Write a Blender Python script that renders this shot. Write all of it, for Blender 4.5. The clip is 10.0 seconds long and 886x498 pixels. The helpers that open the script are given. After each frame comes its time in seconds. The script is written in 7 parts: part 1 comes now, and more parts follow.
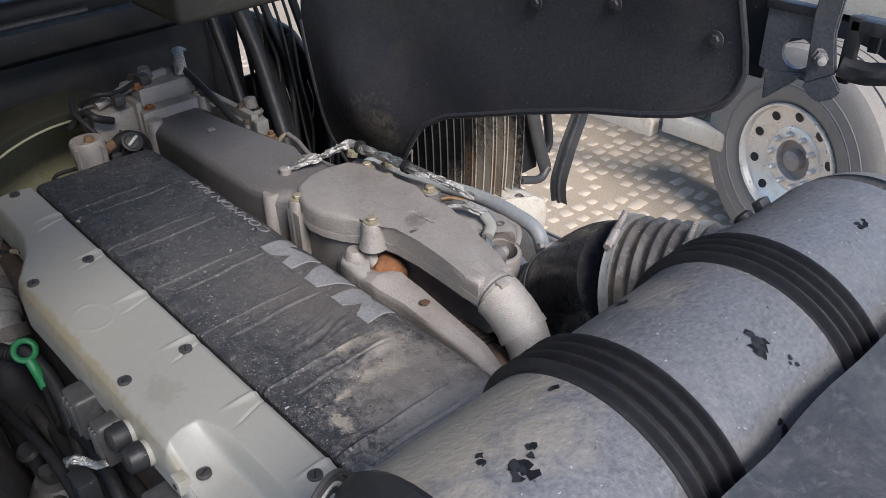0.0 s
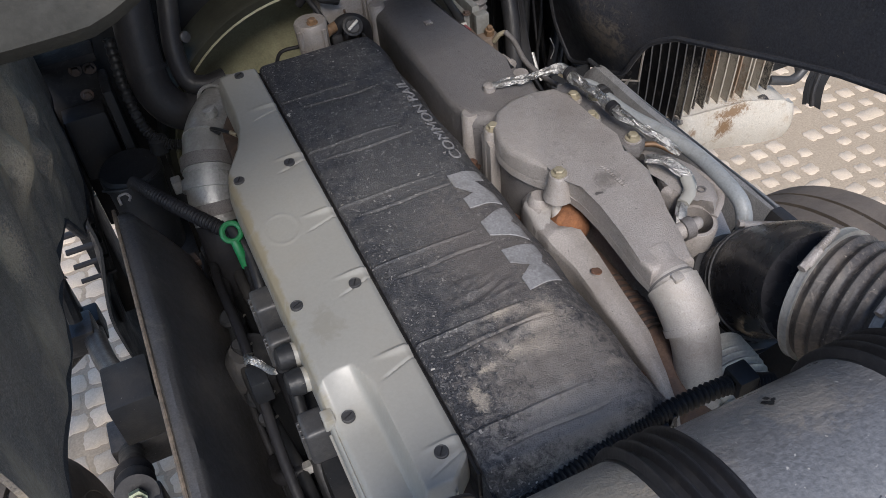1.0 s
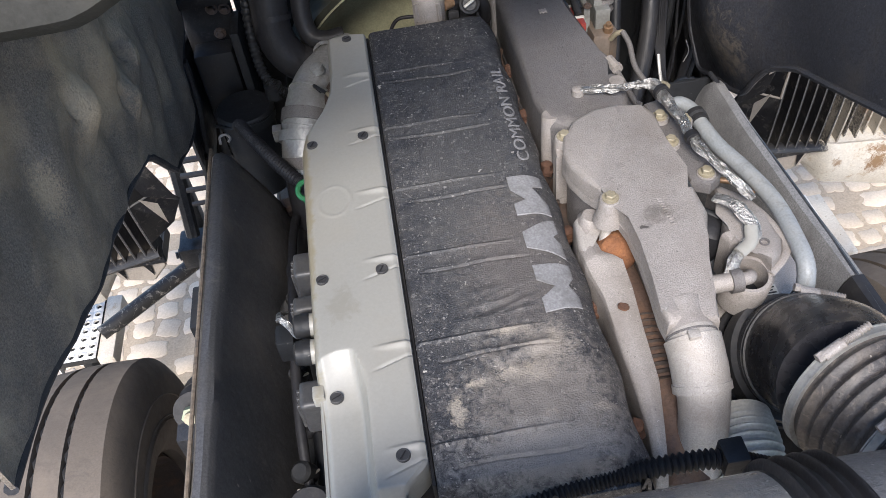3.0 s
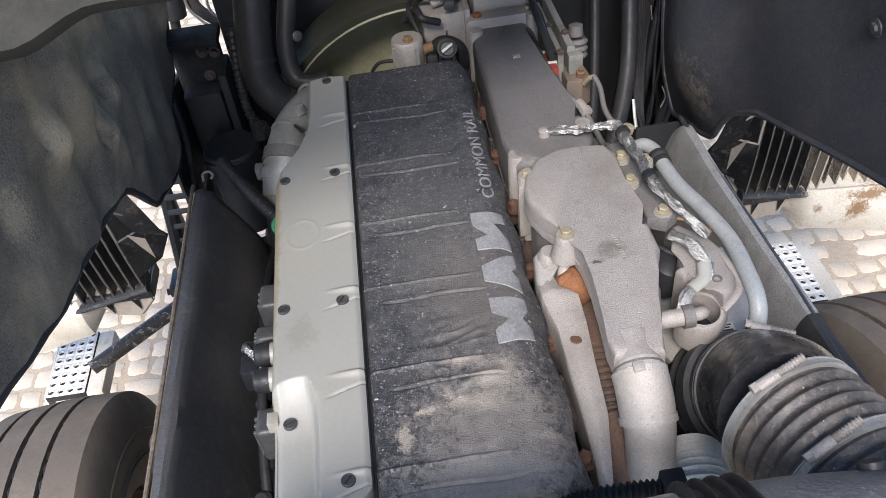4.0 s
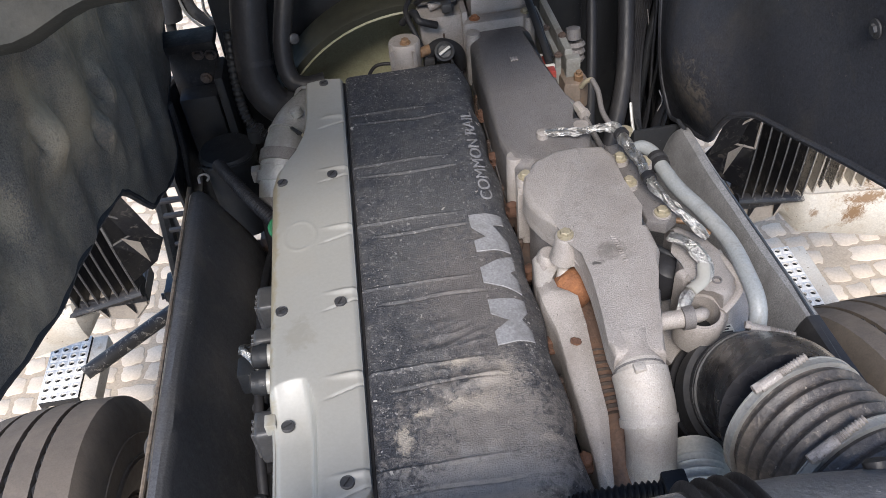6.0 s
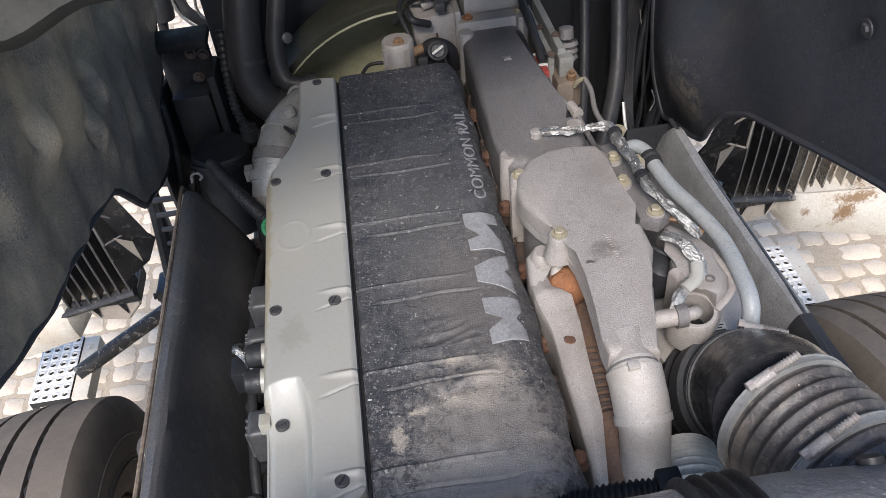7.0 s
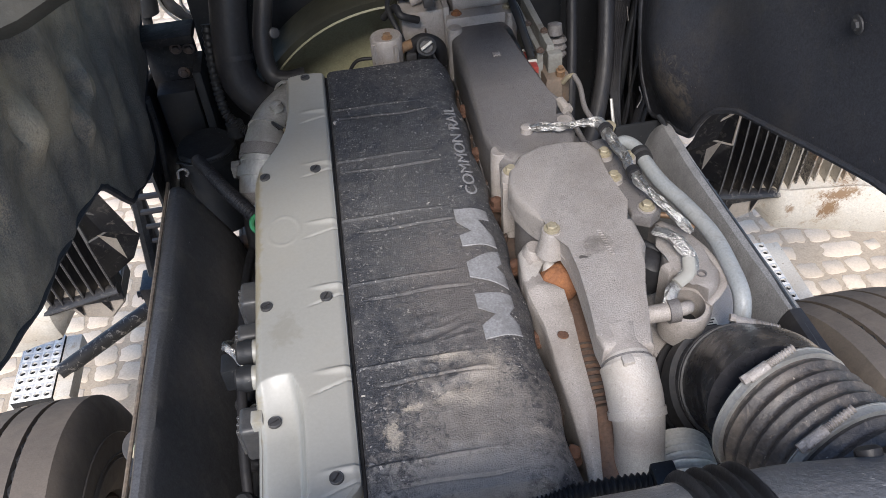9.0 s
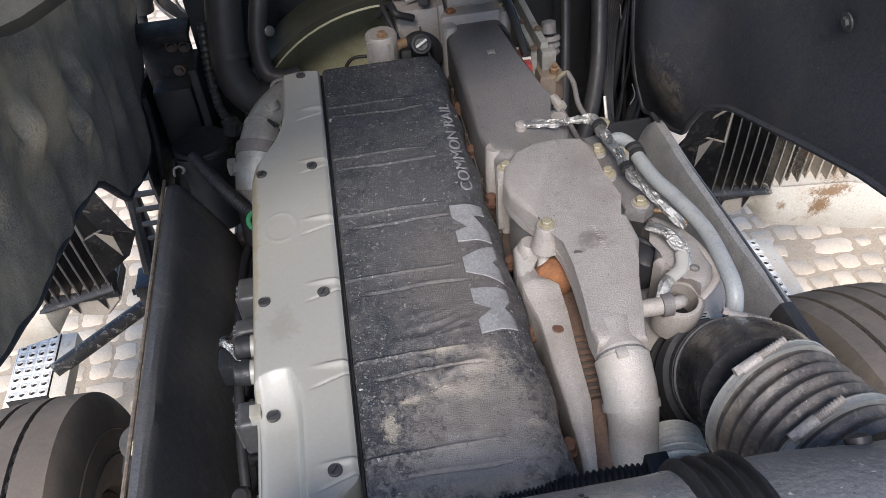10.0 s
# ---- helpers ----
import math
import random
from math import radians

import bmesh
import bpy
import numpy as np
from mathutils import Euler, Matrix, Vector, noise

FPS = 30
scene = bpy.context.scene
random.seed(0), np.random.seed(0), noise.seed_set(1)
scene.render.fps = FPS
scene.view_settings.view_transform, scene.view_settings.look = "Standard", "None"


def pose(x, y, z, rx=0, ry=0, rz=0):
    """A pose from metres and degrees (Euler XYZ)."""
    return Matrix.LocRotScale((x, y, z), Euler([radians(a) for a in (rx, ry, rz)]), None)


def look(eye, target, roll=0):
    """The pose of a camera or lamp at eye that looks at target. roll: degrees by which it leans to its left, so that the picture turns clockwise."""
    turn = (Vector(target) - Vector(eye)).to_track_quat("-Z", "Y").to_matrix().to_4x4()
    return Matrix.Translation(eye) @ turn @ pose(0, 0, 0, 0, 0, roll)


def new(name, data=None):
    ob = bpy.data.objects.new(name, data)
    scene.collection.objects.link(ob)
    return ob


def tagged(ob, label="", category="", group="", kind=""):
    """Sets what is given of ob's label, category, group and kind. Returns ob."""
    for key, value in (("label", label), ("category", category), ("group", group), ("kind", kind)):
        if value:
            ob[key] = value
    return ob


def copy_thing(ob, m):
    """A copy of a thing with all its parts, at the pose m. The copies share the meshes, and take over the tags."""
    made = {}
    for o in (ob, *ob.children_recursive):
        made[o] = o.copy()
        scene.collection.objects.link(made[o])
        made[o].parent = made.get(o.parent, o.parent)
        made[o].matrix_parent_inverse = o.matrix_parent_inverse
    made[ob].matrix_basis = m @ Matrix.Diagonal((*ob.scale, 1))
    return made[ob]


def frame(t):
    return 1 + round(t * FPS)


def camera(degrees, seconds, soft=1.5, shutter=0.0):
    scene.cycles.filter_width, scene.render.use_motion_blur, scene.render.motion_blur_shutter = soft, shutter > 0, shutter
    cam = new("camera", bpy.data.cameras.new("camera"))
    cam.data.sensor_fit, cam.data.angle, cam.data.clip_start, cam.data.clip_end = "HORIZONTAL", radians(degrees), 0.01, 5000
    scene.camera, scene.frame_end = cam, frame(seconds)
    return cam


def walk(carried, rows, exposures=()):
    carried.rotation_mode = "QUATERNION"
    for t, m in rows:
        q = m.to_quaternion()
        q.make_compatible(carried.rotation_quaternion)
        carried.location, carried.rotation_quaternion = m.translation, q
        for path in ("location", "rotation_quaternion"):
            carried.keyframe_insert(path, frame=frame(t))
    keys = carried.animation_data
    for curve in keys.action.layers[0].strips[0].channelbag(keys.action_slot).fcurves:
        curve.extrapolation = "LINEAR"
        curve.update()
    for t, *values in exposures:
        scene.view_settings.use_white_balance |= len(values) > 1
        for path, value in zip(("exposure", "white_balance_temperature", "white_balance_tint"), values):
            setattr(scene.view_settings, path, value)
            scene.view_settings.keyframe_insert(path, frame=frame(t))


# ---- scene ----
cam = camera(56.1, 10.0, soft=0.6)
PATH = [
    (0, (-0.36, -0.597, 2.206), (0.759, 0.649, 1.113), -1.7),
    (0.2, (-0.33, -0.584, 2.246), (0.673, 0.693, 1.079), -1.9),
    (0.4, (-0.314, -0.586, 2.317), (0.538, 0.725, 1.071), -3.0),
    (0.5, (-0.302, -0.58, 2.351), (0.466, 0.737, 1.057), -3.7),
    (0.6, (-0.287, -0.575, 2.372), (0.399, 0.751, 1.041), -4.4),
    (0.8, (-0.252, -0.552, 2.372), (0.303, 0.779, 0.985), -5.6),
    (1, (-0.196, -0.517, 2.349), (0.292, 0.809, 0.933), -6.1),
    (1.5, (-0.063, -0.502, 2.355), (0.232, 0.85, 0.912), -6.6),
    (2, (-0.021, -0.495, 2.34), (0.069, 0.856, 0.868), -8.0),
    (3.3, (0.047, -0.546, 2.392), (0.1, 0.819, 0.931), -8.0),
    (3.5, (0.071, -0.562, 2.392), (0.122, 0.863, 0.99), -8.0),
    (4, (0.096, -0.573, 2.382), (0.14, 0.873, 1.001), -7.6),
    (4.5, (0.099, -0.568, 2.377), (0.143, 0.881, 0.999), -7.5),
    (5, (0.104, -0.576, 2.376), (0.148, 0.877, 1.002), -7.5),
    (5.5, (0.091, -0.573, 2.372), (0.143, 0.884, 1.003), -7.3),
    (7, (0.083, -0.575, 2.371), (0.165, 0.879, 1.0), -6.6),
    (7.5, (0.078, -0.567, 2.364), (0.17, 0.885, 0.991), -6.3),
    (8, (0.08, -0.566, 2.362), (0.185, 0.883, 0.988), -6.0),
    (8.5, (0.073, -0.567, 2.362), (0.19, 0.881, 0.987), -5.7),
    (9, (0.065, -0.572, 2.365), (0.193, 0.873, 0.989), -5.4),
    (9.5, (0.062, -0.581, 2.368), (0.196, 0.862, 0.988), -5.3),
    (10, (0.059, -0.584, 2.37), (0.203, 0.857, 0.991), -5.1),
]
EXPOSURES = [(0.0, 0.62, 5830, 10), (0.3, 1.03, 5830, 10), (0.5, 1.1, 5830, 10), (0.7, 0.85, 5830, 10), (1.0, 0.48, 5830, 10), (1.5, 1.06, 5830, 10), (2.0, 1.1, 5830, 10), (3.5, 1.08, 5830, 10), (5.5, 1.0, 5830, 10), (10.0, 0.9, 5830, 10)]
walk(cam, [(t, look(eye, target, roll)) for t, eye, target, roll in PATH], EXPOSURES)

# ---------------------------------------------------------------- light
SUN_ELEV, SUN_AZ = radians(46), radians(193)
world = bpy.data.worlds.new("sky")
scene.world = world
world.use_nodes = True
_nt = world.node_tree
_sky = _nt.nodes.new("ShaderNodeTexSky")
_sky.sky_type = 'NISHITA'
_sky.sun_disc = False
_sky.sun_elevation = SUN_ELEV
_sky.sun_rotation = SUN_AZ
_nt.links.new(_sky.outputs[0], _nt.nodes["Background"].inputs[0])
_nt.nodes["Background"].inputs[1].default_value = 0.15
sun = new("sun", bpy.data.lights.new("sun", 'SUN'))
sun.data.energy, sun.data.angle, sun.data.color = 3.5, radians(24), (1.0, 0.87, 0.73)
sun.matrix_world = look((math.sin(SUN_AZ) * 8, math.cos(SUN_AZ) * 8, 8 * math.tan(SUN_ELEV)), (0, 0, 0))


# ---------------------------------------------------------------- materials
MATS = {}


def mat(name, base, rough=0.6, metal=0.0, spots=None, grain=200.0, grain_amt=0.15, bump=0.15, bump_scale=150.0,
        stain=None, stain_scale=8.0, stain_amt=0.5, spec=0.5, rough_var=0.1, random_amt=0.0, fine=None, fine_amt=0.5, fine_scale=60.0, coat=0.0):
    """A painted, cast or dusty surface: base colour, fine grain, broad stains and speckles, with relief."""
    if name in MATS:
        return MATS[name]
    m = bpy.data.materials.new(name)
    m.use_nodes = True
    nt = m.node_tree
    bs = nt.nodes["Principled BSDF"]
    link = nt.links.new
    tc = nt.nodes.new("ShaderNodeTexCoord")

    def noise_tex(scale, detail=6.0, rough_=0.6, dist=0.0):
        n = nt.nodes.new("ShaderNodeTexNoise")
        n.inputs["Scale"].default_value = scale
        n.inputs["Detail"].default_value = detail
        n.inputs["Roughness"].default_value = rough_
        n.inputs["Distortion"].default_value = dist
        link(tc.outputs["Object"], n.inputs["Vector"])
        return n

    def ramp(src, a, b):
        r = nt.nodes.new("ShaderNodeMapRange")
        r.inputs[1].default_value, r.inputs[2].default_value = a, b
        link(src, r.inputs[0])
        return r.outputs[0]

    def mixc(fac, c1, c2, mode='MIX'):
        x = nt.nodes.new("ShaderNodeMix")
        x.data_type = 'RGBA'
        x.blend_type = mode
        for sock, v in ((x.inputs[0], fac), (x.inputs[6], c1), (x.inputs[7], c2)):
            if hasattr(v, "is_linked"):
                link(v, sock)
            elif isinstance(v, (int, float)):
                sock.default_value = v
            else:
                sock.default_value = (*v, 1.0)
        return x.outputs[2]

    g = noise_tex(grain, 4.0)
    lo = tuple(c * (1 - grain_amt) for c in base)
    hi = tuple(min(1, c * (1 + grain_amt)) for c in base)
    col = mixc(ramp(g.outputs["Fac"], 0.3, 0.7), lo, hi)
    if stain:
        s = noise_tex(stain_scale, 8.0, 0.65, 0.4)
        fac = ramp(s.outputs["Fac"], 0.48, 0.72)
        sc = nt.nodes.new("ShaderNodeMath")
        sc.operation = 'MULTIPLY'
        sc.inputs[1].default_value = stain_amt
        link(fac, sc.inputs[0])
        col = mixc(sc.outputs[0], col, stain)
    if fine:
        s = noise_tex(fine_scale, 5.0, 0.7, 1.0)
        fac = ramp(s.outputs["Fac"], 0.55, 0.75)
        sc = nt.nodes.new("ShaderNodeMath")
        sc.operation = 'MULTIPLY'
        sc.inputs[1].default_value = fine_amt
        link(fac, sc.inputs[0])
        col = mixc(sc.outputs[0], col, fine)
    for spots in ([spots] if isinstance(spots, tuple) else spots or ()):
        v = nt.nodes.new("ShaderNodeTexVoronoi")
        v.inputs["Scale"].default_value = spots[1]
        warp = noise_tex(spots[1] * 1.3, 3.0, 0.7)
        off = nt.nodes.new("ShaderNodeVectorMath")
        off.operation = 'MULTIPLY_ADD'
        off.inputs[1].default_value = (1.1 / spots[1],) * 3
        link(warp.outputs["Color"], off.inputs[0])
        link(tc.outputs["Object"], off.inputs[2])
        link(off.outputs[0], v.inputs["Vector"])
        n2 = noise_tex(spots[1] * 0.35, 2.0)
        th = nt.nodes.new("ShaderNodeMath")
        th.operation = 'MULTIPLY'
        th.inputs[1].default_value = spots[2]
        link(n2.outputs["Fac"], th.inputs[0])
        lt = nt.nodes.new("ShaderNodeMath")
        lt.operation = 'LESS_THAN'
        link(v.outputs["Distance"], lt.inputs[0])
        link(th.outputs[0], lt.inputs[1])
        col = mixc(lt.outputs[0], col, spots[0])
    if random_amt:
        oi = nt.nodes.new("ShaderNodeObjectInfo")
        hsv = nt.nodes.new("ShaderNodeHueSaturation")
        mr = nt.nodes.new("ShaderNodeMapRange")
        mr.inputs[3].default_value, mr.inputs[4].default_value = 1 - random_amt, 1 + random_amt
        link(oi.outputs["Random"], mr.inputs[0])
        link(mr.outputs[0], hsv.inputs["Value"])
        link(col, hsv.inputs["Color"])
        col = hsv.outputs["Color"]
    link(col, bs.inputs["Base Color"])
    rn = noise_tex(grain * 0.2, 4.0)
    mr = nt.nodes.new("ShaderNodeMapRange")
    mr.inputs[1].default_value, mr.inputs[2].default_value = 0.3, 0.7
    mr.inputs[3].default_value, mr.inputs[4].default_value = max(0.03, rough - rough_var), min(1, rough + rough_var)
    link(rn.outputs["Fac"], mr.inputs[0])
    link(mr.outputs[0], bs.inputs["Roughness"])
    bs.inputs["Metallic"].default_value = metal
    bs.inputs["Specular IOR Level"].default_value = spec
    bs.inputs["Coat Weight"].default_value = coat
    if bump:
        bn = noise_tex(bump_scale, 5.0)
        b = nt.nodes.new("ShaderNodeBump")
        b.inputs["Strength"].default_value = bump
        b.inputs["Distance"].default_value = 0.003
        link(bn.outputs["Fac"], b.inputs["Height"])
        link(b.outputs[0], bs.inputs["Normal"])
    MATS[name] = m
    return m


M_COVER = mat("dusty_black_cover", (0.027, 0.028, 0.033), 0.5, stain=(0.075, 0.073, 0.071), stain_scale=11, stain_amt=0.5,
              fine=(0.21, 0.204, 0.196), fine_amt=1.0, fine_scale=105, grain=420, grain_amt=0.8,
              spots=[((0.014, 0.014, 0.016), 130, 0.30), ((0.18, 0.175, 0.167), 160, 0.38), ((0.26, 0.25, 0.237), 70, 0.235), ((0.44, 0.425, 0.39), 24, 0.13)], bump=0.75, bump_scale=420)
M_STRIP = mat("cream_grey_plastic", (0.262, 0.258, 0.236), 0.42, stain=(0.27, 0.245, 0.20), stain_scale=6, stain_amt=0.35, grain_amt=0.04, bump=0.05, bump_scale=300)
M_LETTER = mat("silver_letter", (0.205, 0.205, 0.21), 0.6, metal=0.0, grain=260, grain_amt=0.25, stain=(0.11, 0.108, 0.105), stain_scale=45, stain_amt=0.7)
M_CAST = mat("cast_aluminium", (0.32, 0.295, 0.275), 0.58, metal=0.3, stain=(0.23, 0.205, 0.185), stain_scale=9, stain_amt=0.75,
             fine=(0.17, 0.155, 0.145), fine_amt=0.6, fine_scale=60, grain=500, grain_amt=0.22, spots=[((0.15, 0.138, 0.125), 75, 0.16), ((0.42, 0.40, 0.37), 60, 0.12)], bump=0.5, bump_scale=480)
M_CAST_D = mat("dark_cast_aluminium", (0.150, 0.141, 0.138), 0.58, metal=0.3, stain=(0.10, 0.092, 0.088), stain_scale=9, stain_amt=0.6,
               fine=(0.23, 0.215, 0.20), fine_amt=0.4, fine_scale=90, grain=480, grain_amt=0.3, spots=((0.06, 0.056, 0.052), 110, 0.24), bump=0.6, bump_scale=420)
M_PIPEAL = mat("bright_cast_pipe", (0.41, 0.385, 0.36), 0.52, metal=0.25, stain=(0.33, 0.30, 0.26), stain_scale=8, stain_amt=0.7, grain=480, grain_amt=0.18, fine=(0.27, 0.245, 0.215), fine_amt=0.6, fine_scale=60, spots=((0.24, 0.215, 0.185), 70, 0.14), bump=0.5, bump_scale=450)
M_BLACK = mat("black_plastic", (0.015, 0.016, 0.018), 0.5, spec=0.3, stain=(0.040, 0.037, 0.034), stain_scale=9, stain_amt=0.6, spots=((0.10, 0.095, 0.09), 60, 0.12), bump=0.2)
M_MATT = mat("matt_black_steel", (0.011, 0.011, 0.012), 0.7, spec=0.15, stain=(0.03, 0.028, 0.026), stain_scale=12, stain_amt=0.6, fine=(0.09, 0.085, 0.08), fine_amt=0.3, fine_scale=70, bump=0.3)
M_LINER = mat("dusty_black_liner", (0.026, 0.027, 0.032), 0.5, spec=0.35, stain=(0.060, 0.052, 0.042), stain_scale=5, stain_amt=0.5, fine=(0.055, 0.050, 0.043), fine_amt=0.4, fine_scale=30, grain=300, grain_amt=0.4,
              spots=((0.11, 0.095, 0.075), 60, 0.12), bump=0.25, bump_scale=140)
M_FRAME = mat("black_frame_paint", (0.022, 0.023, 0.026), 0.45, stain=(0.075, 0.07, 0.065), stain_scale=14, stain_amt=0.7, fine=(0.14, 0.13, 0.12), fine_amt=0.25, fine_scale=60, grain=180, grain_amt=0.4, spots=((0.17, 0.155, 0.135), 70, 0.09), bump=0.35)
M_SHIELD = mat("scuffed_shield_plastic", (0.072, 0.071, 0.072), 0.42, stain=(0.115, 0.103, 0.09), stain_scale=6, stain_amt=0.7, fine=(0.17, 0.158, 0.14), fine_amt=0.5, fine_scale=20, grain=300, grain_amt=0.35,
               spots=((0.30, 0.27, 0.23), 26, 0.09), bump=0.25, bump_scale=60)
# Paler than the right liner: dust, and the light on it, in the base.
M_LINER_D = mat("lit_dusty_liner", (0.150, 0.131, 0.110), 0.45, stain=(0.42, 0.34, 0.235), stain_scale=7, stain_amt=0.8, fine=(0.28, 0.24, 0.18), fine_amt=0.6, fine_scale=150, grain=420, grain_amt=0.6,
                spots=((0.40, 0.35, 0.28), 70, 0.07), bump=0.7, bump_scale=240, spec=0.4)
M_FELT = mat("grey_felt_panel", (0.150, 0.149, 0.149), 0.9, stain=(0.085, 0.083, 0.082), stain_scale=16, stain_amt=0.8, fine=(0.225, 0.22, 0.212), fine_amt=0.45, fine_scale=70, grain=420, grain_amt=0.4, bump=0.5, bump_scale=320)
M_RUBBER = mat("black_rubber", (0.017, 0.017, 0.019), 0.48, spec=0.22, stain=(0.036, 0.034, 0.032), stain_scale=10, stain_amt=0.6, fine=(0.06, 0.056, 0.052), fine_amt=0.25, fine_scale=60, bump=0.2)
M_HOSE = mat("brown_dusty_bellows", (0.046, 0.041, 0.039), 0.5, stain=(0.145, 0.122, 0.098), stain_scale=22, stain_amt=0.75, fine=(0.24, 0.205, 0.165), fine_amt=0.7, fine_scale=75, grain=260, grain_amt=0.4, spots=[((0.28, 0.25, 0.21), 60, 0.16), ((0.02, 0.02, 0.02), 45, 0.15)], bump=0.5)
M_DUCT = mat("grey_worn_duct", (0.115, 0.115, 0.117), 0.36, stain=(0.23, 0.215, 0.195), stain_scale=6, stain_amt=0.5, fine=(0.05, 0.05, 0.05), fine_amt=0.45, fine_scale=24, grain=220, grain_amt=0.25, spots=[((0.30, 0.29, 0.27), 80, 0.16), ((0.03, 0.03, 0.03), 55, 0.12)], bump=0.5)
M_TYRE = mat("dusty_tyre", (0.128, 0.105, 0.082), 0.8, stain=(0.23, 0.185, 0.138), stain_scale=6, stain_amt=0.65, fine=(0.07, 0.06, 0.05), fine_amt=0.6, fine_scale=18, grain=240, grain_amt=0.12, bump=0.12)
M_TYRE_N = mat("grey_dusty_tyre", (0.205, 0.19, 0.172), 0.85, stain=(0.27, 0.24, 0.205), stain_scale=5, stain_amt=0.6, fine=(0.15, 0.135, 0.12), fine_amt=0.4, fine_scale=20, grain=240, grain_amt=0.2, bump=0.2)
M_RUST = mat("rusty_iron", (0.185, 0.080, 0.036), 0.95, stain=(0.30, 0.13, 0.048), stain_scale=38, stain_amt=0.75, fine=(0.075, 0.04, 0.026), fine_amt=0.85, fine_scale=110, bump=1.0, bump_scale=170)
M_RUST_D = mat("dark_old_rust", (0.095, 0.050, 0.033), 0.95, stain=(0.19, 0.088, 0.04), stain_scale=45, stain_amt=0.7, fine=(0.04, 0.03, 0.025), fine_amt=0.85, fine_scale=110, bump=1.0, bump_scale=170)
M_ALU = mat("dull_grey_aluminium", (0.33, 0.33, 0.32), 0.42, metal=0.45, stain=(0.20, 0.195, 0.185), stain_scale=14, stain_amt=0.7, fine=(0.13, 0.125, 0.115), fine_amt=0.5, fine_scale=50, bump=0.35)
M_IRON = mat("dark_brown_iron", (0.055, 0.042, 0.036), 0.8, stain=(0.13, 0.075, 0.045), stain_scale=18, stain_amt=0.7, bump=0.4)
M_WHITE = mat("white_paint", (0.50, 0.465, 0.40), 0.45, stain=(0.40, 0.33, 0.24), stain_scale=10, stain_amt=0.6, fine=(0.24, 0.15, 0.07), fine_amt=0.75, fine_scale=26, spots=((0.16, 0.11, 0.06), 40, 0.14), bump=0.05)
M_STEEL = mat("bright_steel", (0.55, 0.535, 0.50), 0.38, metal=0.8, grain_amt=0.2, stain=(0.30, 0.27, 0.23), stain_scale=50, stain_amt=0.6, bump=0.2)
M_FOIL = mat("crumpled_foil", (0.42, 0.41, 0.39), 0.34, metal=0.85, stain=(0.08, 0.075, 0.07), stain_scale=150, stain_amt=0.9, fine=(0.12, 0.113, 0.10), fine_amt=0.8, fine_scale=220, bump=1.0, bump_scale=260)
M_ZINC = mat("yellow_zinc_bolt", (0.30, 0.268, 0.19), 0.58, metal=0.3, stain=(0.19, 0.15, 0.095), stain_scale=90, stain_amt=0.7, fine=(0.12, 0.105, 0.085), fine_amt=0.5, fine_scale=200, bump=0.4)
M_ALUW = mat("perforated_aluminium", (0.66, 0.64, 0.60), 0.5, metal=0.15, grain_amt=0.1, bump=0.1)
M_HOSEB = mat("blue_grey_hose", (0.215, 0.230, 0.238), 0.5, stain=(0.28, 0.275, 0.255), stain_scale=14, stain_amt=0.6, fine=(0.095, 0.09, 0.08), fine_amt=0.6, fine_scale=32, grain=260, grain_amt=0.15, bump=0.2)
M_OLIVE = mat("olive_fan_ring", (0.026, 0.026, 0.019), 0.55, spec=0.3, stain=(0.055, 0.053, 0.036), stain_scale=8, stain_amt=0.5, bump=0.1)
M_CAB = mat("cab_underside_paint", (0.024, 0.024, 0.021), 0.7, spec=0.25, stain=(0.048, 0.044, 0.035), stain_scale=5, stain_amt=0.6, fine=(0.065, 0.06, 0.046), fine_amt=0.3, fine_scale=40, bump=0.2)
M_SAND = mat("sandy_joint", (0.345, 0.283, 0.207), 0.95, stain=(0.29, 0.235, 0.17), stain_scale=3, stain_amt=0.6, fine=(0.42, 0.35, 0.262), fine_amt=0.5, fine_scale=25, grain=120, grain_amt=0.2, bump=0.6, bump_scale=60)
M_PAVER = mat("worn_paving_stone", (0.50, 0.42, 0.325), 0.9, stain=(0.42, 0.35, 0.265), stain_scale=9, stain_amt=0.6, fine=(0.56, 0.475, 0.37), fine_amt=0.5, fine_scale=40, grain=150, grain_amt=0.12, bump=0.4, bump_scale=90, random_amt=0.12)
M_BRASS = mat("copper_fitting", (0.24, 0.15, 0.085), 0.5, metal=0.4, stain=(0.12, 0.085, 0.055), stain_scale=40, stain_amt=0.7, bump=0.3)
M_GREEN = mat("green_plastic", (0.014, 0.14, 0.045), 0.45, stain=(0.03, 0.09, 0.045), stain_scale=40, stain_amt=0.5, bump=0.05)
M_CONN = mat("white_plastic", (0.50, 0.49, 0.45), 0.45, stain=(0.25, 0.22, 0.18), stain_scale=30, stain_amt=0.5, bump=0.05)
M_DIRTPL = mat("dark_grey_plastic", (0.036, 0.036, 0.038), 0.5, stain=(0.075, 0.071, 0.065), stain_scale=20, stain_amt=0.7, fine=(0.13, 0.12, 0.105), fine_amt=0.3, fine_scale=80, bump=0.2)



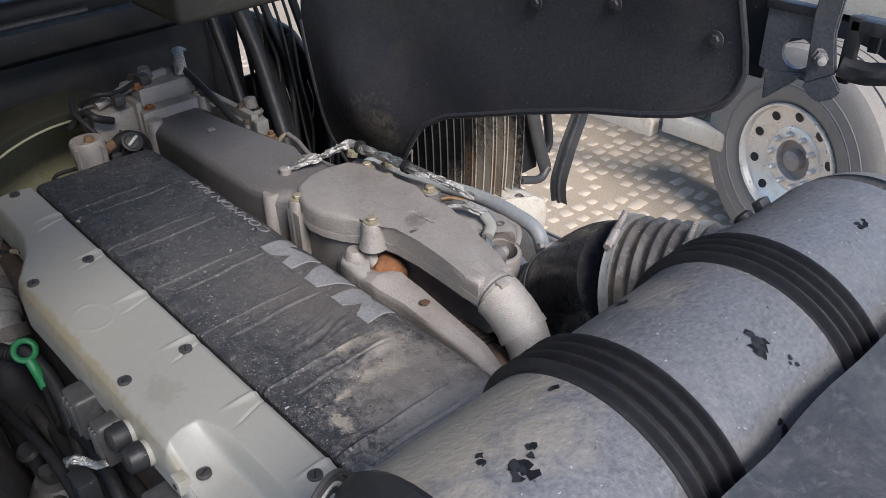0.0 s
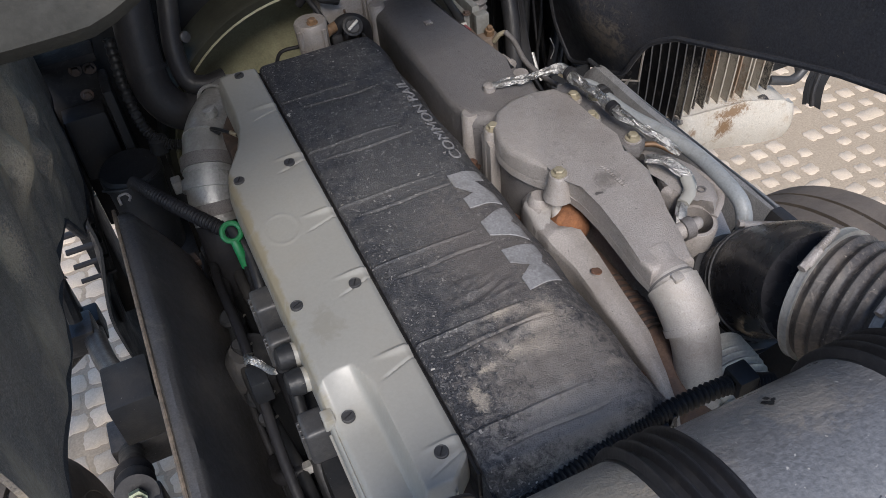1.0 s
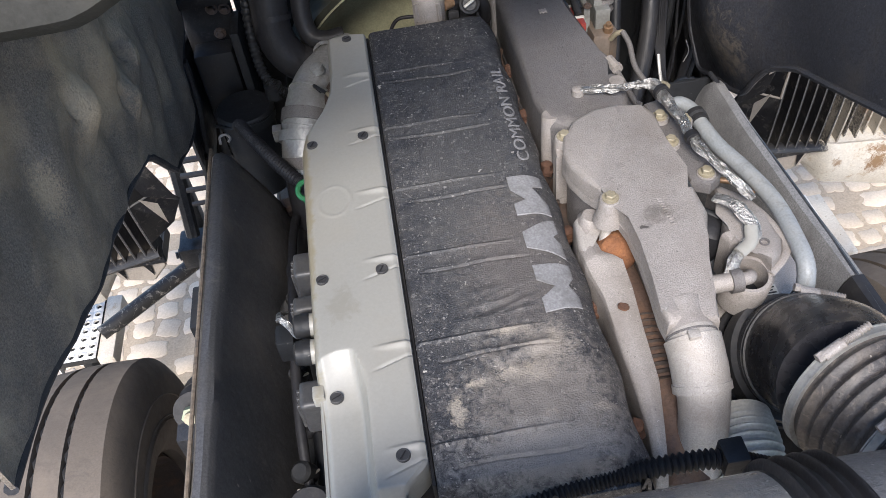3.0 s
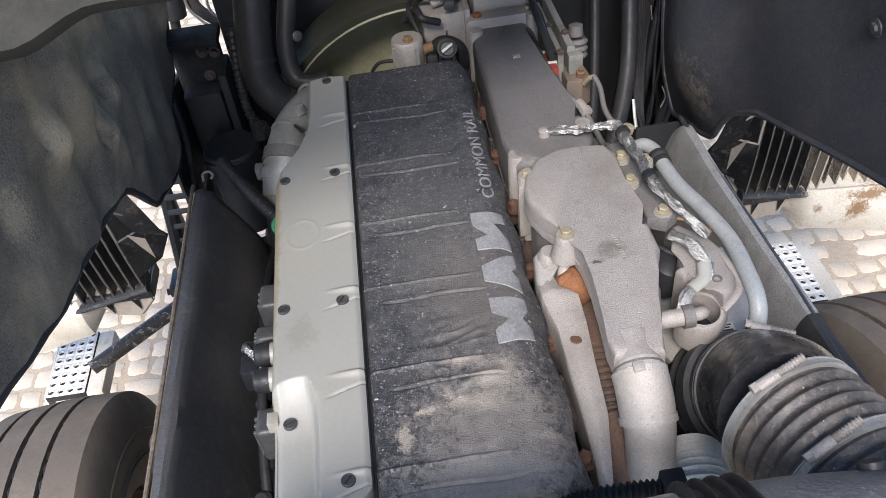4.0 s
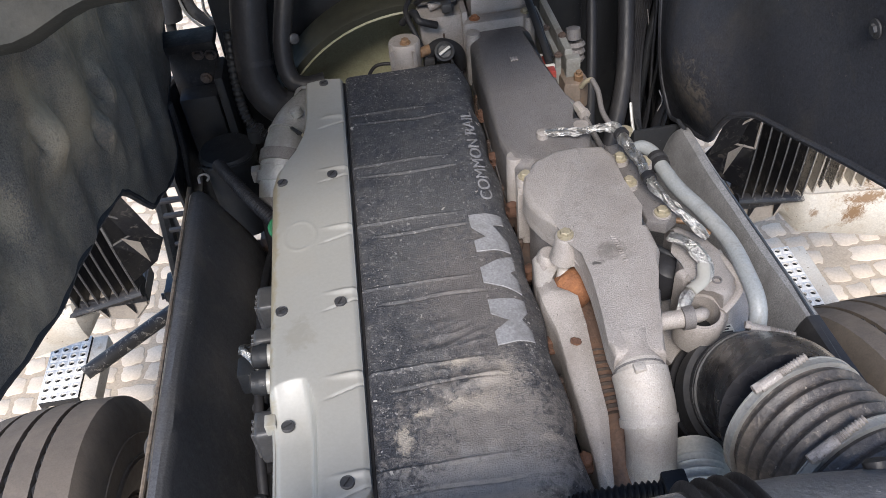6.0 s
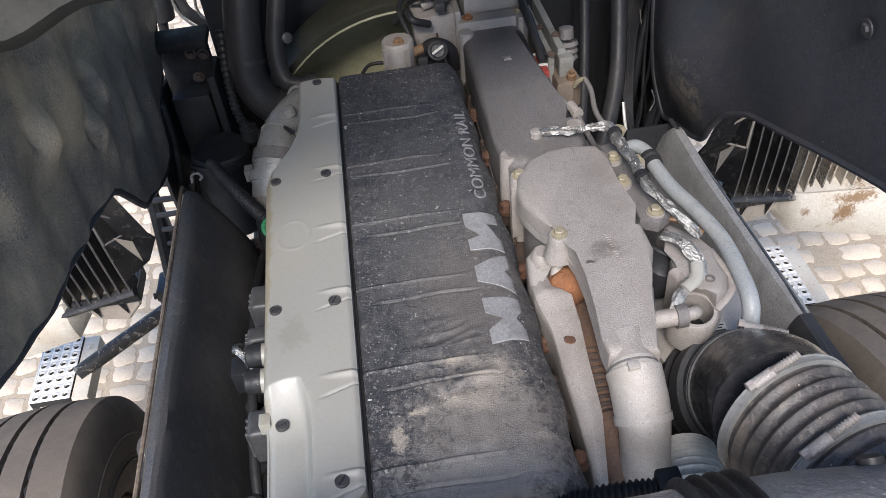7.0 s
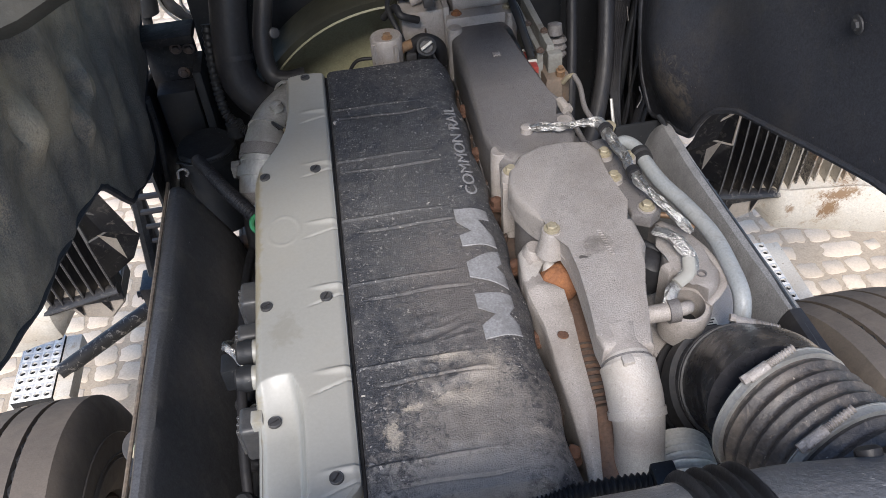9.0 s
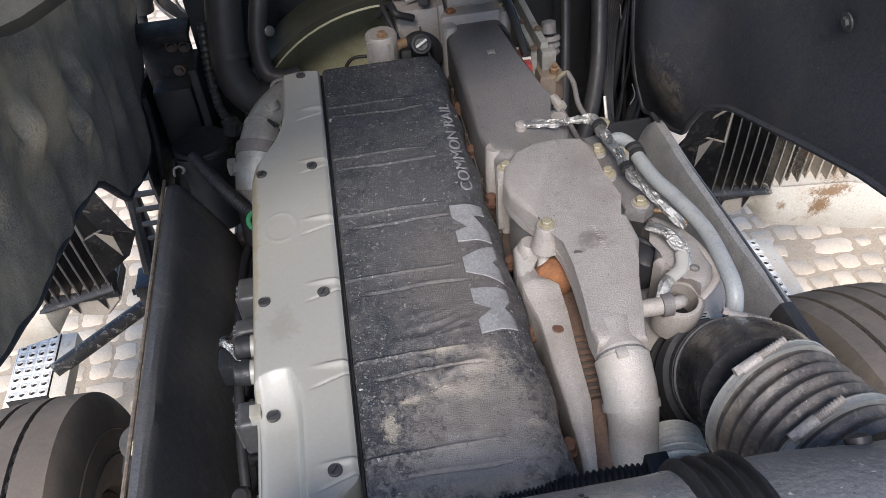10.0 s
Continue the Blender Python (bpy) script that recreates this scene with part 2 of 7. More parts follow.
def add_patch(m, centre, radius, colour, amount, scale):
    """A patch with its own ragged outline on an existing surface: dust, stains, lit folds."""
    nt = m.node_tree
    bs = nt.nodes["Principled BSDF"]
    src = bs.inputs["Base Color"].links[0].from_socket
    tc = nt.nodes.new("ShaderNodeTexCoord")
    mp = nt.nodes.new("ShaderNodeMapping")
    mp.vector_type = 'TEXTURE'
    mp.inputs["Location"].default_value = centre
    mp.inputs["Scale"].default_value = radius
    nt.links.new(tc.outputs["Object"], mp.inputs["Vector"])
    ln = nt.nodes.new("ShaderNodeVectorMath")
    ln.operation = 'LENGTH'
    nt.links.new(mp.outputs[0], ln.inputs[0])
    n = nt.nodes.new("ShaderNodeTexNoise")
    n.inputs["Scale"].default_value, n.inputs["Detail"].default_value, n.inputs["Distortion"].default_value = scale, 10, 0.8
    n.inputs["Roughness"].default_value = 0.68
    nt.links.new(tc.outputs["Object"], n.inputs["Vector"])
    mul = nt.nodes.new("ShaderNodeMath")
    mul.operation = 'MULTIPLY_ADD'
    mul.inputs[1].default_value, mul.inputs[2].default_value = -0.42, 0.72
    nt.links.new(ln.outputs["Value"], mul.inputs[0])
    add = nt.nodes.new("ShaderNodeMath")
    add.operation = 'ADD'
    nt.links.new(mul.outputs[0], add.inputs[0])
    nt.links.new(n.outputs["Fac"], add.inputs[1])
    mr = nt.nodes.new("ShaderNodeMapRange")
    mr.inputs[1].default_value, mr.inputs[2].default_value, mr.inputs[4].default_value = 0.88, 1.08, amount
    nt.links.new(add.outputs[0], mr.inputs[0])
    mx = nt.nodes.new("ShaderNodeMix")
    mx.data_type = 'RGBA'
    nt.links.new(mr.outputs[0], mx.inputs[0])
    nt.links.new(src, mx.inputs[6])
    mx.inputs[7].default_value = (*colour, 1)
    nt.links.new(mx.outputs[2], bs.inputs["Base Color"])


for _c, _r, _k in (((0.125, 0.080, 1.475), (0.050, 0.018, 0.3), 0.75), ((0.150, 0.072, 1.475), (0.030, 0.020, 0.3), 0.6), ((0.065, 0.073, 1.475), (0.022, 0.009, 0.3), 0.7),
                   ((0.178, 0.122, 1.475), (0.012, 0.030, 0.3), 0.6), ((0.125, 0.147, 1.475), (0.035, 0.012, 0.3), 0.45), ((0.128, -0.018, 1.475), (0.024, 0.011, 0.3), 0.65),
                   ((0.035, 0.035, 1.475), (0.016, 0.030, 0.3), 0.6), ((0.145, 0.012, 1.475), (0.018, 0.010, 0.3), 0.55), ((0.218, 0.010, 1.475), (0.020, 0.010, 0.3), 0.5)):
    add_patch(M_COVER, _c, _r, (0.40, 0.355, 0.285), min(1.0, _k * 1.35), 150)
add_patch(M_COVER, (0.12, 0.45, 1.475), (0.18, 0.55, 0.3), (0.115, 0.112, 0.108), 0.4, 36)
add_patch(M_COVER, (0.15, 0.03, 1.475), (0.17, 0.15, 0.3), (0.20, 0.18, 0.16), 0.75, 75)
# Dust at the near end, paled further to make up for missing light.
add_patch(M_COVER, (0.13, -0.04, 1.47), (0.17, 0.07, 0.3), (0.22, 0.21, 0.20), 0.75, 60)
add_patch(M_COVER, (0.16, 0.27, 1.475), (0.13, 0.22, 0.3), (0.13, 0.115, 0.105), 0.55, 110)
add_patch(M_COVER, (0.17, 0.115, 1.475), (0.05, 0.05, 0.3), (0.24, 0.215, 0.185), 0.7, 130)
add_patch(M_CAST, (0.362, 0.268, 1.52), (0.030, 0.026, 0.1), (0.09, 0.08, 0.07), 0.55, 60)
add_patch(M_CAST, (0.335, 0.247, 1.52), (0.012, 0.005, 0.1), (0.06, 0.055, 0.05), 0.9, 110)
for _c, _r, _k in (((1.24, 0.97, 0.84), (0.05, 0.2, 0.05), 0.95), ((1.27, 0.97, 0.88), (0.09, 0.2, 0.03), 0.9), ((1.13, 0.97, 0.86), (0.02, 0.2, 0.02), 0.8)):
    add_patch(M_WHITE, _c, _r, (0.17, 0.095, 0.04), _k, 95)
# Pale patches mark dust and the lit faces of the left liner's folds.
for _c, _r, _k, _n in (((-0.39, 0.435, 1.735), (0.12, 0.050, 0.055), 0.75, 240), ((-0.39, 0.618, 1.622), (0.12, 0.030, 0.045), 0.7, 260), ((-0.39, 0.695, 1.654), (0.12, 0.018, 0.030), 0.6, 280), ((-0.39, 0.425, 1.83), (0.12, 0.045, 0.055), 0.7, 220),
                       ((-0.39, 0.26, 1.75), (0.12, 0.040, 0.060), 0.7, 230), ((-0.39, 0.81, 1.72), (0.12, 0.03, 0.05), 0.55, 200), ((-0.39, 0.50, 1.70), (0.12, 0.20, 0.10), 0.35, 90), ((-0.39, 0.762, 1.528), (0.12, 0.05, 0.07), 0.4, 120)):
    add_patch(M_LINER_D, _c, _r, (0.43, 0.345, 0.235), _k, _n)
add_patch(M_LINER, (0.70, 0.76, 1.44), (0.12, 0.10, 0.10), (0.115, 0.098, 0.076), 0.7, 60)
add_patch(M_DUCT, (0.21, -0.25, 1.73), (0.06, 0.06, 0.1), (0.24, 0.215, 0.18), 0.6, 60)
add_patch(M_DUCT, (0.24, -0.20, 1.68), (0.03, 0.04, 0.06), (0.05, 0.05, 0.05), 0.8, 90)
add_patch(M_STRIP, (-0.142, 0.45, 1.465), (0.012, 0.60, 0.05), (0.20, 0.165, 0.09), 0.6, 30)
add_patch(M_STRIP, (-0.10, 0.24, 1.48), (0.03, 0.05, 0.1), (0.19, 0.18, 0.15), 0.45, 60)
add_patch(M_DUCT, (-0.05, -0.26, 1.72), (0.16, 0.10, 0.2), (0.27, 0.235, 0.18), 0.6, 18)
# ---------------------------------------------------------------- builders


def thing(name, label, category, group="", kind="", at=(0, 0, 0)):
    ob = new(name)
    ob.location = at
    ob.empty_display_size = 0.05
    return tagged(ob, label, category, group, kind)


def part(name, bm, material, parent=None, label="", smooth=True):
    me = bpy.data.meshes.new(name)
    bmesh.ops.recalc_face_normals(bm, faces=bm.faces)
    bm.to_mesh(me)
    bm.free()
    if smooth:
        for p in me.polygons:
            p.use_smooth = True
        me.set_sharp_from_angle(angle=radians(38))
    me.materials.append(material)
    ob = new(name, me)
    if parent:
        ob.parent = parent
        ob.matrix_parent_inverse = Matrix.Translation(-world_of(parent))
    if label:
        ob["label"] = label
    return ob


def world_of(ob):
    p = Vector(ob.location)
    if ob.parent and ob.type == 'EMPTY':
        p = p + world_of(ob.parent)
    return p


def rbox(x0, x1, y0, y1, z0, z1, bev=0.004, seg=2, bm=None, m=None):
    bm = bm or bmesh.new()
    r = bmesh.ops.create_cube(bm, size=1.0)
    vs = r["verts"]
    for v in vs:
        v.co = Vector(((x0 + x1) / 2 + v.co.x * (x1 - x0), (y0 + y1) / 2 + v.co.y * (y1 - y0), (z0 + z1) / 2 + v.co.z * (z1 - z0)))
        if m:
            v.co = m @ v.co
    if bev:
        es = list({e for v in vs for e in v.link_edges})
        bmesh.ops.bevel(bm, geom=es, offset=bev, segments=seg, affect='EDGES', profile=0.6)
    return bm


def prism(outline, z0, z1, bev=0.004, seg=2, bm=None, top=None):
    """An upright slab with the given outline; top(x, y) may lift its upper side."""
    bm = bm or bmesh.new()
    n = len(outline)
    lo = [bm.verts.new((x, y, z0)) for x, y in outline]
    hi = [bm.verts.new((x, y, top(x, y) if top else z1)) for x, y in outline]
    bm.faces.new(list(reversed(lo)))
    t = bm.faces.new(hi)
    for i in range(n):
        bm.faces.new((lo[i], lo[(i + 1) % n], hi[(i + 1) % n], hi[i]))
    if bev:
        bmesh.ops.bevel(bm, geom=list(t.edges), offset=bev, segments=seg, affect='EDGES', profile=0.5)
    return bm


def smooth_line(pts, steps=6):
    pts = [Vector(p) for p in pts]
    out = []
    for i in range(len(pts) - 1):
        p0 = pts[i - 1] if i else pts[0] * 2 - pts[1]
        p1, p2 = pts[i], pts[i + 1]
        p3 = pts[i + 2] if i + 2 < len(pts) else p2 * 2 - p1
        for k in range(steps):
            t = k / steps
            out.append(0.5 * (2 * p1 + (p2 - p0) * t + (2 * p0 - 5 * p1 + 4 * p2 - p3) * t * t + (3 * p1 - p0 - 3 * p2 + p3) * t ** 3))
    out.append(pts[-1])
    return out


def sweep(pts, radius, n=16, steps=6, bm=None, cap=True, wall=0.0, squash=1.0, wob=0.0):
    """A tube along a smooth line; radius is a number or a function of 0..1 along it."""
    bm = bm or bmesh.new()
    line = smooth_line(pts, steps) if steps > 1 else [Vector(p) for p in pts]
    rings = []
    d = (line[1] - line[0]).normalized()
    up = Vector((0, 0, 1)) if abs(d.z) < 0.9 else Vector((0, 1, 0))
    side = d.cross(up).normalized()
    for i, p in enumerate(line):
        a, b = line[max(0, i - 1)], line[min(len(line) - 1, i + 1)]
        d = (b - a).normalized()
        side = (side - d * side.dot(d)).normalized()
        nor = side.cross(d)
        r = radius(i / (len(line) - 1)) if callable(radius) else radius
        ring = []
        for k in range(n):
            q = 2 * math.pi * k / n
            rr = r * (1 + wob * noise.noise(p * 40 + Vector((k, 0, 0))))
            ring.append(bm.verts.new(p + side * math.cos(q) * rr + nor * math.sin(q) * rr * squash))
        rings.append(ring)
    for a, b in zip(rings, rings[1:]):
        for k in range(n):
            bm.faces.new((a[k], a[(k + 1) % n], b[(k + 1) % n], b[k]))
    if cap:
        bm.faces.new(list(reversed(rings[0])))
        bm.faces.new(rings[-1])
    return bm


def lathe(profile, origin, axis, n=32, bm=None, close=False):
    """Turn a profile of (along, radius) about an axis."""
    bm = bm or bmesh.new()
    axis = Vector(axis).normalized()
    u = axis.cross(Vector((0, 0, 1)) if abs(axis.z) < 0.9 else Vector((1, 0, 0))).normalized()
    v = axis.cross(u)
    o = Vector(origin)
    rings = []
    for a, r in profile:
        if r < 1e-6:
            rings.append([bm.verts.new(o + axis * a)] * n)
        else:
            rings.append([bm.verts.new(o + axis * a + (u * math.cos(2 * math.pi * k / n) + v * math.sin(2 * math.pi * k / n)) * r) for k in range(n)])
    pairs = list(zip(rings, rings[1:])) + ([(rings[-1], rings[0])] if close else [])
    for a, b in pairs:
        for k in range(n):
            q = []
            for w in (a[k], a[(k + 1) % n], b[(k + 1) % n], b[k]):
                if w not in q:
                    q.append(w)
            if len(q) > 2:
                bm.faces.new(q)
    return bm


def sheet(fn, nu, nv, thick, bm=None):
    """A sheet fn(u, v) of a given thickness along its normals."""
    bm = bm or bmesh.new()
    P = [[Vector(fn(i / nu, j / nv)) for j in range(nv + 1)] for i in range(nu + 1)]
    N = []
    for i in range(nu + 1):
        row = []
        for j in range(nv + 1):
            du = P[min(nu, i + 1)][j] - P[max(0, i - 1)][j]
            dv = P[i][min(nv, j + 1)] - P[i][max(0, j - 1)]
            c = du.cross(dv)
            row.append(c.normalized() if c.length > 1e-9 else Vector((0, 0, 1)))
        N.append(row)
    A = [[bm.verts.new(P[i][j]) for j in range(nv + 1)] for i in range(nu + 1)]
    B = [[bm.verts.new(P[i][j] - N[i][j] * thick) for j in range(nv + 1)] for i in range(nu + 1)]
    for i in range(nu):
        for j in range(nv):
            bm.faces.new((A[i][j], A[i + 1][j], A[i + 1][j + 1], A[i][j + 1]))
            bm.faces.new((B[i][j], B[i][j + 1], B[i + 1][j + 1], B[i + 1][j]))
    for i in range(nu):
        bm.faces.new((A[i][0], B[i][0], B[i + 1][0], A[i + 1][0]))
        bm.faces.new((A[i][nv], A[i + 1][nv], B[i + 1][nv], B[i][nv]))
    for j in range(nv):
        bm.faces.new((A[0][j], A[0][j + 1], B[0][j + 1], B[0][j]))
        bm.faces.new((A[nu][j], B[nu][j], B[nu][j + 1], A[nu][j + 1]))
    return bm


def lerp(pairs, x):
    """Piecewise-linear value of x through (x, y) pairs in rising order."""
    if x <= pairs[0][0]:
        return pairs[0][1]
    for (a, p), (b, q) in zip(pairs, pairs[1:]):
        if x <= b:
            return p + (q - p) * (x - a) / (b - a)
    return pairs[-1][1]


def ease(a, b, x):
    t = min(1, max(0, (x - a) / (b - a)))
    return t * t * (3 - 2 * t)


def hexbolt(parent, at, axis=(0, 0, 1), r=0.009, h=0.008, material=None, washer=1.45, name="bolt", label=""):
    bm = bmesh.new()
    lathe([(0, 0), (0, r * washer), (0.0025, r * washer), (0.003, r * 0.9)], at, axis, 18, bm)
    lathe([(0.0025, r), (h, r), (h + 0.0012, r * 0.86), (h + 0.0012, 0)], at, axis, 6, bm)
    return part(name, bm, material or M_ZINC, parent, label)

# ---------------------------------------------------------------- ground
RIBS = (0.781, 0.618, 0.460, 0.311, 0.150, -0.006)
SEAM = -0.008


def ground_height(x, y):
    return 0.012 * noise.noise(Vector((x * 1.3, y * 1.3, 0)))


bm = bmesh.new()
NG = 90
ext = [-400, -120, -40, -15] + [-6 + 12 * i / NG for i in range(NG + 1)] + [15, 40, 120, 400]
gv = [[bm.verts.new((x, y, ground_height(x, y) if abs(x) < 6 and abs(y) < 6 else 0)) for y in ext] for x in ext]
for i in range(len(ext) - 1):
    for j in range(len(ext) - 1):
        bm.faces.new((gv[i][j], gv[i + 1][j], gv[i + 1][j + 1], gv[i][j + 1]))
ground = tagged(part("ground", bm, M_SAND), "sandy yard ground between worn paving stones", "ground", kind="structure")

# ---------------------------------------------------------------- valve cover
cover = thing("valve_cover", "black dusty ribbed engine valve cover with silver lettering", "engine cover", at=(0.12, 0.45, 1.36))
Y0, Y1 = -0.085, 0.945


def rib_ridge(x, y, fade0, fade1):
    """Pressed ribs across the cover: a crisp ridge that tapers off, and a finer crease beside it."""
    h = 0.0
    for k, r in enumerate(RIBS):
        d = y - (r + 0.005 * (x - SEAM))
        if abs(d) > 0.08:
            continue
        w = 1 - ease(fade0 - 0.06, fade1, x)
        h += w * 0.0030 * (math.exp(-(d / 0.0028) ** 2) + 0.5 * ease(-0.022, -0.002, d) * (1 - ease(-0.002, 0.003, d)))
        e = y - (r - 0.033 - 0.01 * (x - SEAM) + 0.002 * math.sin(x * 40 + k))
        f = ease(0.015, 0.05, x - SEAM) * (1 - ease(fade1 - 0.04, fade1, x))
        h -= f * 0.0022 * math.exp(-(e / 0.0019) ** 2) - f * 0.0010 * math.exp(-((e - 0.004) / 0.0025) ** 2)
    return h


def cover_edge(y):
    return 0.2495 - 0.017 * ease(0.0, 0.95, y) + 0.0045 * math.sin((y - 0.05) / 0.155 * 2 * math.pi) - 0.012 * ease(0.90, 0.945, y) - 0.012 * (1 - ease(-0.085, -0.05, y))


def cover_fall(x):
    """The rounded shoulder towards the exhaust side."""
    return 0.026 * (max(0.0, x - 0.200) / 0.045) ** 2


def cover_pt(u, v):
    y = Y0 + (Y1 - Y0) * v
    xe = cover_edge(y)
    if u < 0.06:
        return (SEAM + 0.002, y, 1.40 + 0.070 * u / 0.06)
    if u > 0.84:
        t = (u - 0.84) / 0.16
        return (xe + 0.007 * math.sin(min(1, t * 3) * math.pi / 2) + 0.006 * t, y, 1.478 - cover_fall(xe) - 0.016 * ease(0.0, 0.34, t) - 0.10 * max(0, t - 0.2))
    s = (u - 0.06) / 0.78
    x = SEAM + 0.002 + (xe - SEAM - 0.002) * s
    z = 1.478 - cover_fall(x) - 0.006 * (1 - ease(0, 0.03, s)) + rib_ridge(x, y, 0.16, 0.19)
    z += 0.0014 * noise.noise(Vector((x * 22, y * 14, 0))) + 0.0005 * noise.noise(Vector((x * 80, y * 80, 0)))
    e = ease(0.0, 0.03, y - Y0) * ease(0.0, 0.02, Y1 - y)
    z -= 0.030 * (1 - e)
    # heat-crumpled skin and a creased fold by the last ribs
    z += 0.006 * math.exp(-((y - 0.108 - 0.12 * (x - 0.1)) / 0.012) ** 2) * ease(0.07, 0.14, x) * (1 - ease(0.165, 0.185, x))
    c = ease(-0.03, 0.05, y) * (1 - ease(0.10, 0.20, y)) * ease(0.02, 0.06, x) * (1 - ease(0.15, 0.20, x))
    z += c * 0.0030 * (1 - 2 * abs(noise.noise(Vector((x * 26 + 3, y * 34, 7)))))
    c = ease(0.15, 0.18, y) * (1 - ease(0.20, 0.26, y)) * ease(0.05, 0.10, x) * (1 - ease(0.15, 0.18, x))
    z += c * 0.0024 * (1 - 3 * abs(noise.noise(Vector((x * 18 - 30 * y, y * 40, 2)))))
    return (x, y, z)


def drape(me_or_bm, lift):
    """Lay the points of a flat shape on the cover's shoulder."""
    for v in (me_or_bm.verts if hasattr(me_or_bm, "verts") else me_or_bm.vertices):
        v.co.z += 1.4785 + lift - cover_fall(v.co.x)


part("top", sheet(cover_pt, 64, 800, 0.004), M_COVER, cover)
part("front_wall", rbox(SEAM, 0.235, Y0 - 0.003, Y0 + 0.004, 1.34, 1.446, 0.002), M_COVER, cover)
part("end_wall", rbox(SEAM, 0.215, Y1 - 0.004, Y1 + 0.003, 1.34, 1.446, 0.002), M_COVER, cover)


def flat_glyphs(name, text, size, width, m, material, parent, label=""):
    """Raised lettering with the built-in font, as one mesh a word."""
    cu = bpy.data.curves.new(name, 'FONT')
    cu.body, cu.size, cu.extrude, cu.bevel_depth, cu.offset = text, size, 0.0012, 0.0, 0.0
    cu.align_x, cu.align_y = 'LEFT', 'BOTTOM_BASELINE'
    tmp = bpy.data.objects.new(name, cu)
    scene.collection.objects.link(tmp)
    dg = bpy.context.evaluated_depsgraph_get()
    me = bpy.data.meshes.new_from_object(tmp.evaluated_get(dg))
    bpy.data.objects.remove(tmp)
    xs = [v.co.x for v in me.vertices]
    k = width / (max(xs) - min(xs))
    x0 = min(xs)
    for v in me.vertices:
        v.co = m @ Vector(((v.co.x - x0) * k - 0.30 * v.co.y, v.co.y, v.co.z))
    drape(me, 0.0)
    me.materials.clear()
    me.materials.append(material)
    ob = new(name, me)
    ob.parent = parent
    ob.matrix_parent_inverse = Matrix.Translation(-world_of(parent))
    if label:
        ob["label"] = label
    return ob


# the words run along the cover, read from its right side
flat_glyphs("lettering", "COMMON RAIL", 0.0295, 0.264, pose(0.2265, 0.486, 0.0, 0, 0, 90), M_LETTER, cover, "raised silver words COMMON RAIL")


def maker_mark(parent):
    """Three broad angular silver shapes in a row."""
    x0, x1 = 0.178, 0.231
    w = x1 - x0
    shapes = {
        "zigzag": [(0.0, 0.166), (0.0, 0.192), (0.46, 0.209), (0.0, 0.226), (0.0, 0.254), (1.0, 0.250), (1.0, 0.226), (0.78, 0.209), (1.0, 0.192), (1.0, 0.170)],
        "wedge": [(0.0, 0.290), (0.0, 0.322), (1.0, 0.345), (1.0, 0.318), (0.80, 0.306), (1.0, 0.294), (1.0, 0.263)],
        "slant": [(0.0, 0.358), (0.0, 0.383), (0.40, 0.388), (0.0, 0.416), (0.0, 0.446), (1.0, 0.442), (1.0, 0.420), (0.62, 0.415), (1.0, 0.380), (1.0, 0.354)],
    }
    for pts in shapes.values():
        bm = prism([(x0 + w * a, b) for a, b in pts], 0.0, 0.0022, 0.0007, 1)
        bmesh.ops.triangulate(bm, faces=[f for f in bm.faces if len(f.verts) > 4])
        for k in range(1, 8):
            bmesh.ops.bisect_plane(bm, geom=bm.verts[:] + bm.edges[:] + bm.faces[:], plane_co=(x0 + w * k / 8, 0, 0), plane_no=(1, 0, 0))
        drape(bm, -0.0004)
        part("emblem", bm, M_LETTER, parent, "angular silver maker's shape")


maker_mark(cover)

# ---------------------------------------------------------------- cream strip beside it
strip = thing("injector_cover", "cream-grey plastic injector cover beside the valve cover", "engine cover", at=(-0.07, 0.45, 1.36))
LEFT = [(-0.075, -0.138), (0.60, -0.146), (0.64, -0.139), (0.70, -0.108), (0.75, -0.092), (0.80, -0.087), (0.95, -0.086)]


def strip_top(x, y, xl):
    z = 1.480 + 0.004 * math.sin((x - xl) / (SEAM - xl) * math.pi)
    for r in RIBS:
        d = y - (r + 0.004 + 0.04 * (x + 0.045))
        w = ease(-0.070, -0.020, x)
        z += w * 0.0046 * math.exp(-(d / (0.0035 + 0.003 * w)) ** 2) * (1.0 if d < 0 else math.exp(-(d / 0.004) ** 2))
        c = y - (r - 0.026 + 0.40 * (x + 0.045))
        z -= ease(-0.070, -0.05, x) * 0.0026 * math.exp(-(c / 0.0018) ** 2)
    # recessed pocket at the near end
    far = 0.161 - 9.0 * (x + 0.106) ** 2 - 0.030 * ease(-0.094, -0.076, x)
    dip = min(1.0, max(0.0, (far - y) / 0.085))
    z -= 0.036 * (1 - (1 - dip) ** 2) * (1 - ease(-0.089, -0.074, x))
    # embossed oval
    q = math.hypot((x + 0.098) / 0.026, (y - 0.453) / 0.034)
    z += 0.0009 * math.exp(-((q - 1) / 0.09) ** 2)
    return z


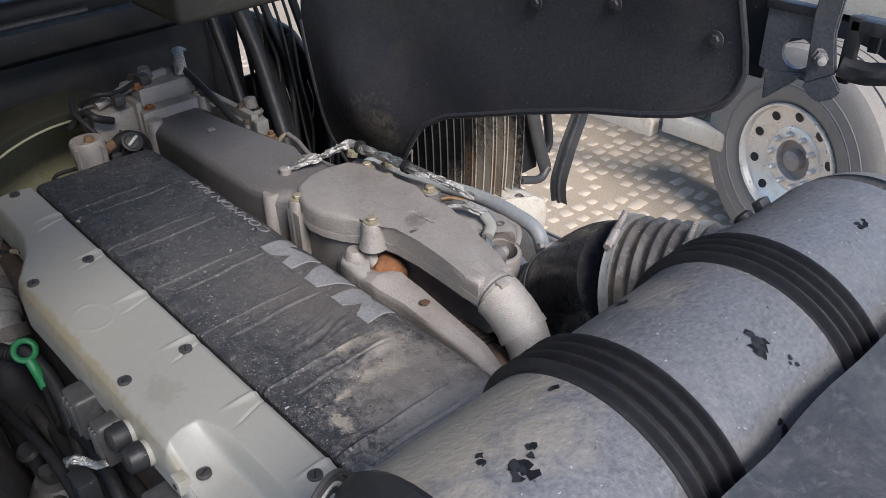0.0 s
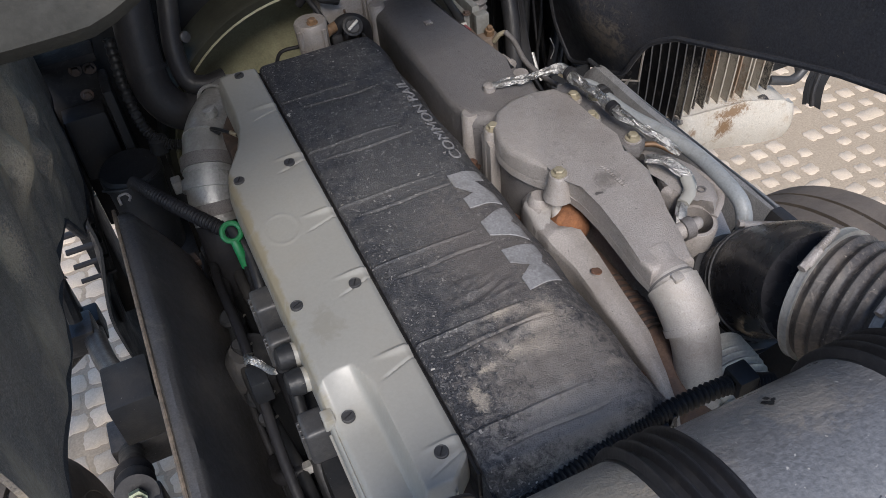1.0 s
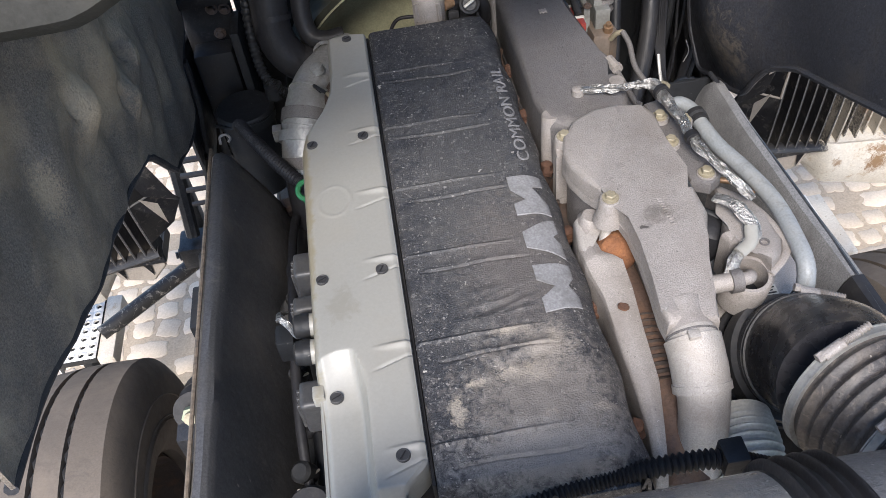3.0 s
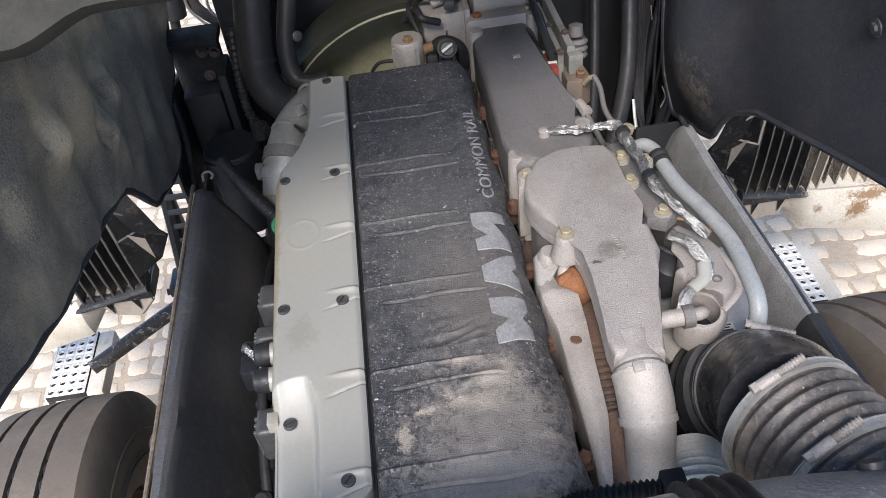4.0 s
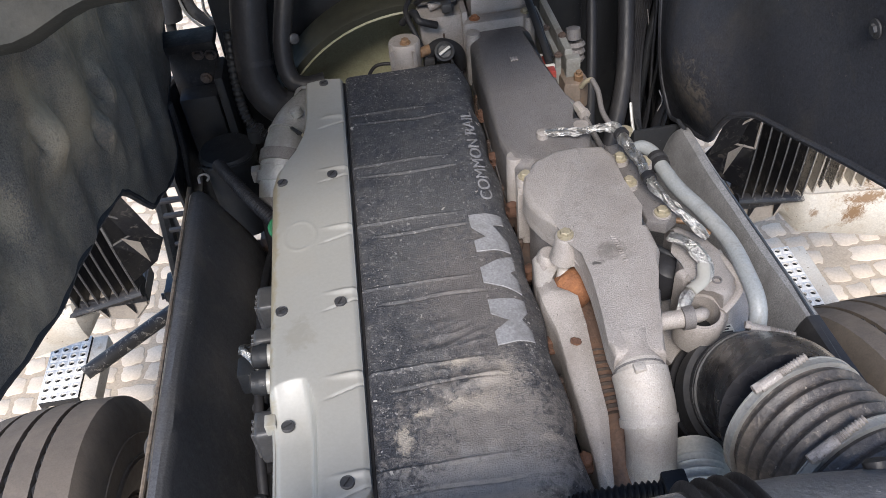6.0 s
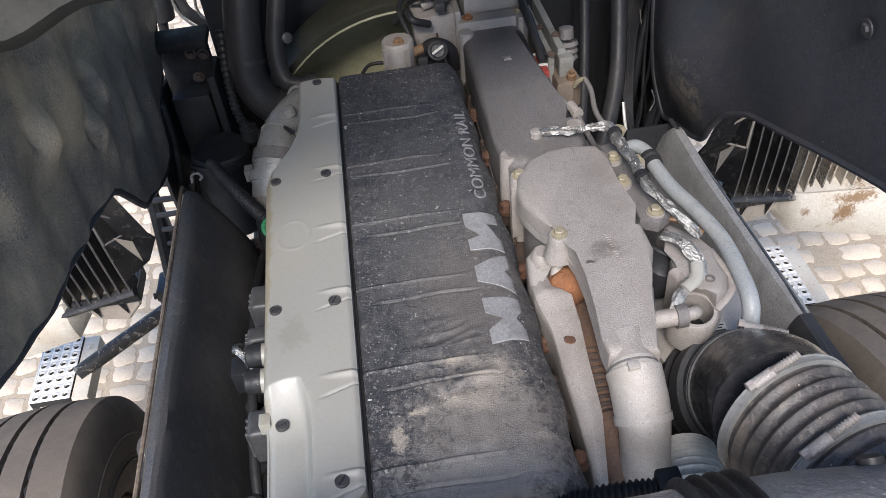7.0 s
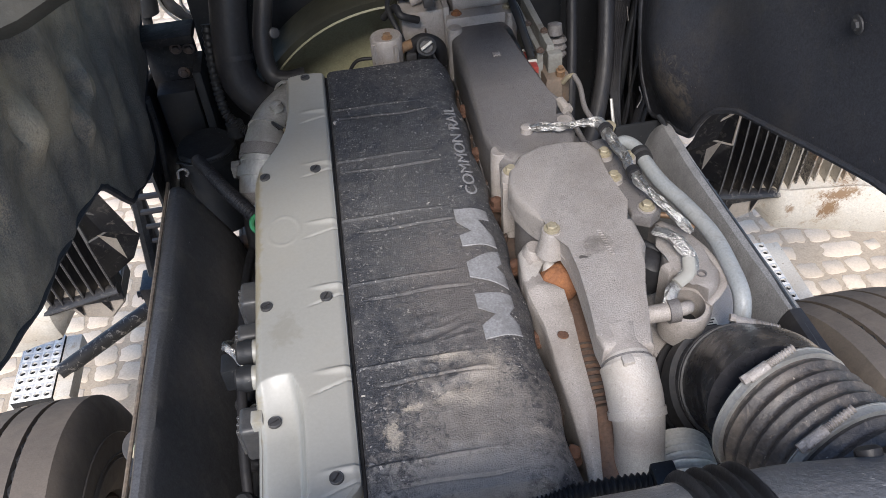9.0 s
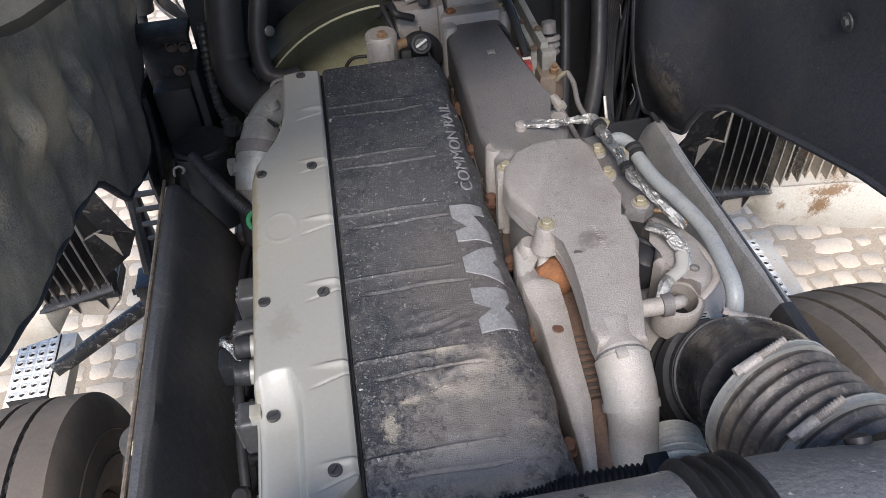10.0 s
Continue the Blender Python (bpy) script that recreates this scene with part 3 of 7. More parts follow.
def strip_pt(u, v):
    y = -0.062 + 0.995 * v
    xl = lerp(LEFT, y)
    e = ease(0.0, 0.012, y + 0.062) * ease(0.0, 0.012, 0.933 - y)
    cut = 0.03 * (1 - ease(-0.062, -0.02, y))
    xr = SEAM - 0.0035 - cut
    if u < 0.14:
        t = u / 0.14
        return (xl - 0.006 * (1 - ease(0.5, 1, t)), y, 1.415 + 0.055 * ease(0, 1, t) + 0.004 * t - 0.02 * (1 - e) + (strip_top(xl, y, xl) - 1.480) * t)
    if u > 0.93:
        t = (u - 0.93) / 0.07
        return (xr + 0.002 * t, y, strip_top(xr, y, xl) - 0.05 * t - 0.002)
    s = (u - 0.14) / 0.79
    x = xl + (xr - xl) * s
    z = strip_top(x, y, xl) - 0.006 * (1 - ease(0, 0.06, s)) - 0.004 * ease(0.95, 1, s)
    return (x, y, z - 0.02 * (1 - e))


part("shell", sheet(strip_pt, 56, 640, 0.003), M_STRIP, strip)
for bx, by, bz in ((x_, y_, strip_top(x_, y_, lerp(LEFT, y_)) + (0.0045 if -0.13 < x_ < -0.11 and y_ < 0.2 else 0.0012)) for x_, y_, z_ in ((-0.048, 0.906, 1.487), (-0.040, 0.604, 1.481), (-0.128, 0.601, 1.476), (-0.037, 0.292, 1.481), (-0.125, 0.291, 1.476), (-0.120, 0.104, 1.456), (-0.040, -0.014, 1.480))):
    bm = lathe([(-0.002, 0.0092), (0.0022, 0.0090), (0.0027, 0.0080), (0.0021, 0.0074), (0.0020, 0)], (bx, by, bz), (0, 0, 1), 20)
    a = radians(25 + 40 * ((bx * 77 + by * 13) % 1))
    s = part("screw", bm, M_DIRTPL, strip)
    mm = Matrix.Translation((bx, by, bz + 0.0021)) @ Matrix.Rotation(a, 4, 'Z')
    part("slot", rbox(-0.0066, 0.0066, -0.0010, 0.0010, 0, 0.0004, 0.0005, 1, None, mm), M_RUBBER, s)
part("seam_gasket", rbox(SEAM - 0.0032, SEAM + 0.0016, -0.05, 0.93, 1.40, 1.464, 0.001), M_RUBBER, strip, "black rubber seal")

# ---------------------------------------------------------------- engine block below
block = thing("engine_block", "dark oily engine block below the covers", "engine", at=(0.1, 0.45, 0.75))
part("crankcase", rbox(-0.17, 0.36, -0.06, 1.02, 0.70, 1.18, 0.02), M_BLACK, block)
part("cylinder_head", rbox(-0.115, 0.256, -0.055, 0.96, 1.18, 1.385, 0.01), M_IRON, block)

shield_l = thing("side_shield", "black plastic noise shield along the frame, scuffed", "noise shield", group="engine side shields", at=(-0.33, 0.3, 0.80))


def shield_left(u, v):
    # outer lip, rounded top, inner face leaning towards the engine
    y = -0.30 + 1.12 * v
    end = ease(0.0, 0.03, 0.82 - y)
    pts = [(0.0, -0.352, 0.78), (0.28, -0.352, 1.335), (0.34, -0.347, 1.352), (0.40, -0.333, 1.352), (0.48, -0.322, 1.344), (0.62, -0.290 + 0.035 * ease(0.2, 0.7, y), 1.20), (1.0, -0.215 + 0.04 * ease(0.1, 0.8, y), 0.82)]
    x = lerp([(a, b) for a, b, c in pts], u)
    z = lerp([(a, c) for a, b, c in pts], u)
    x += 0.006 * noise.noise(Vector((u * 6, y * 5, 3)))
    return (x, y, z - 0.03 * (1 - end))


part("panel", sheet(shield_left, 40, 60, 0.006), M_SHIELD, shield_l)

shield_r = thing("side_shield", "dark grey felted noise shield along the frame", "noise shield", group="engine side shields", at=(0.66, 0.3, 0.80))


def shield_right(u, v):
    y = -0.35 + 1.13 * v
    xo = lerp([(-0.35, 0.72), (0.04, 0.690), (0.22, 0.678), (0.51, 0.664), (0.78, 0.655)], y)
    pts = [(0.0, 0.004, 0.80), (0.40, 0.004, 1.352), (0.45, 0.0, 1.362), (0.50, -0.010, 1.362), (0.54, -0.016, 1.350), (0.75, -0.060, 1.18), (1.0, -0.110, 0.92)]
    x = xo + lerp([(a, b) for a, b, c in pts], u)
    z = lerp([(a, c) for a, b, c in pts], u)
    end = ease(0.0, 0.05, 0.78 - y)
    x += 0.004 * noise.noise(Vector((u * 6, y * 6, 8)))
    return (x, y, z - 0.04 * (1 - end))


part("felt_panel", sheet(lambda u, v: shield_right(u, 0.505 + 0.495 * v), 40, 40, 0.006), M_FELT, shield_r)
# Near section of the shield, smooth and black instead of grey felt.
part("rubber_apron", sheet(lambda u, v: shield_right(u, 0.503 * v), 40, 30, 0.007), M_RUBBER, shield_r, "smooth black near section")

# frame rails under the shields
for xa, xb in ((-0.325, -0.245), (0.565, 0.645)):
    rail = thing("frame_rail", "black painted steel truck frame rail", "frame rail", group="frame rails", at=((xa + xb) / 2, 0.4, 0.62))
    part("web", rbox(xa, xa + 0.009, -1.6, 2.2, 0.62, 0.90, 0.003), M_FRAME, rail)
    part("flange", rbox(xa + 0.009, xb, -1.6, 2.2, 0.62, 0.629, 0.003), M_FRAME, rail)
    part("flange", rbox(xa + 0.009, xb, -1.6, 2.2, 0.891, 0.90, 0.003), M_FRAME, rail)

# ---------------------------------------------------------------- wheel arch liners of the raised cab
EDGE_R = [(-0.03, 1.735), (-0.026, 1.715), (-0.018, 1.697), (-0.005, 1.681), (0.015, 1.667), (0.063, 1.648), (0.126, 1.632), (0.22, 1.612), (0.372, 1.567), (0.48, 1.530), (0.57, 1.500), (0.63, 1.462), (0.70, 1.355), (0.74, 1.335), (0.80, 1.318), (0.90, 1.275), (0.97, 1.36), (1.05, 1.60)]


def liner_right(u, v):
    y = -0.03 + 1.08 * v
    zb = lerp(EDGE_R, y)
    zt = 2.55
    z = zb + (zt - zb) * u
    y += 0.20 * max(0.0, z - 1.72) * (1 - ease(0.0, 0.15, v))
    x = 0.735 - 0.045 * (y / 0.9) + 0.03 * math.sin((z - 1.5) * 5) * ease(1.5, 1.75, z)
    d = math.hypot((y - 0.78) / 0.14, (z - 1.47) / 0.12)
    x -= 0.055 * math.exp(-d * d)
    x += 0.014 * noise.noise(Vector((y * 5, z * 5, 1)))
    return (x, y, z)


liner_r = thing("wheel_arch_liner", "black plastic wheel arch liner, dusty, with screws", "wheel arch liner", group="wheel arch liners", at=(0.72, 0.5, 1.28))
part("skin", sheet(liner_right, 80, 130, 0.005), M_LINER, liner_r)

EDGE_L = [(-0.10, 1.70), (0.066, 1.655), (0.237, 1.597), (0.45, 1.54), (0.589, 1.522), (0.63, 1.50), (0.675, 1.434), (0.727, 1.375), (0.78, 1.36), (0.91, 1.325), (1.0, 1.36), (1.26, 1.50), (1.3, 1.60)]


def liner_left(u, v):
    y = -0.10 + 1.40 * v
    zb = lerp(EDGE_L, y)
    z = zb + (2.5 - zb) * u
    x = -0.405 + 0.012 * noise.noise(Vector((y * 11, z * 7, 9))) + 0.016 * noise.noise(Vector((y * 4, z * 3, 5))) + 0.004 * math.sin(y * 17 + 1.5 * math.sin(z * 5)) * ease(0.1, 0.4, u)
    for cy, cz, ry, rz, h in ((0.435, 1.745, 0.032, 0.045, 0.055), (0.612, 1.632, 0.022, 0.040, 0.045), (0.69, 1.66, 0.020, 0.045, 0.045), (0.30, 1.78, 0.04, 0.05, 0.03), (0.35, 1.90, 0.06, 0.14, 0.03), (0.55, 1.72, 0.05, 0.11, 0.035), (0.60, 1.95, 0.05, 0.14, 0.03), (0.74, 1.62, 0.05, 0.13, 0.03), (0.78, 1.86, 0.05, 0.12, 0.03), (0.95, 1.7, 0.06, 0.16, 0.025), (0.46, 1.62, 0.03, 0.07, 0.022), (0.65, 1.58, 0.025, 0.06, 0.022), (0.86, 1.52, 0.03, 0.08, 0.02), (0.30, 1.70, 0.03, 0.07, 0.02)):
        d = math.hypot((y - cy) / ry, (z - cz) / rz)
        x += 0.55 * h * math.exp(-d * d)
    # three pinched creases
    for cy, cz, ry, rz in ((0.405, 1.765, 0.010, 0.030), (0.588, 1.640, 0.007, 0.028), (0.672, 1.672, 0.007, 0.024)):
        x -= 0.022 * math.exp(-((y - cy + 0.3 * (z - cz)) / ry) ** 2 - ((z - cz) / rz) ** 2)
    return (x, y, z)


liner_l = thing("wheel_arch_liner", "black rumpled plastic wheel arch liner, dust and lit folds coloured in", "wheel arch liner", group="wheel arch liners", at=(-0.40, 0.5, 1.33))
part("skin", sheet(liner_left, 150, 190, 0.005), M_LINER_D, liner_l)


# screws and dents of the liners
for (y, z) in ((0.022, 1.779), (0.205, 1.797), (0.365, 1.769), (0.30, 1.95), (0.60, 1.93)):
    x = liner_right((z - lerp(EDGE_R, y)) / (2.55 - lerp(EDGE_R, y)), (y + 0.03) / 1.08)[0]
    hexbolt(liner_r, (x - 0.004, y, z), (-1, 0, -0.1), 0.008, 0.006, M_DIRTPL, 1.7, "screw")
part("edge_bead", sweep([liner_right(0.6 - 0.1 * k, 0.0) for k in range(6)] + [liner_right(0.0, v / 60) for v in range(61)], 0.006, 8, 2), M_LINER, liner_r)
part("edge_bead", sweep([liner_left(0.0, v / 24) for v in range(25)], 0.007, 8, 2), M_LINER, liner_l)


# the raised cab: a cross member by the engine tunnel, and the tilted cab ahead of it
cab = thing("raised_cab", "dull grey-green underside of the raised truck cab", "truck cab", at=(0.15, 1.9, 1.9))


def cross_member(u, v):
    x = -0.40 + 0.52 * u
    z = 2.062 + 0.20 * v
    y = 0.10 + 0.12 * v + 0.008 * noise.noise(Vector((x * 6, z * 6, 2)))
    if v < 0.06:
        y += 0.02 * (1 - v / 0.06)
    z -= 0.031 * (1 - ease(-0.235, -0.145, x)) * (1 - v)
    return (x, y, z)


part("cross_member", sheet(cross_member, 30, 30, 0.02), M_CAB, cab)


# Unseen cab floor overhead; height and length set by the sky light it blocks.
def tunnel_roof(u, v):
    x = -0.42 + 1.14 * u
    y = 0.30 + 1.35 * v
    return (x, y, 2.50 - 0.42 * (y - 0.30) + 0.05 * math.sin(u * math.pi) + 0.01 * noise.noise(Vector((x * 5, y * 5, 4))))


part("tunnel_roof", sheet(tunnel_roof, 24, 40, 0.02), M_CAB, cab)
part("seat_box", rbox(0.165, 0.378, 0.55, 0.72, 1.820, 2.06, 0.012, 3), M_CAB, cab)
for x in (-0.15, 0.40):
    part("rib", sweep([(x, y, tunnel_roof((x + 0.42) / 1.14, (y - 0.30) / 1.35)[2] + 0.005) for y in (0.32, 0.8, 1.2, 1.6)], 0.02, 10, 4), M_CAB, cab)


def corner_edge(z):
    """The curved inner edge of the white corner panel."""
    return lerp([(2.03, -0.375), (2.058, -0.362), (2.101, -0.346), (2.117, -0.336), (2.132, -0.321), (2.152, -0.312), (2.176, -0.306), (2.205, -0.300), (2.220, -0.300), (2.226, -0.306), (2.232, -0.33)], z)


def corner_panel(u, v):
    z = 2.03 + 0.20 * v
    xe = corner_edge(z)
    x = xe - 0.13 * u ** 1.5
    return (x, -0.30 - 0.012 * (1 - ease(0.0, 0.05, u)) ** 2 + 0.012 - 0.02 * u, z)


part("corner_panel", sheet(corner_panel, 40, 48, 0.012), mat("sunlit_white_cab_paint", (0.78, 0.76, 0.71), 0.4, stain=(0.62, 0.58, 0.50), stain_scale=6, stain_amt=0.35, grain_amt=0.03, bump=0.03), cab, "white painted rear corner")
part("corner_flange", sheet(lambda u, v: (corner_edge(2.03 + 0.20 * v) - 0.014 - 0.03 * u, -0.275 + 0.05 * u, 2.03 + 0.20 * v), 10, 40, 0.006), M_LINER, cab, "dusty inner flange")
# ---------------------------------------------------------------- wheels of this truck


def tyre_profile(w, ro, ri):
    h = w / 2
    return [(-h * 0.82, ri), (-h * 0.97, ri + 0.03), (-h, (ri + ro) / 2), (-h * 0.96, ro - 0.04), (-h * 0.86, ro - 0.012), (-h * 0.80, ro),
            (-h * 0.50, ro + 0.004), (-h * 0.49, ro - 0.012), (-h * 0.44, ro - 0.012), (-h * 0.43, ro + 0.005),
            (-h * 0.10, ro + 0.007), (-h * 0.09, ro - 0.010), (-h * 0.03, ro - 0.010), (-h * 0.02, ro + 0.007),
            (h * 0.30, ro + 0.006), (h * 0.31, ro - 0.012), (h * 0.36, ro - 0.012), (h * 0.37, ro + 0.005),
            (h * 0.80, ro), (h * 0.86, ro - 0.012), (h * 0.96, ro - 0.04), (h, (ri + ro) / 2), (h * 0.97, ri + 0.03), (h * 0.82, ri)]


def truck_wheel(at, axis, label, w=0.31, ro=0.50, ri=0.275, rim=None, hub=True, rubber=M_TYRE):
    wh = thing("truck_wheel", label, "wheel", group="truck wheels", at=(at[0], at[1], at[2]))
    part("tyre", lathe(tyre_profile(w, ro, ri), at, axis, 72, close=True), rubber, wh)
    ax = Vector(axis).normalized()
    side = ax.cross(Vector((0, 0, 1))).normalized()
    for off in (-0.465, -0.06, 0.335):
        ring = []
        for k in range(160):
            a = 2 * math.pi * k / 160
            ring.append(Vector(at) + ax * (w / 2 * off + 0.0045 * (1 if k % 2 else -1)) + (side * math.cos(a) + Vector((0, 0, 1)) * math.sin(a)) * (ro - 0.005))
        part("sipe", sweep(ring + [ring[0]], 0.0045, 4, 1, cap=False), M_DIRTPL, wh, "zigzag groove filled with grit")
    for rr, dx in ((0.405, 0.001), (0.355, 0.002), (0.345, 0.002)):
        for sg in (-1, 1):
            part("sidewall_ring", lathe([(sg * (w / 2 - 0.004), rr - 0.004), (sg * (w / 2 + dx), rr), (sg * (w / 2 - 0.004), rr + 0.004)], at, axis, 72), rubber, wh)
    return wh


wheel_l = truck_wheel((-0.77, 0.35, 0.50), (1, 0.06, 0), "dusty front truck tyre in the shade of its arch")
part("rim", lathe([(0.10, 0.275), (0.11, 0.262), (0.0, 0.25), (-0.06, 0.20), (-0.06, 0.0)], (-0.77, 0.35, 0.50), (1, 0.06, 0), 40), M_IRON, wheel_l)
wheel_r = truck_wheel((1.11, 0.29, 0.50), (1, 0.06, 0), "dusty front truck tyre, sunlit on its tread")
part("rim", lathe([(-0.10, 0.275), (-0.11, 0.262), (0.0, 0.25), (0.06, 0.20), (0.06, 0.0)], (1.11, 0.29, 0.50), (1, 0.06, 0), 40), M_IRON, wheel_r)
# ---------------------------------------------------------------- air duct across the near end
duct = thing("air_duct", "large grey worn plastic air duct with ribbed black bands", "air duct", at=(0.2, -0.31, 1.51))
DY, DZ, DR = -0.315, 1.625, 0.125


def duct_r(x):
    r = DR
    for c in (0.079, 0.3125):
        d = abs(x - c)
        if d < 0.0315:
            r = DR + 0.001 + 0.0095 * max(0.0, math.cos((x - c - 0.0079) / 0.0158 * 2 * math.pi)) ** 1.6
    if x > 0.38:
        r = DR - 0.007 * ease(0.37, 0.49, x)
    if x < -0.12:
        r = DR - 0.02 * ease(-0.12, -0.16, x)
    return r


def duct_piece(xa, xb, n):
    prof = [(xa + (xb - xa) * i / n, duct_r(xa + (xb - xa) * i / n)) for i in range(n + 1)]
    return lathe(prof, (0, DY, DZ), (1, 0, 0), 56)


part("tube", duct_piece(-0.125, 0.0475, 10), M_DUCT, duct)
part("ribbed_band", duct_piece(0.0475, 0.1105, 96), M_RUBBER, duct, "ribbed black rubber band")
part("tube", duct_piece(0.1105, 0.281, 10), M_DUCT, duct)
part("ribbed_band", duct_piece(0.281, 0.344, 96), M_RUBBER, duct, "ribbed black rubber band")
part("tube", duct_piece(0.344, 0.545, 30), M_DUCT, duct)
part("end_bend", sweep([(0.543, DY, DZ), (0.575, DY, DZ - 0.012), (0.61, DY - 0.004, DZ - 0.06), (0.63, DY - 0.01, DZ - 0.16), (0.635, DY - 0.01, DZ - 0.45)], DR - 0.0072, 48, 8), M_DUCT, duct)
part("lug", rbox(-0.010, 0.010, -0.007, 0.007, -0.012, 0.010, 0.003, 2, None, Matrix.Translation((0.505, -0.214, 1.690)) @ Matrix.Rotation(radians(-40), 4, 'X')), M_DIRTPL, duct, "small moulded lug")
part("plug", lathe([(0, 0.012), (0.010, 0.012), (0.013, 0.008), (0.013, 0)], (0.462, -0.219, 1.688), (0, 0.84, 0.54), 14), M_RUBBER, duct, "black rubber plug")
part("end_sleeve", lathe([(-0.19, 0.095), (-0.19, 0.112), (-0.185, 0.118), (-0.135, 0.122), (-0.125, 0.129), (-0.118, 0.131), (-0.112, 0.128)], (0, DY, DZ), (1, 0, 0), 48), M_RUBBER, duct, "black rubber end sleeve")
# dark flakes where the skin of the duct has chipped
rng = random.Random(5)
for cx, ca, n, s in ((0.205, 24, 7, 0.011), (0.225, 38, 3, 0.005), (-0.048, 6, 6, 0.010), (-0.030, 2, 3, 0.006), (-0.062, -6, 4, 0.006), (0.035, -14, 3, 0.006), (0.19, -38, 5, 0.007), (0.17, 55, 4, 0.008), (0.46, 15, 4, 0.008)):
    for k in range(n):
        x = cx + rng.uniform(-1, 1) * s
        a = radians(ca) + rng.uniform(-1, 1) * s / DR
        r0 = duct_r(x) + 0.0006
        k_n = rng.randint(5, 8)
        bm = bmesh.new()
        vs = []
        for q in range(k_n):
            d = s * rng.uniform(0.25, 0.75)
            xx, aa = x + d * math.cos(q / k_n * 6.283), a + d * math.sin(q / k_n * 6.283) / DR
            vs.append(bm.verts.new((xx, DY - r0 * math.sin(aa), DZ + r0 * math.cos(aa))))
        bm.faces.new(vs)
        bmesh.ops.solidify(bm, geom=bm.faces[:], thickness=0.0005)
        part("chipped_spot", bm, M_RUBBER, duct, "chipped black spot")

wires = thing("wire_bundle", "thin grey wires looped round the duct end", "cable", at=(-0.10, -0.17, 1.60))
for k in range(4):
    o = 0.006 * k
    part("wire", sweep([(-0.045 + o, -0.085, 1.47), (-0.075 + o, -0.125, 1.56 + o), (-0.115, -0.175, 1.655 + o), (-0.155 - o, -0.205, 1.66), (-0.178 - o, -0.22, 1.58), (-0.18, -0.22, 1.48)], 0.0026, 8, 6), M_CONN if k == 1 else M_DIRTPL, wires)

rear = thing("rear_panel", "dark mottled plastic panel behind the air duct", "panel", at=(0.5, -0.55, 1.4))
part("panel", sheet(lambda u, v: (0.02 + 1.0 * u, -0.425 - 0.20 * v, 1.705 - 0.05 * v + 0.006 * noise.noise(Vector((u * 12, v * 4, 0)))), 40, 12, 0.02), mat("mottled_dark_plastic", (0.030, 0.031, 0.033), 0.6, stain=(0.09, 0.088, 0.085), stain_scale=16, stain_amt=0.7, fine=(0.13, 0.13, 0.125), fine_amt=0.6, fine_scale=45, bump=0.6, bump_scale=60), rear)
part("bracket", rbox(0.3, 0.36, -0.60, -0.45, 1.40, 1.69, 0.006), M_BLACK, rear)

conduit = thing("corrugated_conduit", "black corrugated cable conduit across the cover end", "cable", at=(0.2, -0.07, 1.43))
part("conduit", sweep([(-0.02, -0.10, 1.425), (0.08, -0.088, 1.440), (0.165, -0.075, 1.447), (0.236, -0.071, 1.450), (0.33, -0.074, 1.452), (0.39, -0.09, 1.44)], lambda t: 0.0115 + 0.0018 * math.cos(t * 2 * math.pi * 62), 14, 100), M_RUBBER, conduit)
part("clip", rbox(0.335, 0.365, -0.092, -0.058, 1.436, 1.470, 0.004), M_BLACK, conduit)

# ---------------------------------------------------------------- intake manifold
manifold = thing("intake_manifold", "weathered cast aluminium intake manifold along the engine", "intake manifold", at=(0.33, 0.6, 1.38))
CHEST = [(0.268, 0.555), (0.262, 0.62), (0.262, 0.99), (0.285, 1.035), (0.385, 1.035), (0.396, 0.99), (0.388, 0.70), (0.392, 0.675), (0.420, 0.655), (0.424, 0.60), (0.410, 0.54), (0.32, 0.52)]
# Chest and foot take the darker of the two cast tones.
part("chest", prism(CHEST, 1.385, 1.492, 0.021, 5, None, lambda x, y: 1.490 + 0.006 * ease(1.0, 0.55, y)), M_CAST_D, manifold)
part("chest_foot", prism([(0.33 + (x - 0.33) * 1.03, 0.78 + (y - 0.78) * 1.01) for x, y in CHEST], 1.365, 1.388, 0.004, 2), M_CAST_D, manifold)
part("end_flange", prism([(0.258, 1.012), (0.262, 1.05), (0.400, 1.05), (0.408, 1.012)], 1.37, 1.512, 0.006, 2), M_CAST, manifold)
TOPP = [(0.300, 0.512), (0.276, 0.470), (0.266, 0.430), (0.270, 0.396), (0.283, 0.362), (0.300, 0.335), (0.314, 0.305), (0.321, 0.270), (0.323, 0.220), (0.320, 0.160), (0.316, 0.110), (0.318, 0.085), (0.386, 0.082), (0.392, 0.120), (0.402, 0.170), (0.416, 0.213), (0.433, 0.258), (0.432, 0.31), (0.424, 0.35), (0.426, 0.42), (0.434, 0.492), (0.424, 0.527), (0.385, 0.540), (0.34, 0.536)]


def bottle_top(x, y):
    return 1.528 - 0.010 * ease(0.20, 0.07, y) - 0.012 * ease(0.46, 0.54, y)


part("bottle_cover", prism(TOPP, 1.492, 1.53, 0.011, 3, None, bottle_top), M_CAST, manifold)
part("cover_lip", prism([(0.358 + (x - 0.358) * 1.01, 0.31 + (y - 0.31) * 1.006) for x, y in TOPP], 1.480, 1.495, 0.003, 2), M_CAST, manifold)
LOW = [(0.300, 0.500), (0.282, 0.46), (0.276, 0.43), (0.282, 0.38), (0.305, 0.335), (0.345, 0.31), (0.345, 0.15), (0.40, 0.13), (0.425, 0.22), (0.42, 0.35), (0.42, 0.50)]
# Lower body in the darker cast tone, below the paler cover.
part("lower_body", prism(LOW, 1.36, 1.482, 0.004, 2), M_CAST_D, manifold)
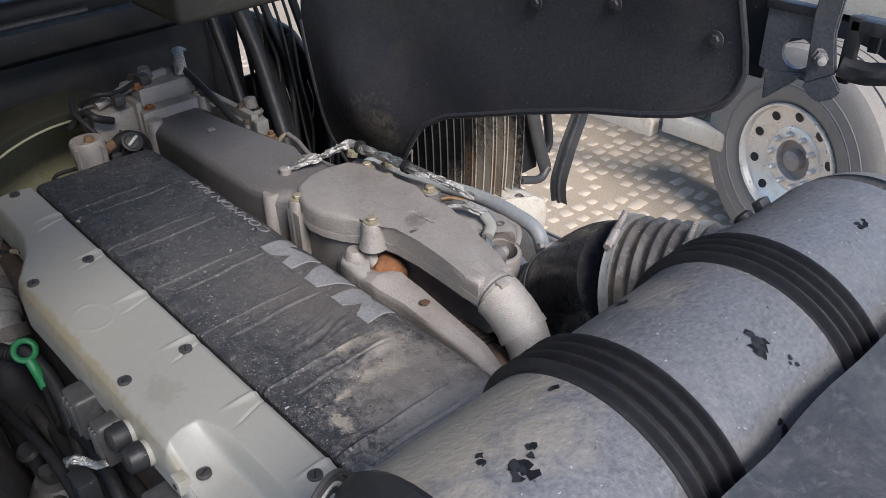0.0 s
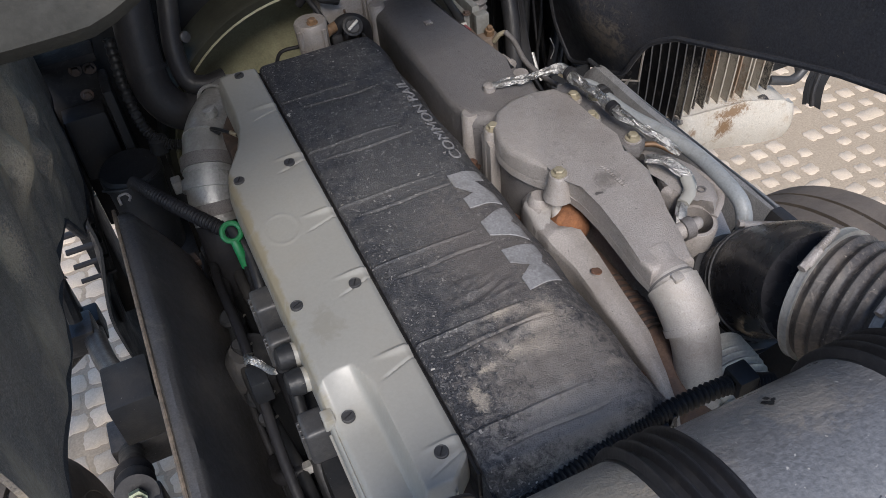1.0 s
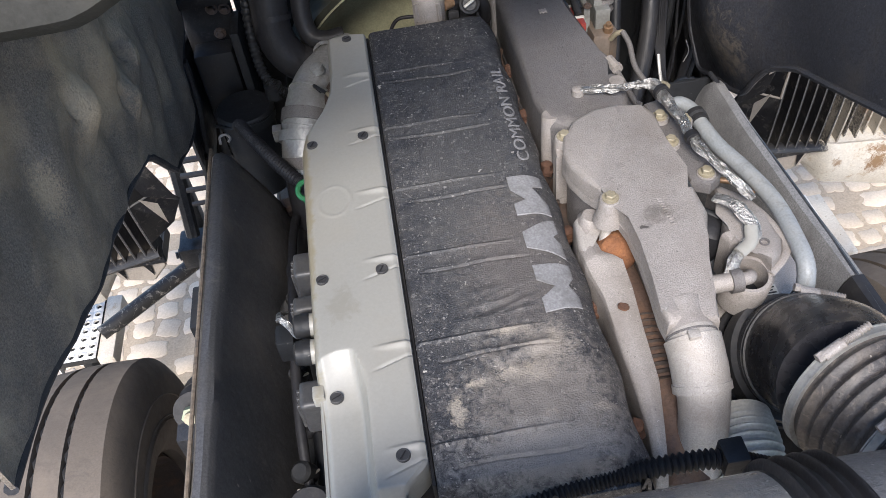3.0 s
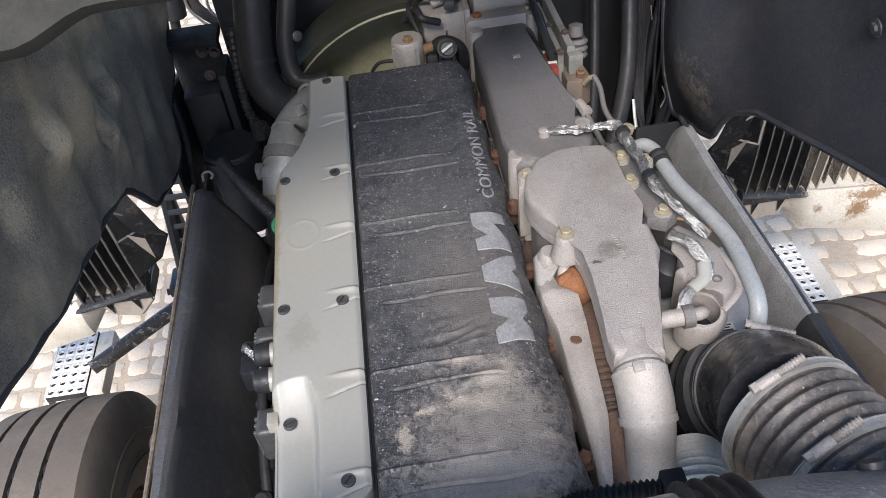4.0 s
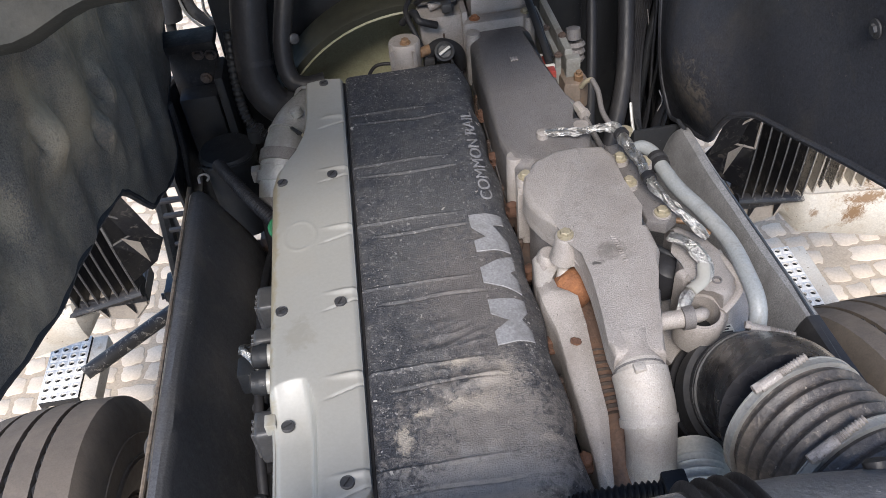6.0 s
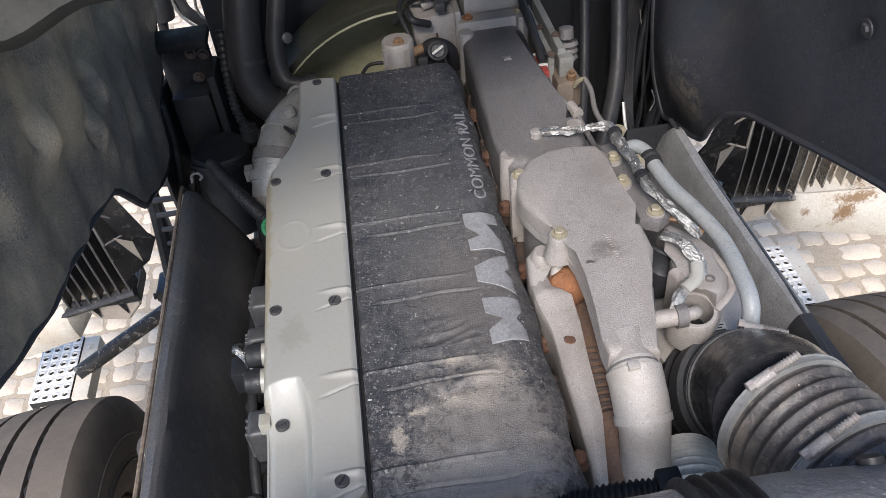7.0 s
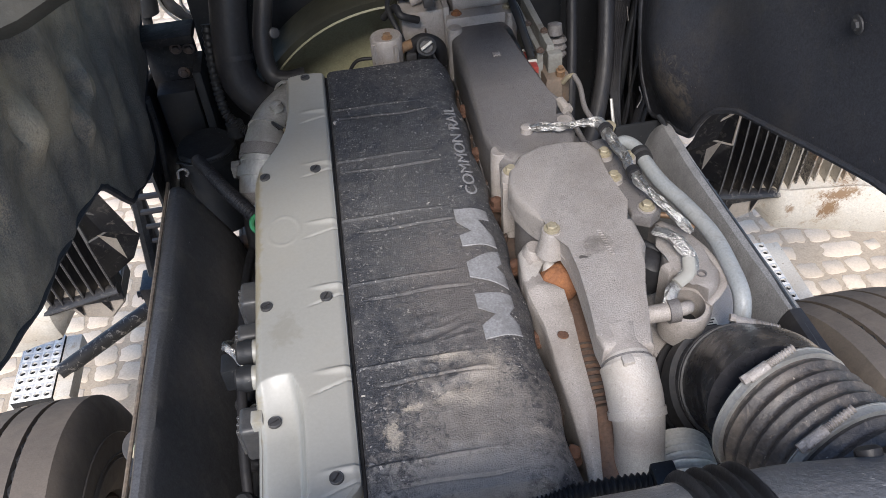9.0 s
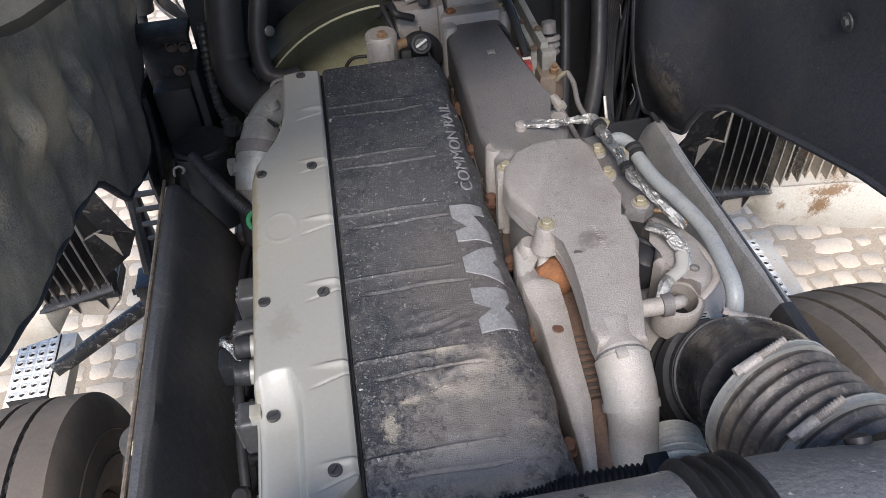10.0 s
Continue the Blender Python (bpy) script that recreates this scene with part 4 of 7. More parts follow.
# round bosses that carry the screws
for x, y, r, z0, z1 in ((0.281, 0.481, 0.016, 1.38, 1.513), (0.307, 0.312, 0.0165, 1.488, 1.529), (0.279, 0.566, 0.016, 1.37, 1.493), (0.272, 0.995, 0.016, 1.38, 1.500), (0.410, 0.625, 0.015, 1.40, 1.496), (0.395, 1.01, 0.012, 1.40, 1.512)):
    part("boss", lathe([(0, r * 1.12), (z1 - z0 - 0.004, r), (z1 - z0, r * 0.88), (z1 - z0, 0)], (x, y, z0), (0, 0, 1), 20), M_CAST, manifold)
for x, y, z in ((0.281, 0.481, 1.513), (0.307, 0.312, 1.529)):
    hexbolt(manifold, (x, y, z), (0, 0, 1), 0.0085, 0.008, M_ZINC)
hexbolt(manifold, (0.282, 1.030, 1.511), (0, 0, 1), 0.008, 0.007, M_RUST)
hexbolt(manifold, (0.392, 1.030, 1.511), (0, 0, 1), 0.008, 0.007, M_ZINC)
part("boss_web", prism([(0.262, 0.455), (0.268, 0.50), (0.30, 0.52), (0.31, 0.47)], 1.40, 1.497, 0.004, 2), M_CAST, manifold)
part("boss_foot", lathe([(0, 0.024), (0.012, 0.021), (0.024, 0.0175), (0.024, 0)], (0.307, 0.312, 1.484), (0, 0, 1), 20), M_CAST, manifold)
part("plate_mark", rbox(0.33, 0.345, 0.875, 0.885, 1.4915, 1.4945, 0.001), M_CAST, manifold)
part("elbow", sweep([(0.351, 0.112, 1.490), (0.351, 0.070, 1.482), (0.351, 0.020, 1.440), (0.346, -0.015, 1.35), (0.342, -0.030, 1.22), (0.338, -0.035, 1.0)], lambda t: 0.0315 + 0.0045 * math.exp(-((t - 0.28) / 0.12) ** 2) + 0.002 * t, 28, 9), M_PIPEAL, manifold, "light grey cast elbow pipe")
part("collar", sweep([(0.3515, 0.125, 1.4925), (0.3512, 0.084, 1.4865)], 0.0335, 32, 1), M_CAST, manifold)
part("collar_ring", sweep([(0.3511, 0.083, 1.4863), (0.351, 0.080, 1.4855)], 0.0342, 32, 1), M_CAST_D, manifold)
part("sleeve", sweep([(0.351, 0.079, 1.4853), (0.351, 0.060, 1.476), (0.3505, 0.030, 1.452)], lambda t: 0.0372 - 0.001 * t, 32, 6), M_PIPEAL, manifold)
part("sleeve_lip", sweep([(0.3505, 0.032, 1.4535), (0.3503, 0.024, 1.4465)], 0.0382, 32, 1), M_PIPEAL, manifold)
part("elbow_lug", rbox(0.336, 0.352, 0.056, 0.070, 1.504, 1.520, 0.003), M_PIPEAL, manifold)
part("cast_seam", sweep([(0.338, 0.058, 1.507), (0.335, 0.035, 1.492), (0.333, 0.010, 1.468), (0.330, -0.005, 1.43)], 0.0035, 8, 6), M_PIPEAL, manifold)

# ---------------------------------------------------------------- exhaust side: heat plate, brown pipe and rusty nuts
exhaust = thing("exhaust_manifold", "brown rusty exhaust manifold half hidden below the intake", "exhaust manifold", at=(0.30, 0.4, 1.30))
part("pipe", sweep([(0.300, 0.95, 1.33), (0.302, 0.6, 1.335), (0.322, 0.30, 1.375), (0.322, 0.05, 1.372), (0.320, -0.04, 1.33)], 0.034, 18, 6), mat("brown_exhaust_iron", (0.135, 0.088, 0.066), 0.85, stain=(0.22, 0.12, 0.065), stain_scale=26, stain_amt=0.7, fine=(0.07, 0.05, 0.04), fine_amt=0.6, fine_scale=70, bump=0.7), exhaust)
part("ribbed_joint", sweep([(0.322, 0.185, 1.374), (0.322, 0.13, 1.374), (0.322, 0.075, 1.373)], lambda t: 0.037 + 0.004 * math.cos(t * 2 * math.pi * 9), 22, 36), M_IRON, exhaust)
rng = random.Random(2)
for x, y in ((0.262, 0.844), (0.263, 0.698), (0.266, 0.544), (0.265, 0.382), (0.266, 0.224), (0.266, 0.019)):
    bm = bmesh.new()
    lathe([(0, 0.016), (0.006, 0.017), (0.007, 0.011), (0.018, 0.0105), (0.021, 0.006), (0.021, 0)], (x, y, 1.384), (rng.uniform(-0.3, 0.1), rng.uniform(-0.2, 0.2), 1), 7, bm)
    for v in bm.verts:
        v.co += Vector((noise.noise(v.co * 120), noise.noise(v.co * 130 + Vector((9, 0, 0))), noise.noise(v.co * 110))) * 0.0025
    part("rusty_nut", bm, M_RUST_D, exhaust, "rust-covered nut")
bm = lathe([(0, 0.029), (0.016, 0.033), (0.036, 0.032), (0.050, 0.024), (0.056, 0.012), (0.057, 0)], (0.318, 0.308, 1.414), (-0.12, -0.62, 0.75), 16)
for v in bm.verts:
    v.co += Vector((noise.noise(v.co * 70), noise.noise(v.co * 75 + Vector((9, 0, 0))), noise.noise(v.co * 72))) * 0.005
part("rusty_plug", bm, M_RUST, exhaust, "orange rusty plug")

shield = thing("heat_shield", "grey cast heat shield plate with a rust spot", "heat shield", at=(0.30, 0.15, 1.36))
PL = [(0.372, 1.36), (0.372, 1.452), (0.345, 1.470), (0.300, 1.462), (0.262, 1.468), (0.235, 1.462), (0.150, 1.452), (0.060, 1.438), (0.000, 1.418), (-0.040, 1.390), (-0.060, 1.352), (-0.060, 1.33)]


def plate(u, v):
    i = u * (len(PL) - 1)
    k = min(len(PL) - 2, int(i))
    f = i - k
    y = PL[k][0] * (1 - f) + PL[k + 1][0] * f
    zt = PL[k][1] * (1 - f) + PL[k + 1][1] * f
    xl = lerp([(-0.06, 0.272), (0.0, 0.274), (0.143, 0.269), (0.20, 0.268), (0.253, 0.257), (0.30, 0.257), (0.372, 0.275)], y)
    w = lerp([(-0.06, 0.016), (0.0, 0.022), (0.058, 0.034), (0.135, 0.039), (0.197, 0.044), (0.252, 0.055), (0.275, 0.030), (0.372, 0.024)], y)
    if v < 0.55:
        t = v / 0.55
        return (xl + 0.004 * (1 - t), y, 1.33 + (zt - 0.010 - 1.33) * t)
    if v < 0.9:
        t = (v - 0.55) / 0.35
        return (xl + w * t, y, zt - 0.010 + 0.010 * math.sin(min(1, t * 1.6) * math.pi / 2) - 0.006 * t * t)
    t = (v - 0.9) / 0.1
    return (xl + w - 0.002 * t, y, zt - 0.006 - 0.05 * t)


part("plate", sheet(plate, 88, 30, 0.004), M_CAST, shield)
bm = lathe([(0, 0), (0, 0.0085), (0.0012, 0.0075), (0.0014, 0)], (0.289, 0.170, 1.4562), (0.1, 0.1, 1), 22)
for v in bm.verts:
    v.co.x += 0.0018 * noise.noise(v.co * 290)
    v.co.y += 0.0020 * noise.noise(v.co * 270 + Vector((5, 0, 0)))
part("rust_spot", bm, M_RUST_D, shield, "round rust spot")
part("lug", lathe([(0, 0.020), (0.05, 0.018), (0.056, 0.014), (0.056, 0)], (0.282, 0.335, 1.420), (0.1, 0, 1), 18), M_CAST, shield)
part("lug_block", prism([(0.257, 0.29), (0.262, 0.345), (0.283, 0.368), (0.325, 0.375), (0.345, 0.35), (0.325, 0.335), (0.294, 0.330), (0.284, 0.295), (0.278, 0.264), (0.262, 0.265)], 1.36, 1.462, 0.010, 3), M_PIPEAL, shield)
part("lug_arch", sweep([(0.300, 0.300, 1.45), (0.312, 0.328, 1.462), (0.338, 0.335, 1.464), (0.356, 0.322, 1.455)], 0.010, 12, 6), M_PIPEAL, shield)

# ---------------------------------------------------------------- bracket plate, valve body, hoses on the outer side
bracket = thing("mounting_plate", "grey-green painted mounting plate with yellow zinc bolts", "bracket", at=(0.46, 0.45, 1.48))
part("plate", prism([(0.432, 0.545), (0.462, 0.552), (0.478, 0.52), (0.470, 0.44), (0.490, 0.385), (0.492, 0.352), (0.470, 0.335), (0.444, 0.35), (0.438, 0.42)], 1.478, 1.500, 0.004, 2), M_CAST_D, bracket)
for x, y, z in ((0.440, 0.433, 1.507), (0.443, 0.497, 1.507), (0.480, 0.487, 1.500), (0.470, 0.357, 1.502)):
    part("pad", lathe([(0, 0.0155), (0.010, 0.0145), (0.011, 0)], (x, y, z - 0.010), (0, 0, 1), 18), M_CAST, bracket)
    hexbolt(bracket, (x, y, z), (0, 0, 1), 0.0085, 0.009, M_ZINC)

valve = thing("recirculation_valve", "grey cast valve body with a round port and a label", "engine valve", at=(0.51, 0.28, 1.38))
bm = prism([(0.478, 0.357), (0.500, 0.366), (0.529, 0.332), (0.538, 0.285), (0.545, 0.235), (0.531, 0.208), (0.508, 0.188), (0.503, 0.215), (0.487, 0.236), (0.468, 0.242), (0.462, 0.262), (0.480, 0.298)], 1.385, 1.470, 0.012, 3, None, lambda x, y: 1.472 - 0.10 * max(0.0, x - 0.515) - 0.12 * max(0.0, y - 0.32))
part("body", bm, M_CAST, valve)
part("boot", lathe([(-0.03, 0.030), (0.0, 0.033), (0.025, 0.026), (0.034, 0.012), (0.034, 0)], (0.462, 0.300, 1.425), (0.2, -0.2, 1), 22), M_RUBBER, valve, "black rubber boot")
part("base_sheet", prism([(0.47, 0.39), (0.60, 0.40), (0.604, 0.27), (0.575, 0.195), (0.45, 0.155), (0.43, 0.20)], 1.345, 1.358, 0.003, 2), M_CAST, valve)
part("port", lathe([(0, 0.034), (0.06, 0.034), (0.064, 0.031), (0.064, 0.026), (0.0, 0.025)], (0.480, 0.202, 1.388), (0, -0.15, 1), 28, close=True), M_CAST, valve)
part("port_inside", lathe([(0, 0.026), (0.002, 0.0)], (0.480, 0.202, 1.40), (0, -0.15, 1), 28), M_BLACK, valve, "dark inside of the port")
part("eyelet", lathe([(0, 0.0075), (0.0012, 0.0075), (0.0012, 0.0055), (-0.004, 0.005), (-0.004, 0)], (0.5125, 0.228, 1.4728), (0, 0, 1), 16), M_CAST_D, valve)
part("flange_lip", sweep([(0.508, 0.186, 1.452), (0.533, 0.205, 1.456), (0.549, 0.232, 1.456), (0.543, 0.285, 1.458), (0.533, 0.334, 1.450)], 0.006, 10, 5, squash=0.5), M_CAST, valve)
lab = part("label_plate", rbox(0.526, 0.553, 0.205, 0.235, 1.3585, 1.3602, 0.0004, 1, None, None), M_CONN, valve, "small white printed label")
for k in range(5):
    part("print_bar", rbox(0.529, 0.550 - 0.004 * (k % 2), 0.208 + 0.0052 * k, 0.2105 + 0.0052 * k, 1.3602, 1.3607, 0), M_BLACK, lab, "dark printed bar")
part("pipe_stub", sweep([(0.375, 0.182, 1.455), (0.425, 0.182, 1.455), (0.455, 0.182, 1.455)], 0.0135, 20, 4), M_CAST, valve)
part("stub_ring", sweep([(0.446, 0.182, 1.455), (0.462, 0.182, 1.455)], 0.0175, 20, 1), M_CAST_D, valve)
part("stub_elbow", sweep([(0.460, 0.182, 1.455), (0.476, 0.186, 1.452), (0.484, 0.198, 1.440), (0.485, 0.21, 1.42)], 0.010, 14, 5), M_CAST, valve)
part("underbody", rbox(0.43, 0.56, 0.14, 0.36, 1.22, 1.345, 0.02), M_BLACK, valve)

hose_b = thing("coolant_hose", "blue-grey rubber coolant hose with black couplings", "hose", at=(0.56, 0.35, 1.36))
HB = [(0.470, 0.545, 1.39), (0.482, 0.570, 1.445), (0.503, 0.572, 1.466), (0.519, 0.548, 1.468), (0.522, 0.508, 1.466), (0.530, 0.450, 1.465), (0.548, 0.388, 1.465), (0.563, 0.315, 1.465), (0.563, 0.245, 1.464), (0.559, 0.186, 1.455), (0.553, 0.160, 1.41)]
part("hose", sweep(HB, lambda t: 0.0118 + 0.0012 * ease(0.3, 0.45, t), 20, 7), M_HOSEB, hose_b)
part("coupling", sweep([(0.5200, 0.536, 1.4675), (0.5215, 0.512, 1.466)], 0.0165, 20, 1), M_RUBBER, hose_b)
part("coupling", sweep([(0.5205, 0.527, 1.467), (0.521, 0.521, 1.4665)], 0.0175, 20, 1), M_DIRTPL, hose_b)
for k in range(4):
    part("clamp_ring", lathe([(0, 0.018), (0.004, 0.0195), (0.007, 0.018)], (0.557, 0.166, 1.375 + 0.009 * k), (0, -0.1, 1), 22), M_DIRTPL, hose_b)
part("clamp_ear", rbox(0.578, 0.598, 0.155, 0.163, 1.388, 1.400, 0.002), M_STEEL, hose_b)

foil = thing("wrapped_cable", "cable wrapped in crumpled silver foil", "cable", group="foil wrapped cables", at=(0.42, 0.5, 1.50))
part("wrap", sweep([(0.340, 0.600, 1.505), (0.372, 0.588, 1.512), (0.405, 0.572, 1.520), (0.432, 0.563, 1.528)], 0.0055, 14, 22, wob=1.0), M_FOIL, foil)
part("wrap", sweep([(0.425, 0.560, 1.530), (0.447, 0.545, 1.534), (0.455, 0.505, 1.534), (0.461, 0.455, 1.533), (0.462, 0.400, 1.534), (0.474, 0.355, 1.530), (0.500, 0.318, 1.512), (0.522, 0.300, 1.490)], lambda t: 0.0075 - 0.002 * ease(0.55, 0.7, t), 14, 22, wob=1.0), M_FOIL, foil)
part("tape_ring", sweep([(0.4615, 0.412, 1.534), (0.4617, 0.400, 1.534)], 0.0115, 16, 1), M_RUBBER, foil)
part("tape_ring", sweep([(0.452, 0.531, 1.534), (0.4535, 0.523, 1.534)], 0.0125, 16, 1), M_RUBBER, foil)
part("lead_end", lathe([(0, 0.011), (0.012, 0.011), (0.014, 0.007), (0.014, 0)], (0.336, 0.604, 1.494), (0, 0, 1), 12), M_CAST, foil)
foil2 = thing("wrapped_cable", "frayed foil-wrapped lead hanging over the valve body", "cable", group="foil wrapped cables", at=(0.48, 0.25, 1.44))
part("wrap", sweep([(0.468, 0.315, 1.490), (0.488, 0.292, 1.494), (0.502, 0.262, 1.486), (0.500, 0.240, 1.475), (0.476, 0.222, 1.470), (0.455, 0.200, 1.468), (0.440, 0.178, 1.452)], lambda t: 0.0105 - 0.003 * abs(t - 0.4), 14, 12, wob=0.5, squash=0.6), M_FOIL, foil2)
part("sleeve", sweep([(0.500, 0.252, 1.484), (0.492, 0.230, 1.477), (0.470, 0.216, 1.473)], 0.0098, 14, 6, squash=0.6), M_STRIP, foil2, "pale cloth sleeve")
wire_b = thing("thin_cable", "dark thin cable under the foil lead", "cable", at=(0.5, 0.35, 1.43))
part("cable", sweep([(0.465, 0.42, 1.47), (0.490, 0.385, 1.463), (0.525, 0.365, 1.462), (0.545, 0.34, 1.455)], 0.005, 10, 6), M_BRASS, wire_b)
part("cable", sweep([(0.45, 0.33, 1.46), (0.475, 0.305, 1.455), (0.49, 0.30, 1.44)], 0.006, 10, 6), M_BLACK, wire_b)

# ---------------------------------------------------------------- rubber intake elbow and bellows
elbow = thing("intake_hose", "black rubber intake hose with clamped brown bellows", "hose", at=(0.50, 0.05, 1.15))
part("rubber_elbow", sweep([(0.490, 0.165, 1.14), (0.505, 0.140, 1.28), (0.525, 0.090, 1.380), (0.520, 0.020, 1.460), (0.500, -0.042, 1.503)], lambda t: 0.083 + 0.002 * t, 48, 10), mat("glossy_black_rubber", (0.018, 0.018, 0.021), 0.27, spec=0.45, stain=(0.03, 0.029, 0.028), stain_scale=7, stain_amt=0.6, spots=((0.12, 0.11, 0.10), 30, 0.06), rough_var=0.12, bump=0.08), elbow)
part("rim_ring", sweep([(0.516, 0.118, 1.335), (0.521, 0.104, 1.357)], 0.093, 48, 1), M_DIRTPL, elbow)
part("rim_ring", sweep([(0.509, 0.132, 1.305), (0.514, 0.123, 1.325)], 0.098, 48, 1), M_RUBBER, elbow)
BA, BB = Vector((0.500, -0.042, 1.503)), Vector((0.532, -0.185, 1.532))
part("bellows", sweep([BA, BA.lerp(BB, 0.5), BB], lambda t: 0.0865 + 0.0055 * (1 - abs(math.sin(t * math.pi * 7.5)) ** 1.4), 52, 90), M_HOSE, elbow, "brown dusty corrugated bellows")


def hose_clamp(c, d, r, up, band_material=M_ALU):
    """Worm-drive band round a hose: slotted band, ribbed screw, housing and screw head."""
    c, d, up = Vector(c), Vector(d).normalized(), Vector(up)
    up = (up - d * up.dot(d)).normalized()
    side = d.cross(up)
    band = part("hose_clamp", sweep([c - d * 0.0055, c + d * 0.0055], r, 64, 1), band_material, elbow, "worm-drive steel hose clamp")
    part("band_edge", lathe([(-0.0062, r), (-0.0062, r + 0.0012), (-0.0045, r + 0.0012), (-0.0045, r)], c, d, 64), band_material, band)
    part("band_edge", lathe([(0.0045, r), (0.0045, r + 0.0012), (0.0062, r + 0.0012), (0.0062, r)], c, d, 64), band_material, band)
    q = c + up * (r + 0.004)
    part("clamp_screw", sweep([q - side * 0.036, q - side * 0.012, q + side * 0.002], lambda t: 0.0045 + 0.0008 * math.cos(t * 2 * math.pi * 12), 12, 60), M_CAST, band, "ribbed worm screw")
    part("clamp_housing", sweep([q - side * 0.001 - up * 0.001, q + side * 0.026 - up * 0.002], 0.0068, 14, 1, squash=0.8), M_CAST, band)
    part("clamp_screw_head", sweep([q + side * 0.026, q + side * 0.034], 0.0060, 6, 1), M_CAST, band)


hose_clamp(BA.lerp(BB, 0.02), BB - BA, 0.0925, (-0.32, 0.0, 1.0))
hose_clamp(BA.lerp(BB, 0.72), BB - BA, 0.0935, (-0.45, 0.0, 1.0))
hose_clamp((0.526, 0.082, 1.390), (-0.08, -0.66, 0.74), 0.0865, (0.35, 0.6, 0.7), M_DIRTPL)
low_hose = thing("ribbed_hose", "grey ribbed hose below the elbow pipe", "hose", at=(0.40, 0.0, 1.0))
part("hose", sweep([(0.418, 0.035, 1.33), (0.412, -0.02, 1.335), (0.404, -0.09, 1.315)], lambda t: 0.046 + 0.003 * math.cos(t * 2 * math.pi * 14), 28, 56), M_CONN, low_hose)


# rusty studs and dark castings in the gap between the cover and the manifold
studs = thing("exhaust_studs", "rusty studs and brown castings beside the cover", "engine fitting", at=(0.27, 0.5, 1.38))
rng = random.Random(12)
for y in (0.90, 0.735, 0.59, 0.44, 0.285, 0.135):
    part("flange", prism([(0.250, y - 0.045), (0.248, y + 0.045), (0.285, y + 0.040), (0.288, y - 0.040)], 1.345, 1.372 + rng.uniform(0, 0.008), 0.005, 2), M_IRON, studs)
    part("stud", lathe([(0, 0.0062), (0.030, 0.0062), (0.032, 0.004), (0.032, 0)], (0.262, y + 0.02, 1.362), (rng.uniform(-0.1, 0.1), 0, 1), 10), M_IRON, studs)
# small cast marks, worn past reading, on the bottle-shaped cover
for k in range(11):
    f = k / 10
    x, y = 0.374 + 0.004 * f, 0.296 - 0.052 * f
    part("cast_mark", rbox(x - 0.0035, x + 0.0035, y - 0.0016, y + 0.0016, 1.5268, 1.5284 + 0.0003 * (k % 3), 0.0005, 1), M_CAST, manifold)
for k in range(3):
    part("cast_mark", rbox(0.330 + 0.006 * k, 0.333 + 0.006 * k, 0.872, 0.886, 1.4915, 1.4950, 0.0006, 1), M_CAST, manifold)
# ---------------------------------------------------------------- front end: fan, radiator wall, hoses
fan = thing("cooling_fan", "engine cooling fan in an olive-grey ring", "fan", at=(0.15, 1.22, 0.68))
FC = (0.15, 1.22, 1.116)
M_FANIN = mat("pale_olive_dish", (0.33, 0.32, 0.205), 0.4, stain=(0.14, 0.135, 0.09), stain_scale=6, stain_amt=0.8, fine=(0.10, 0.10, 0.07), fine_amt=0.3, fine_scale=20, bump=0.08)
part("ring", lathe([(-0.05, 0.364), (-0.05, 0.380), (-0.040, 0.386), (0.06, 0.388), (0.06, 0.380), (-0.03, 0.376), (-0.04, 0.364)], FC, (0, 1, 0), 72, close=True), M_OLIVE, fan)
part("ring_bead", lathe([(-0.055, 0.362), (-0.0515, 0.3655), (-0.048, 0.362), (-0.0515, 0.3585)], FC, (0, 1, 0), 72, close=True), mat("worn_olive_edge", (0.20, 0.195, 0.125), 0.5, stain=(0.09, 0.088, 0.06), stain_scale=12, stain_amt=0.6, bump=0.1), fan, "pale worn ring edge")
part("hub", lathe([(-0.07, 0.0), (-0.07, 0.07), (-0.05, 0.11), (0.0, 0.12), (0.03, 0.12)], FC, (0, 1, 0), 40), M_CAST_D, fan)
part("dish", lathe([(-0.046, 0.360), (0.0, 0.350), (0.05, 0.318), (0.085, 0.26), (0.10, 0.19), (0.10, 0.11)], FC, (0, 1, 0), 72), M_FANIN, fan, "pale olive dished inside")
rad = thing("radiator_shroud", "black radiator shroud at the front of the engine bay", "radiator", at=(0.15, 1.36, 0.40))
part("shroud", rbox(-0.32, 0.60, 1.345, 1.385, 0.40, 1.58, 0.012), M_BLACK, rad)
part("core", rbox(-0.30, 0.58, 1.39, 1.47, 0.40, 1.56, 0.01), M_BLACK, rad)
part("header_tank", rbox(-0.32, 0.62, 1.33, 1.50, 1.56, 1.70, 0.03, 3), M_BLACK, rad)
# Added black panel; keeps bright ground out of the dark gap.
part("side_panel", rbox(0.59, 0.715, 1.40, 1.43, 0.40, 1.62, 0.01), M_BLACK, rad)
part("top_rail", rbox(-0.30, 0.50, 1.25, 1.30, 1.60, 1.66, 0.01), M_BLACK, rad)
bm = sweep([(-0.20, 1.31, 1.66), (0.05, 1.305, 1.66), (0.30, 1.30, 1.66)], 0.010, 10, 4)
part("pipe", bm, M_FRAME, rad)

cross = thing("front_cross_member", "black steel cross member between the frame rails", "frame member", at=(0.15, 1.7, 0.62))
part("beam", rbox(-0.32, 0.64, 1.66, 1.78, 0.62, 0.90, 0.02), M_FRAME, cross)

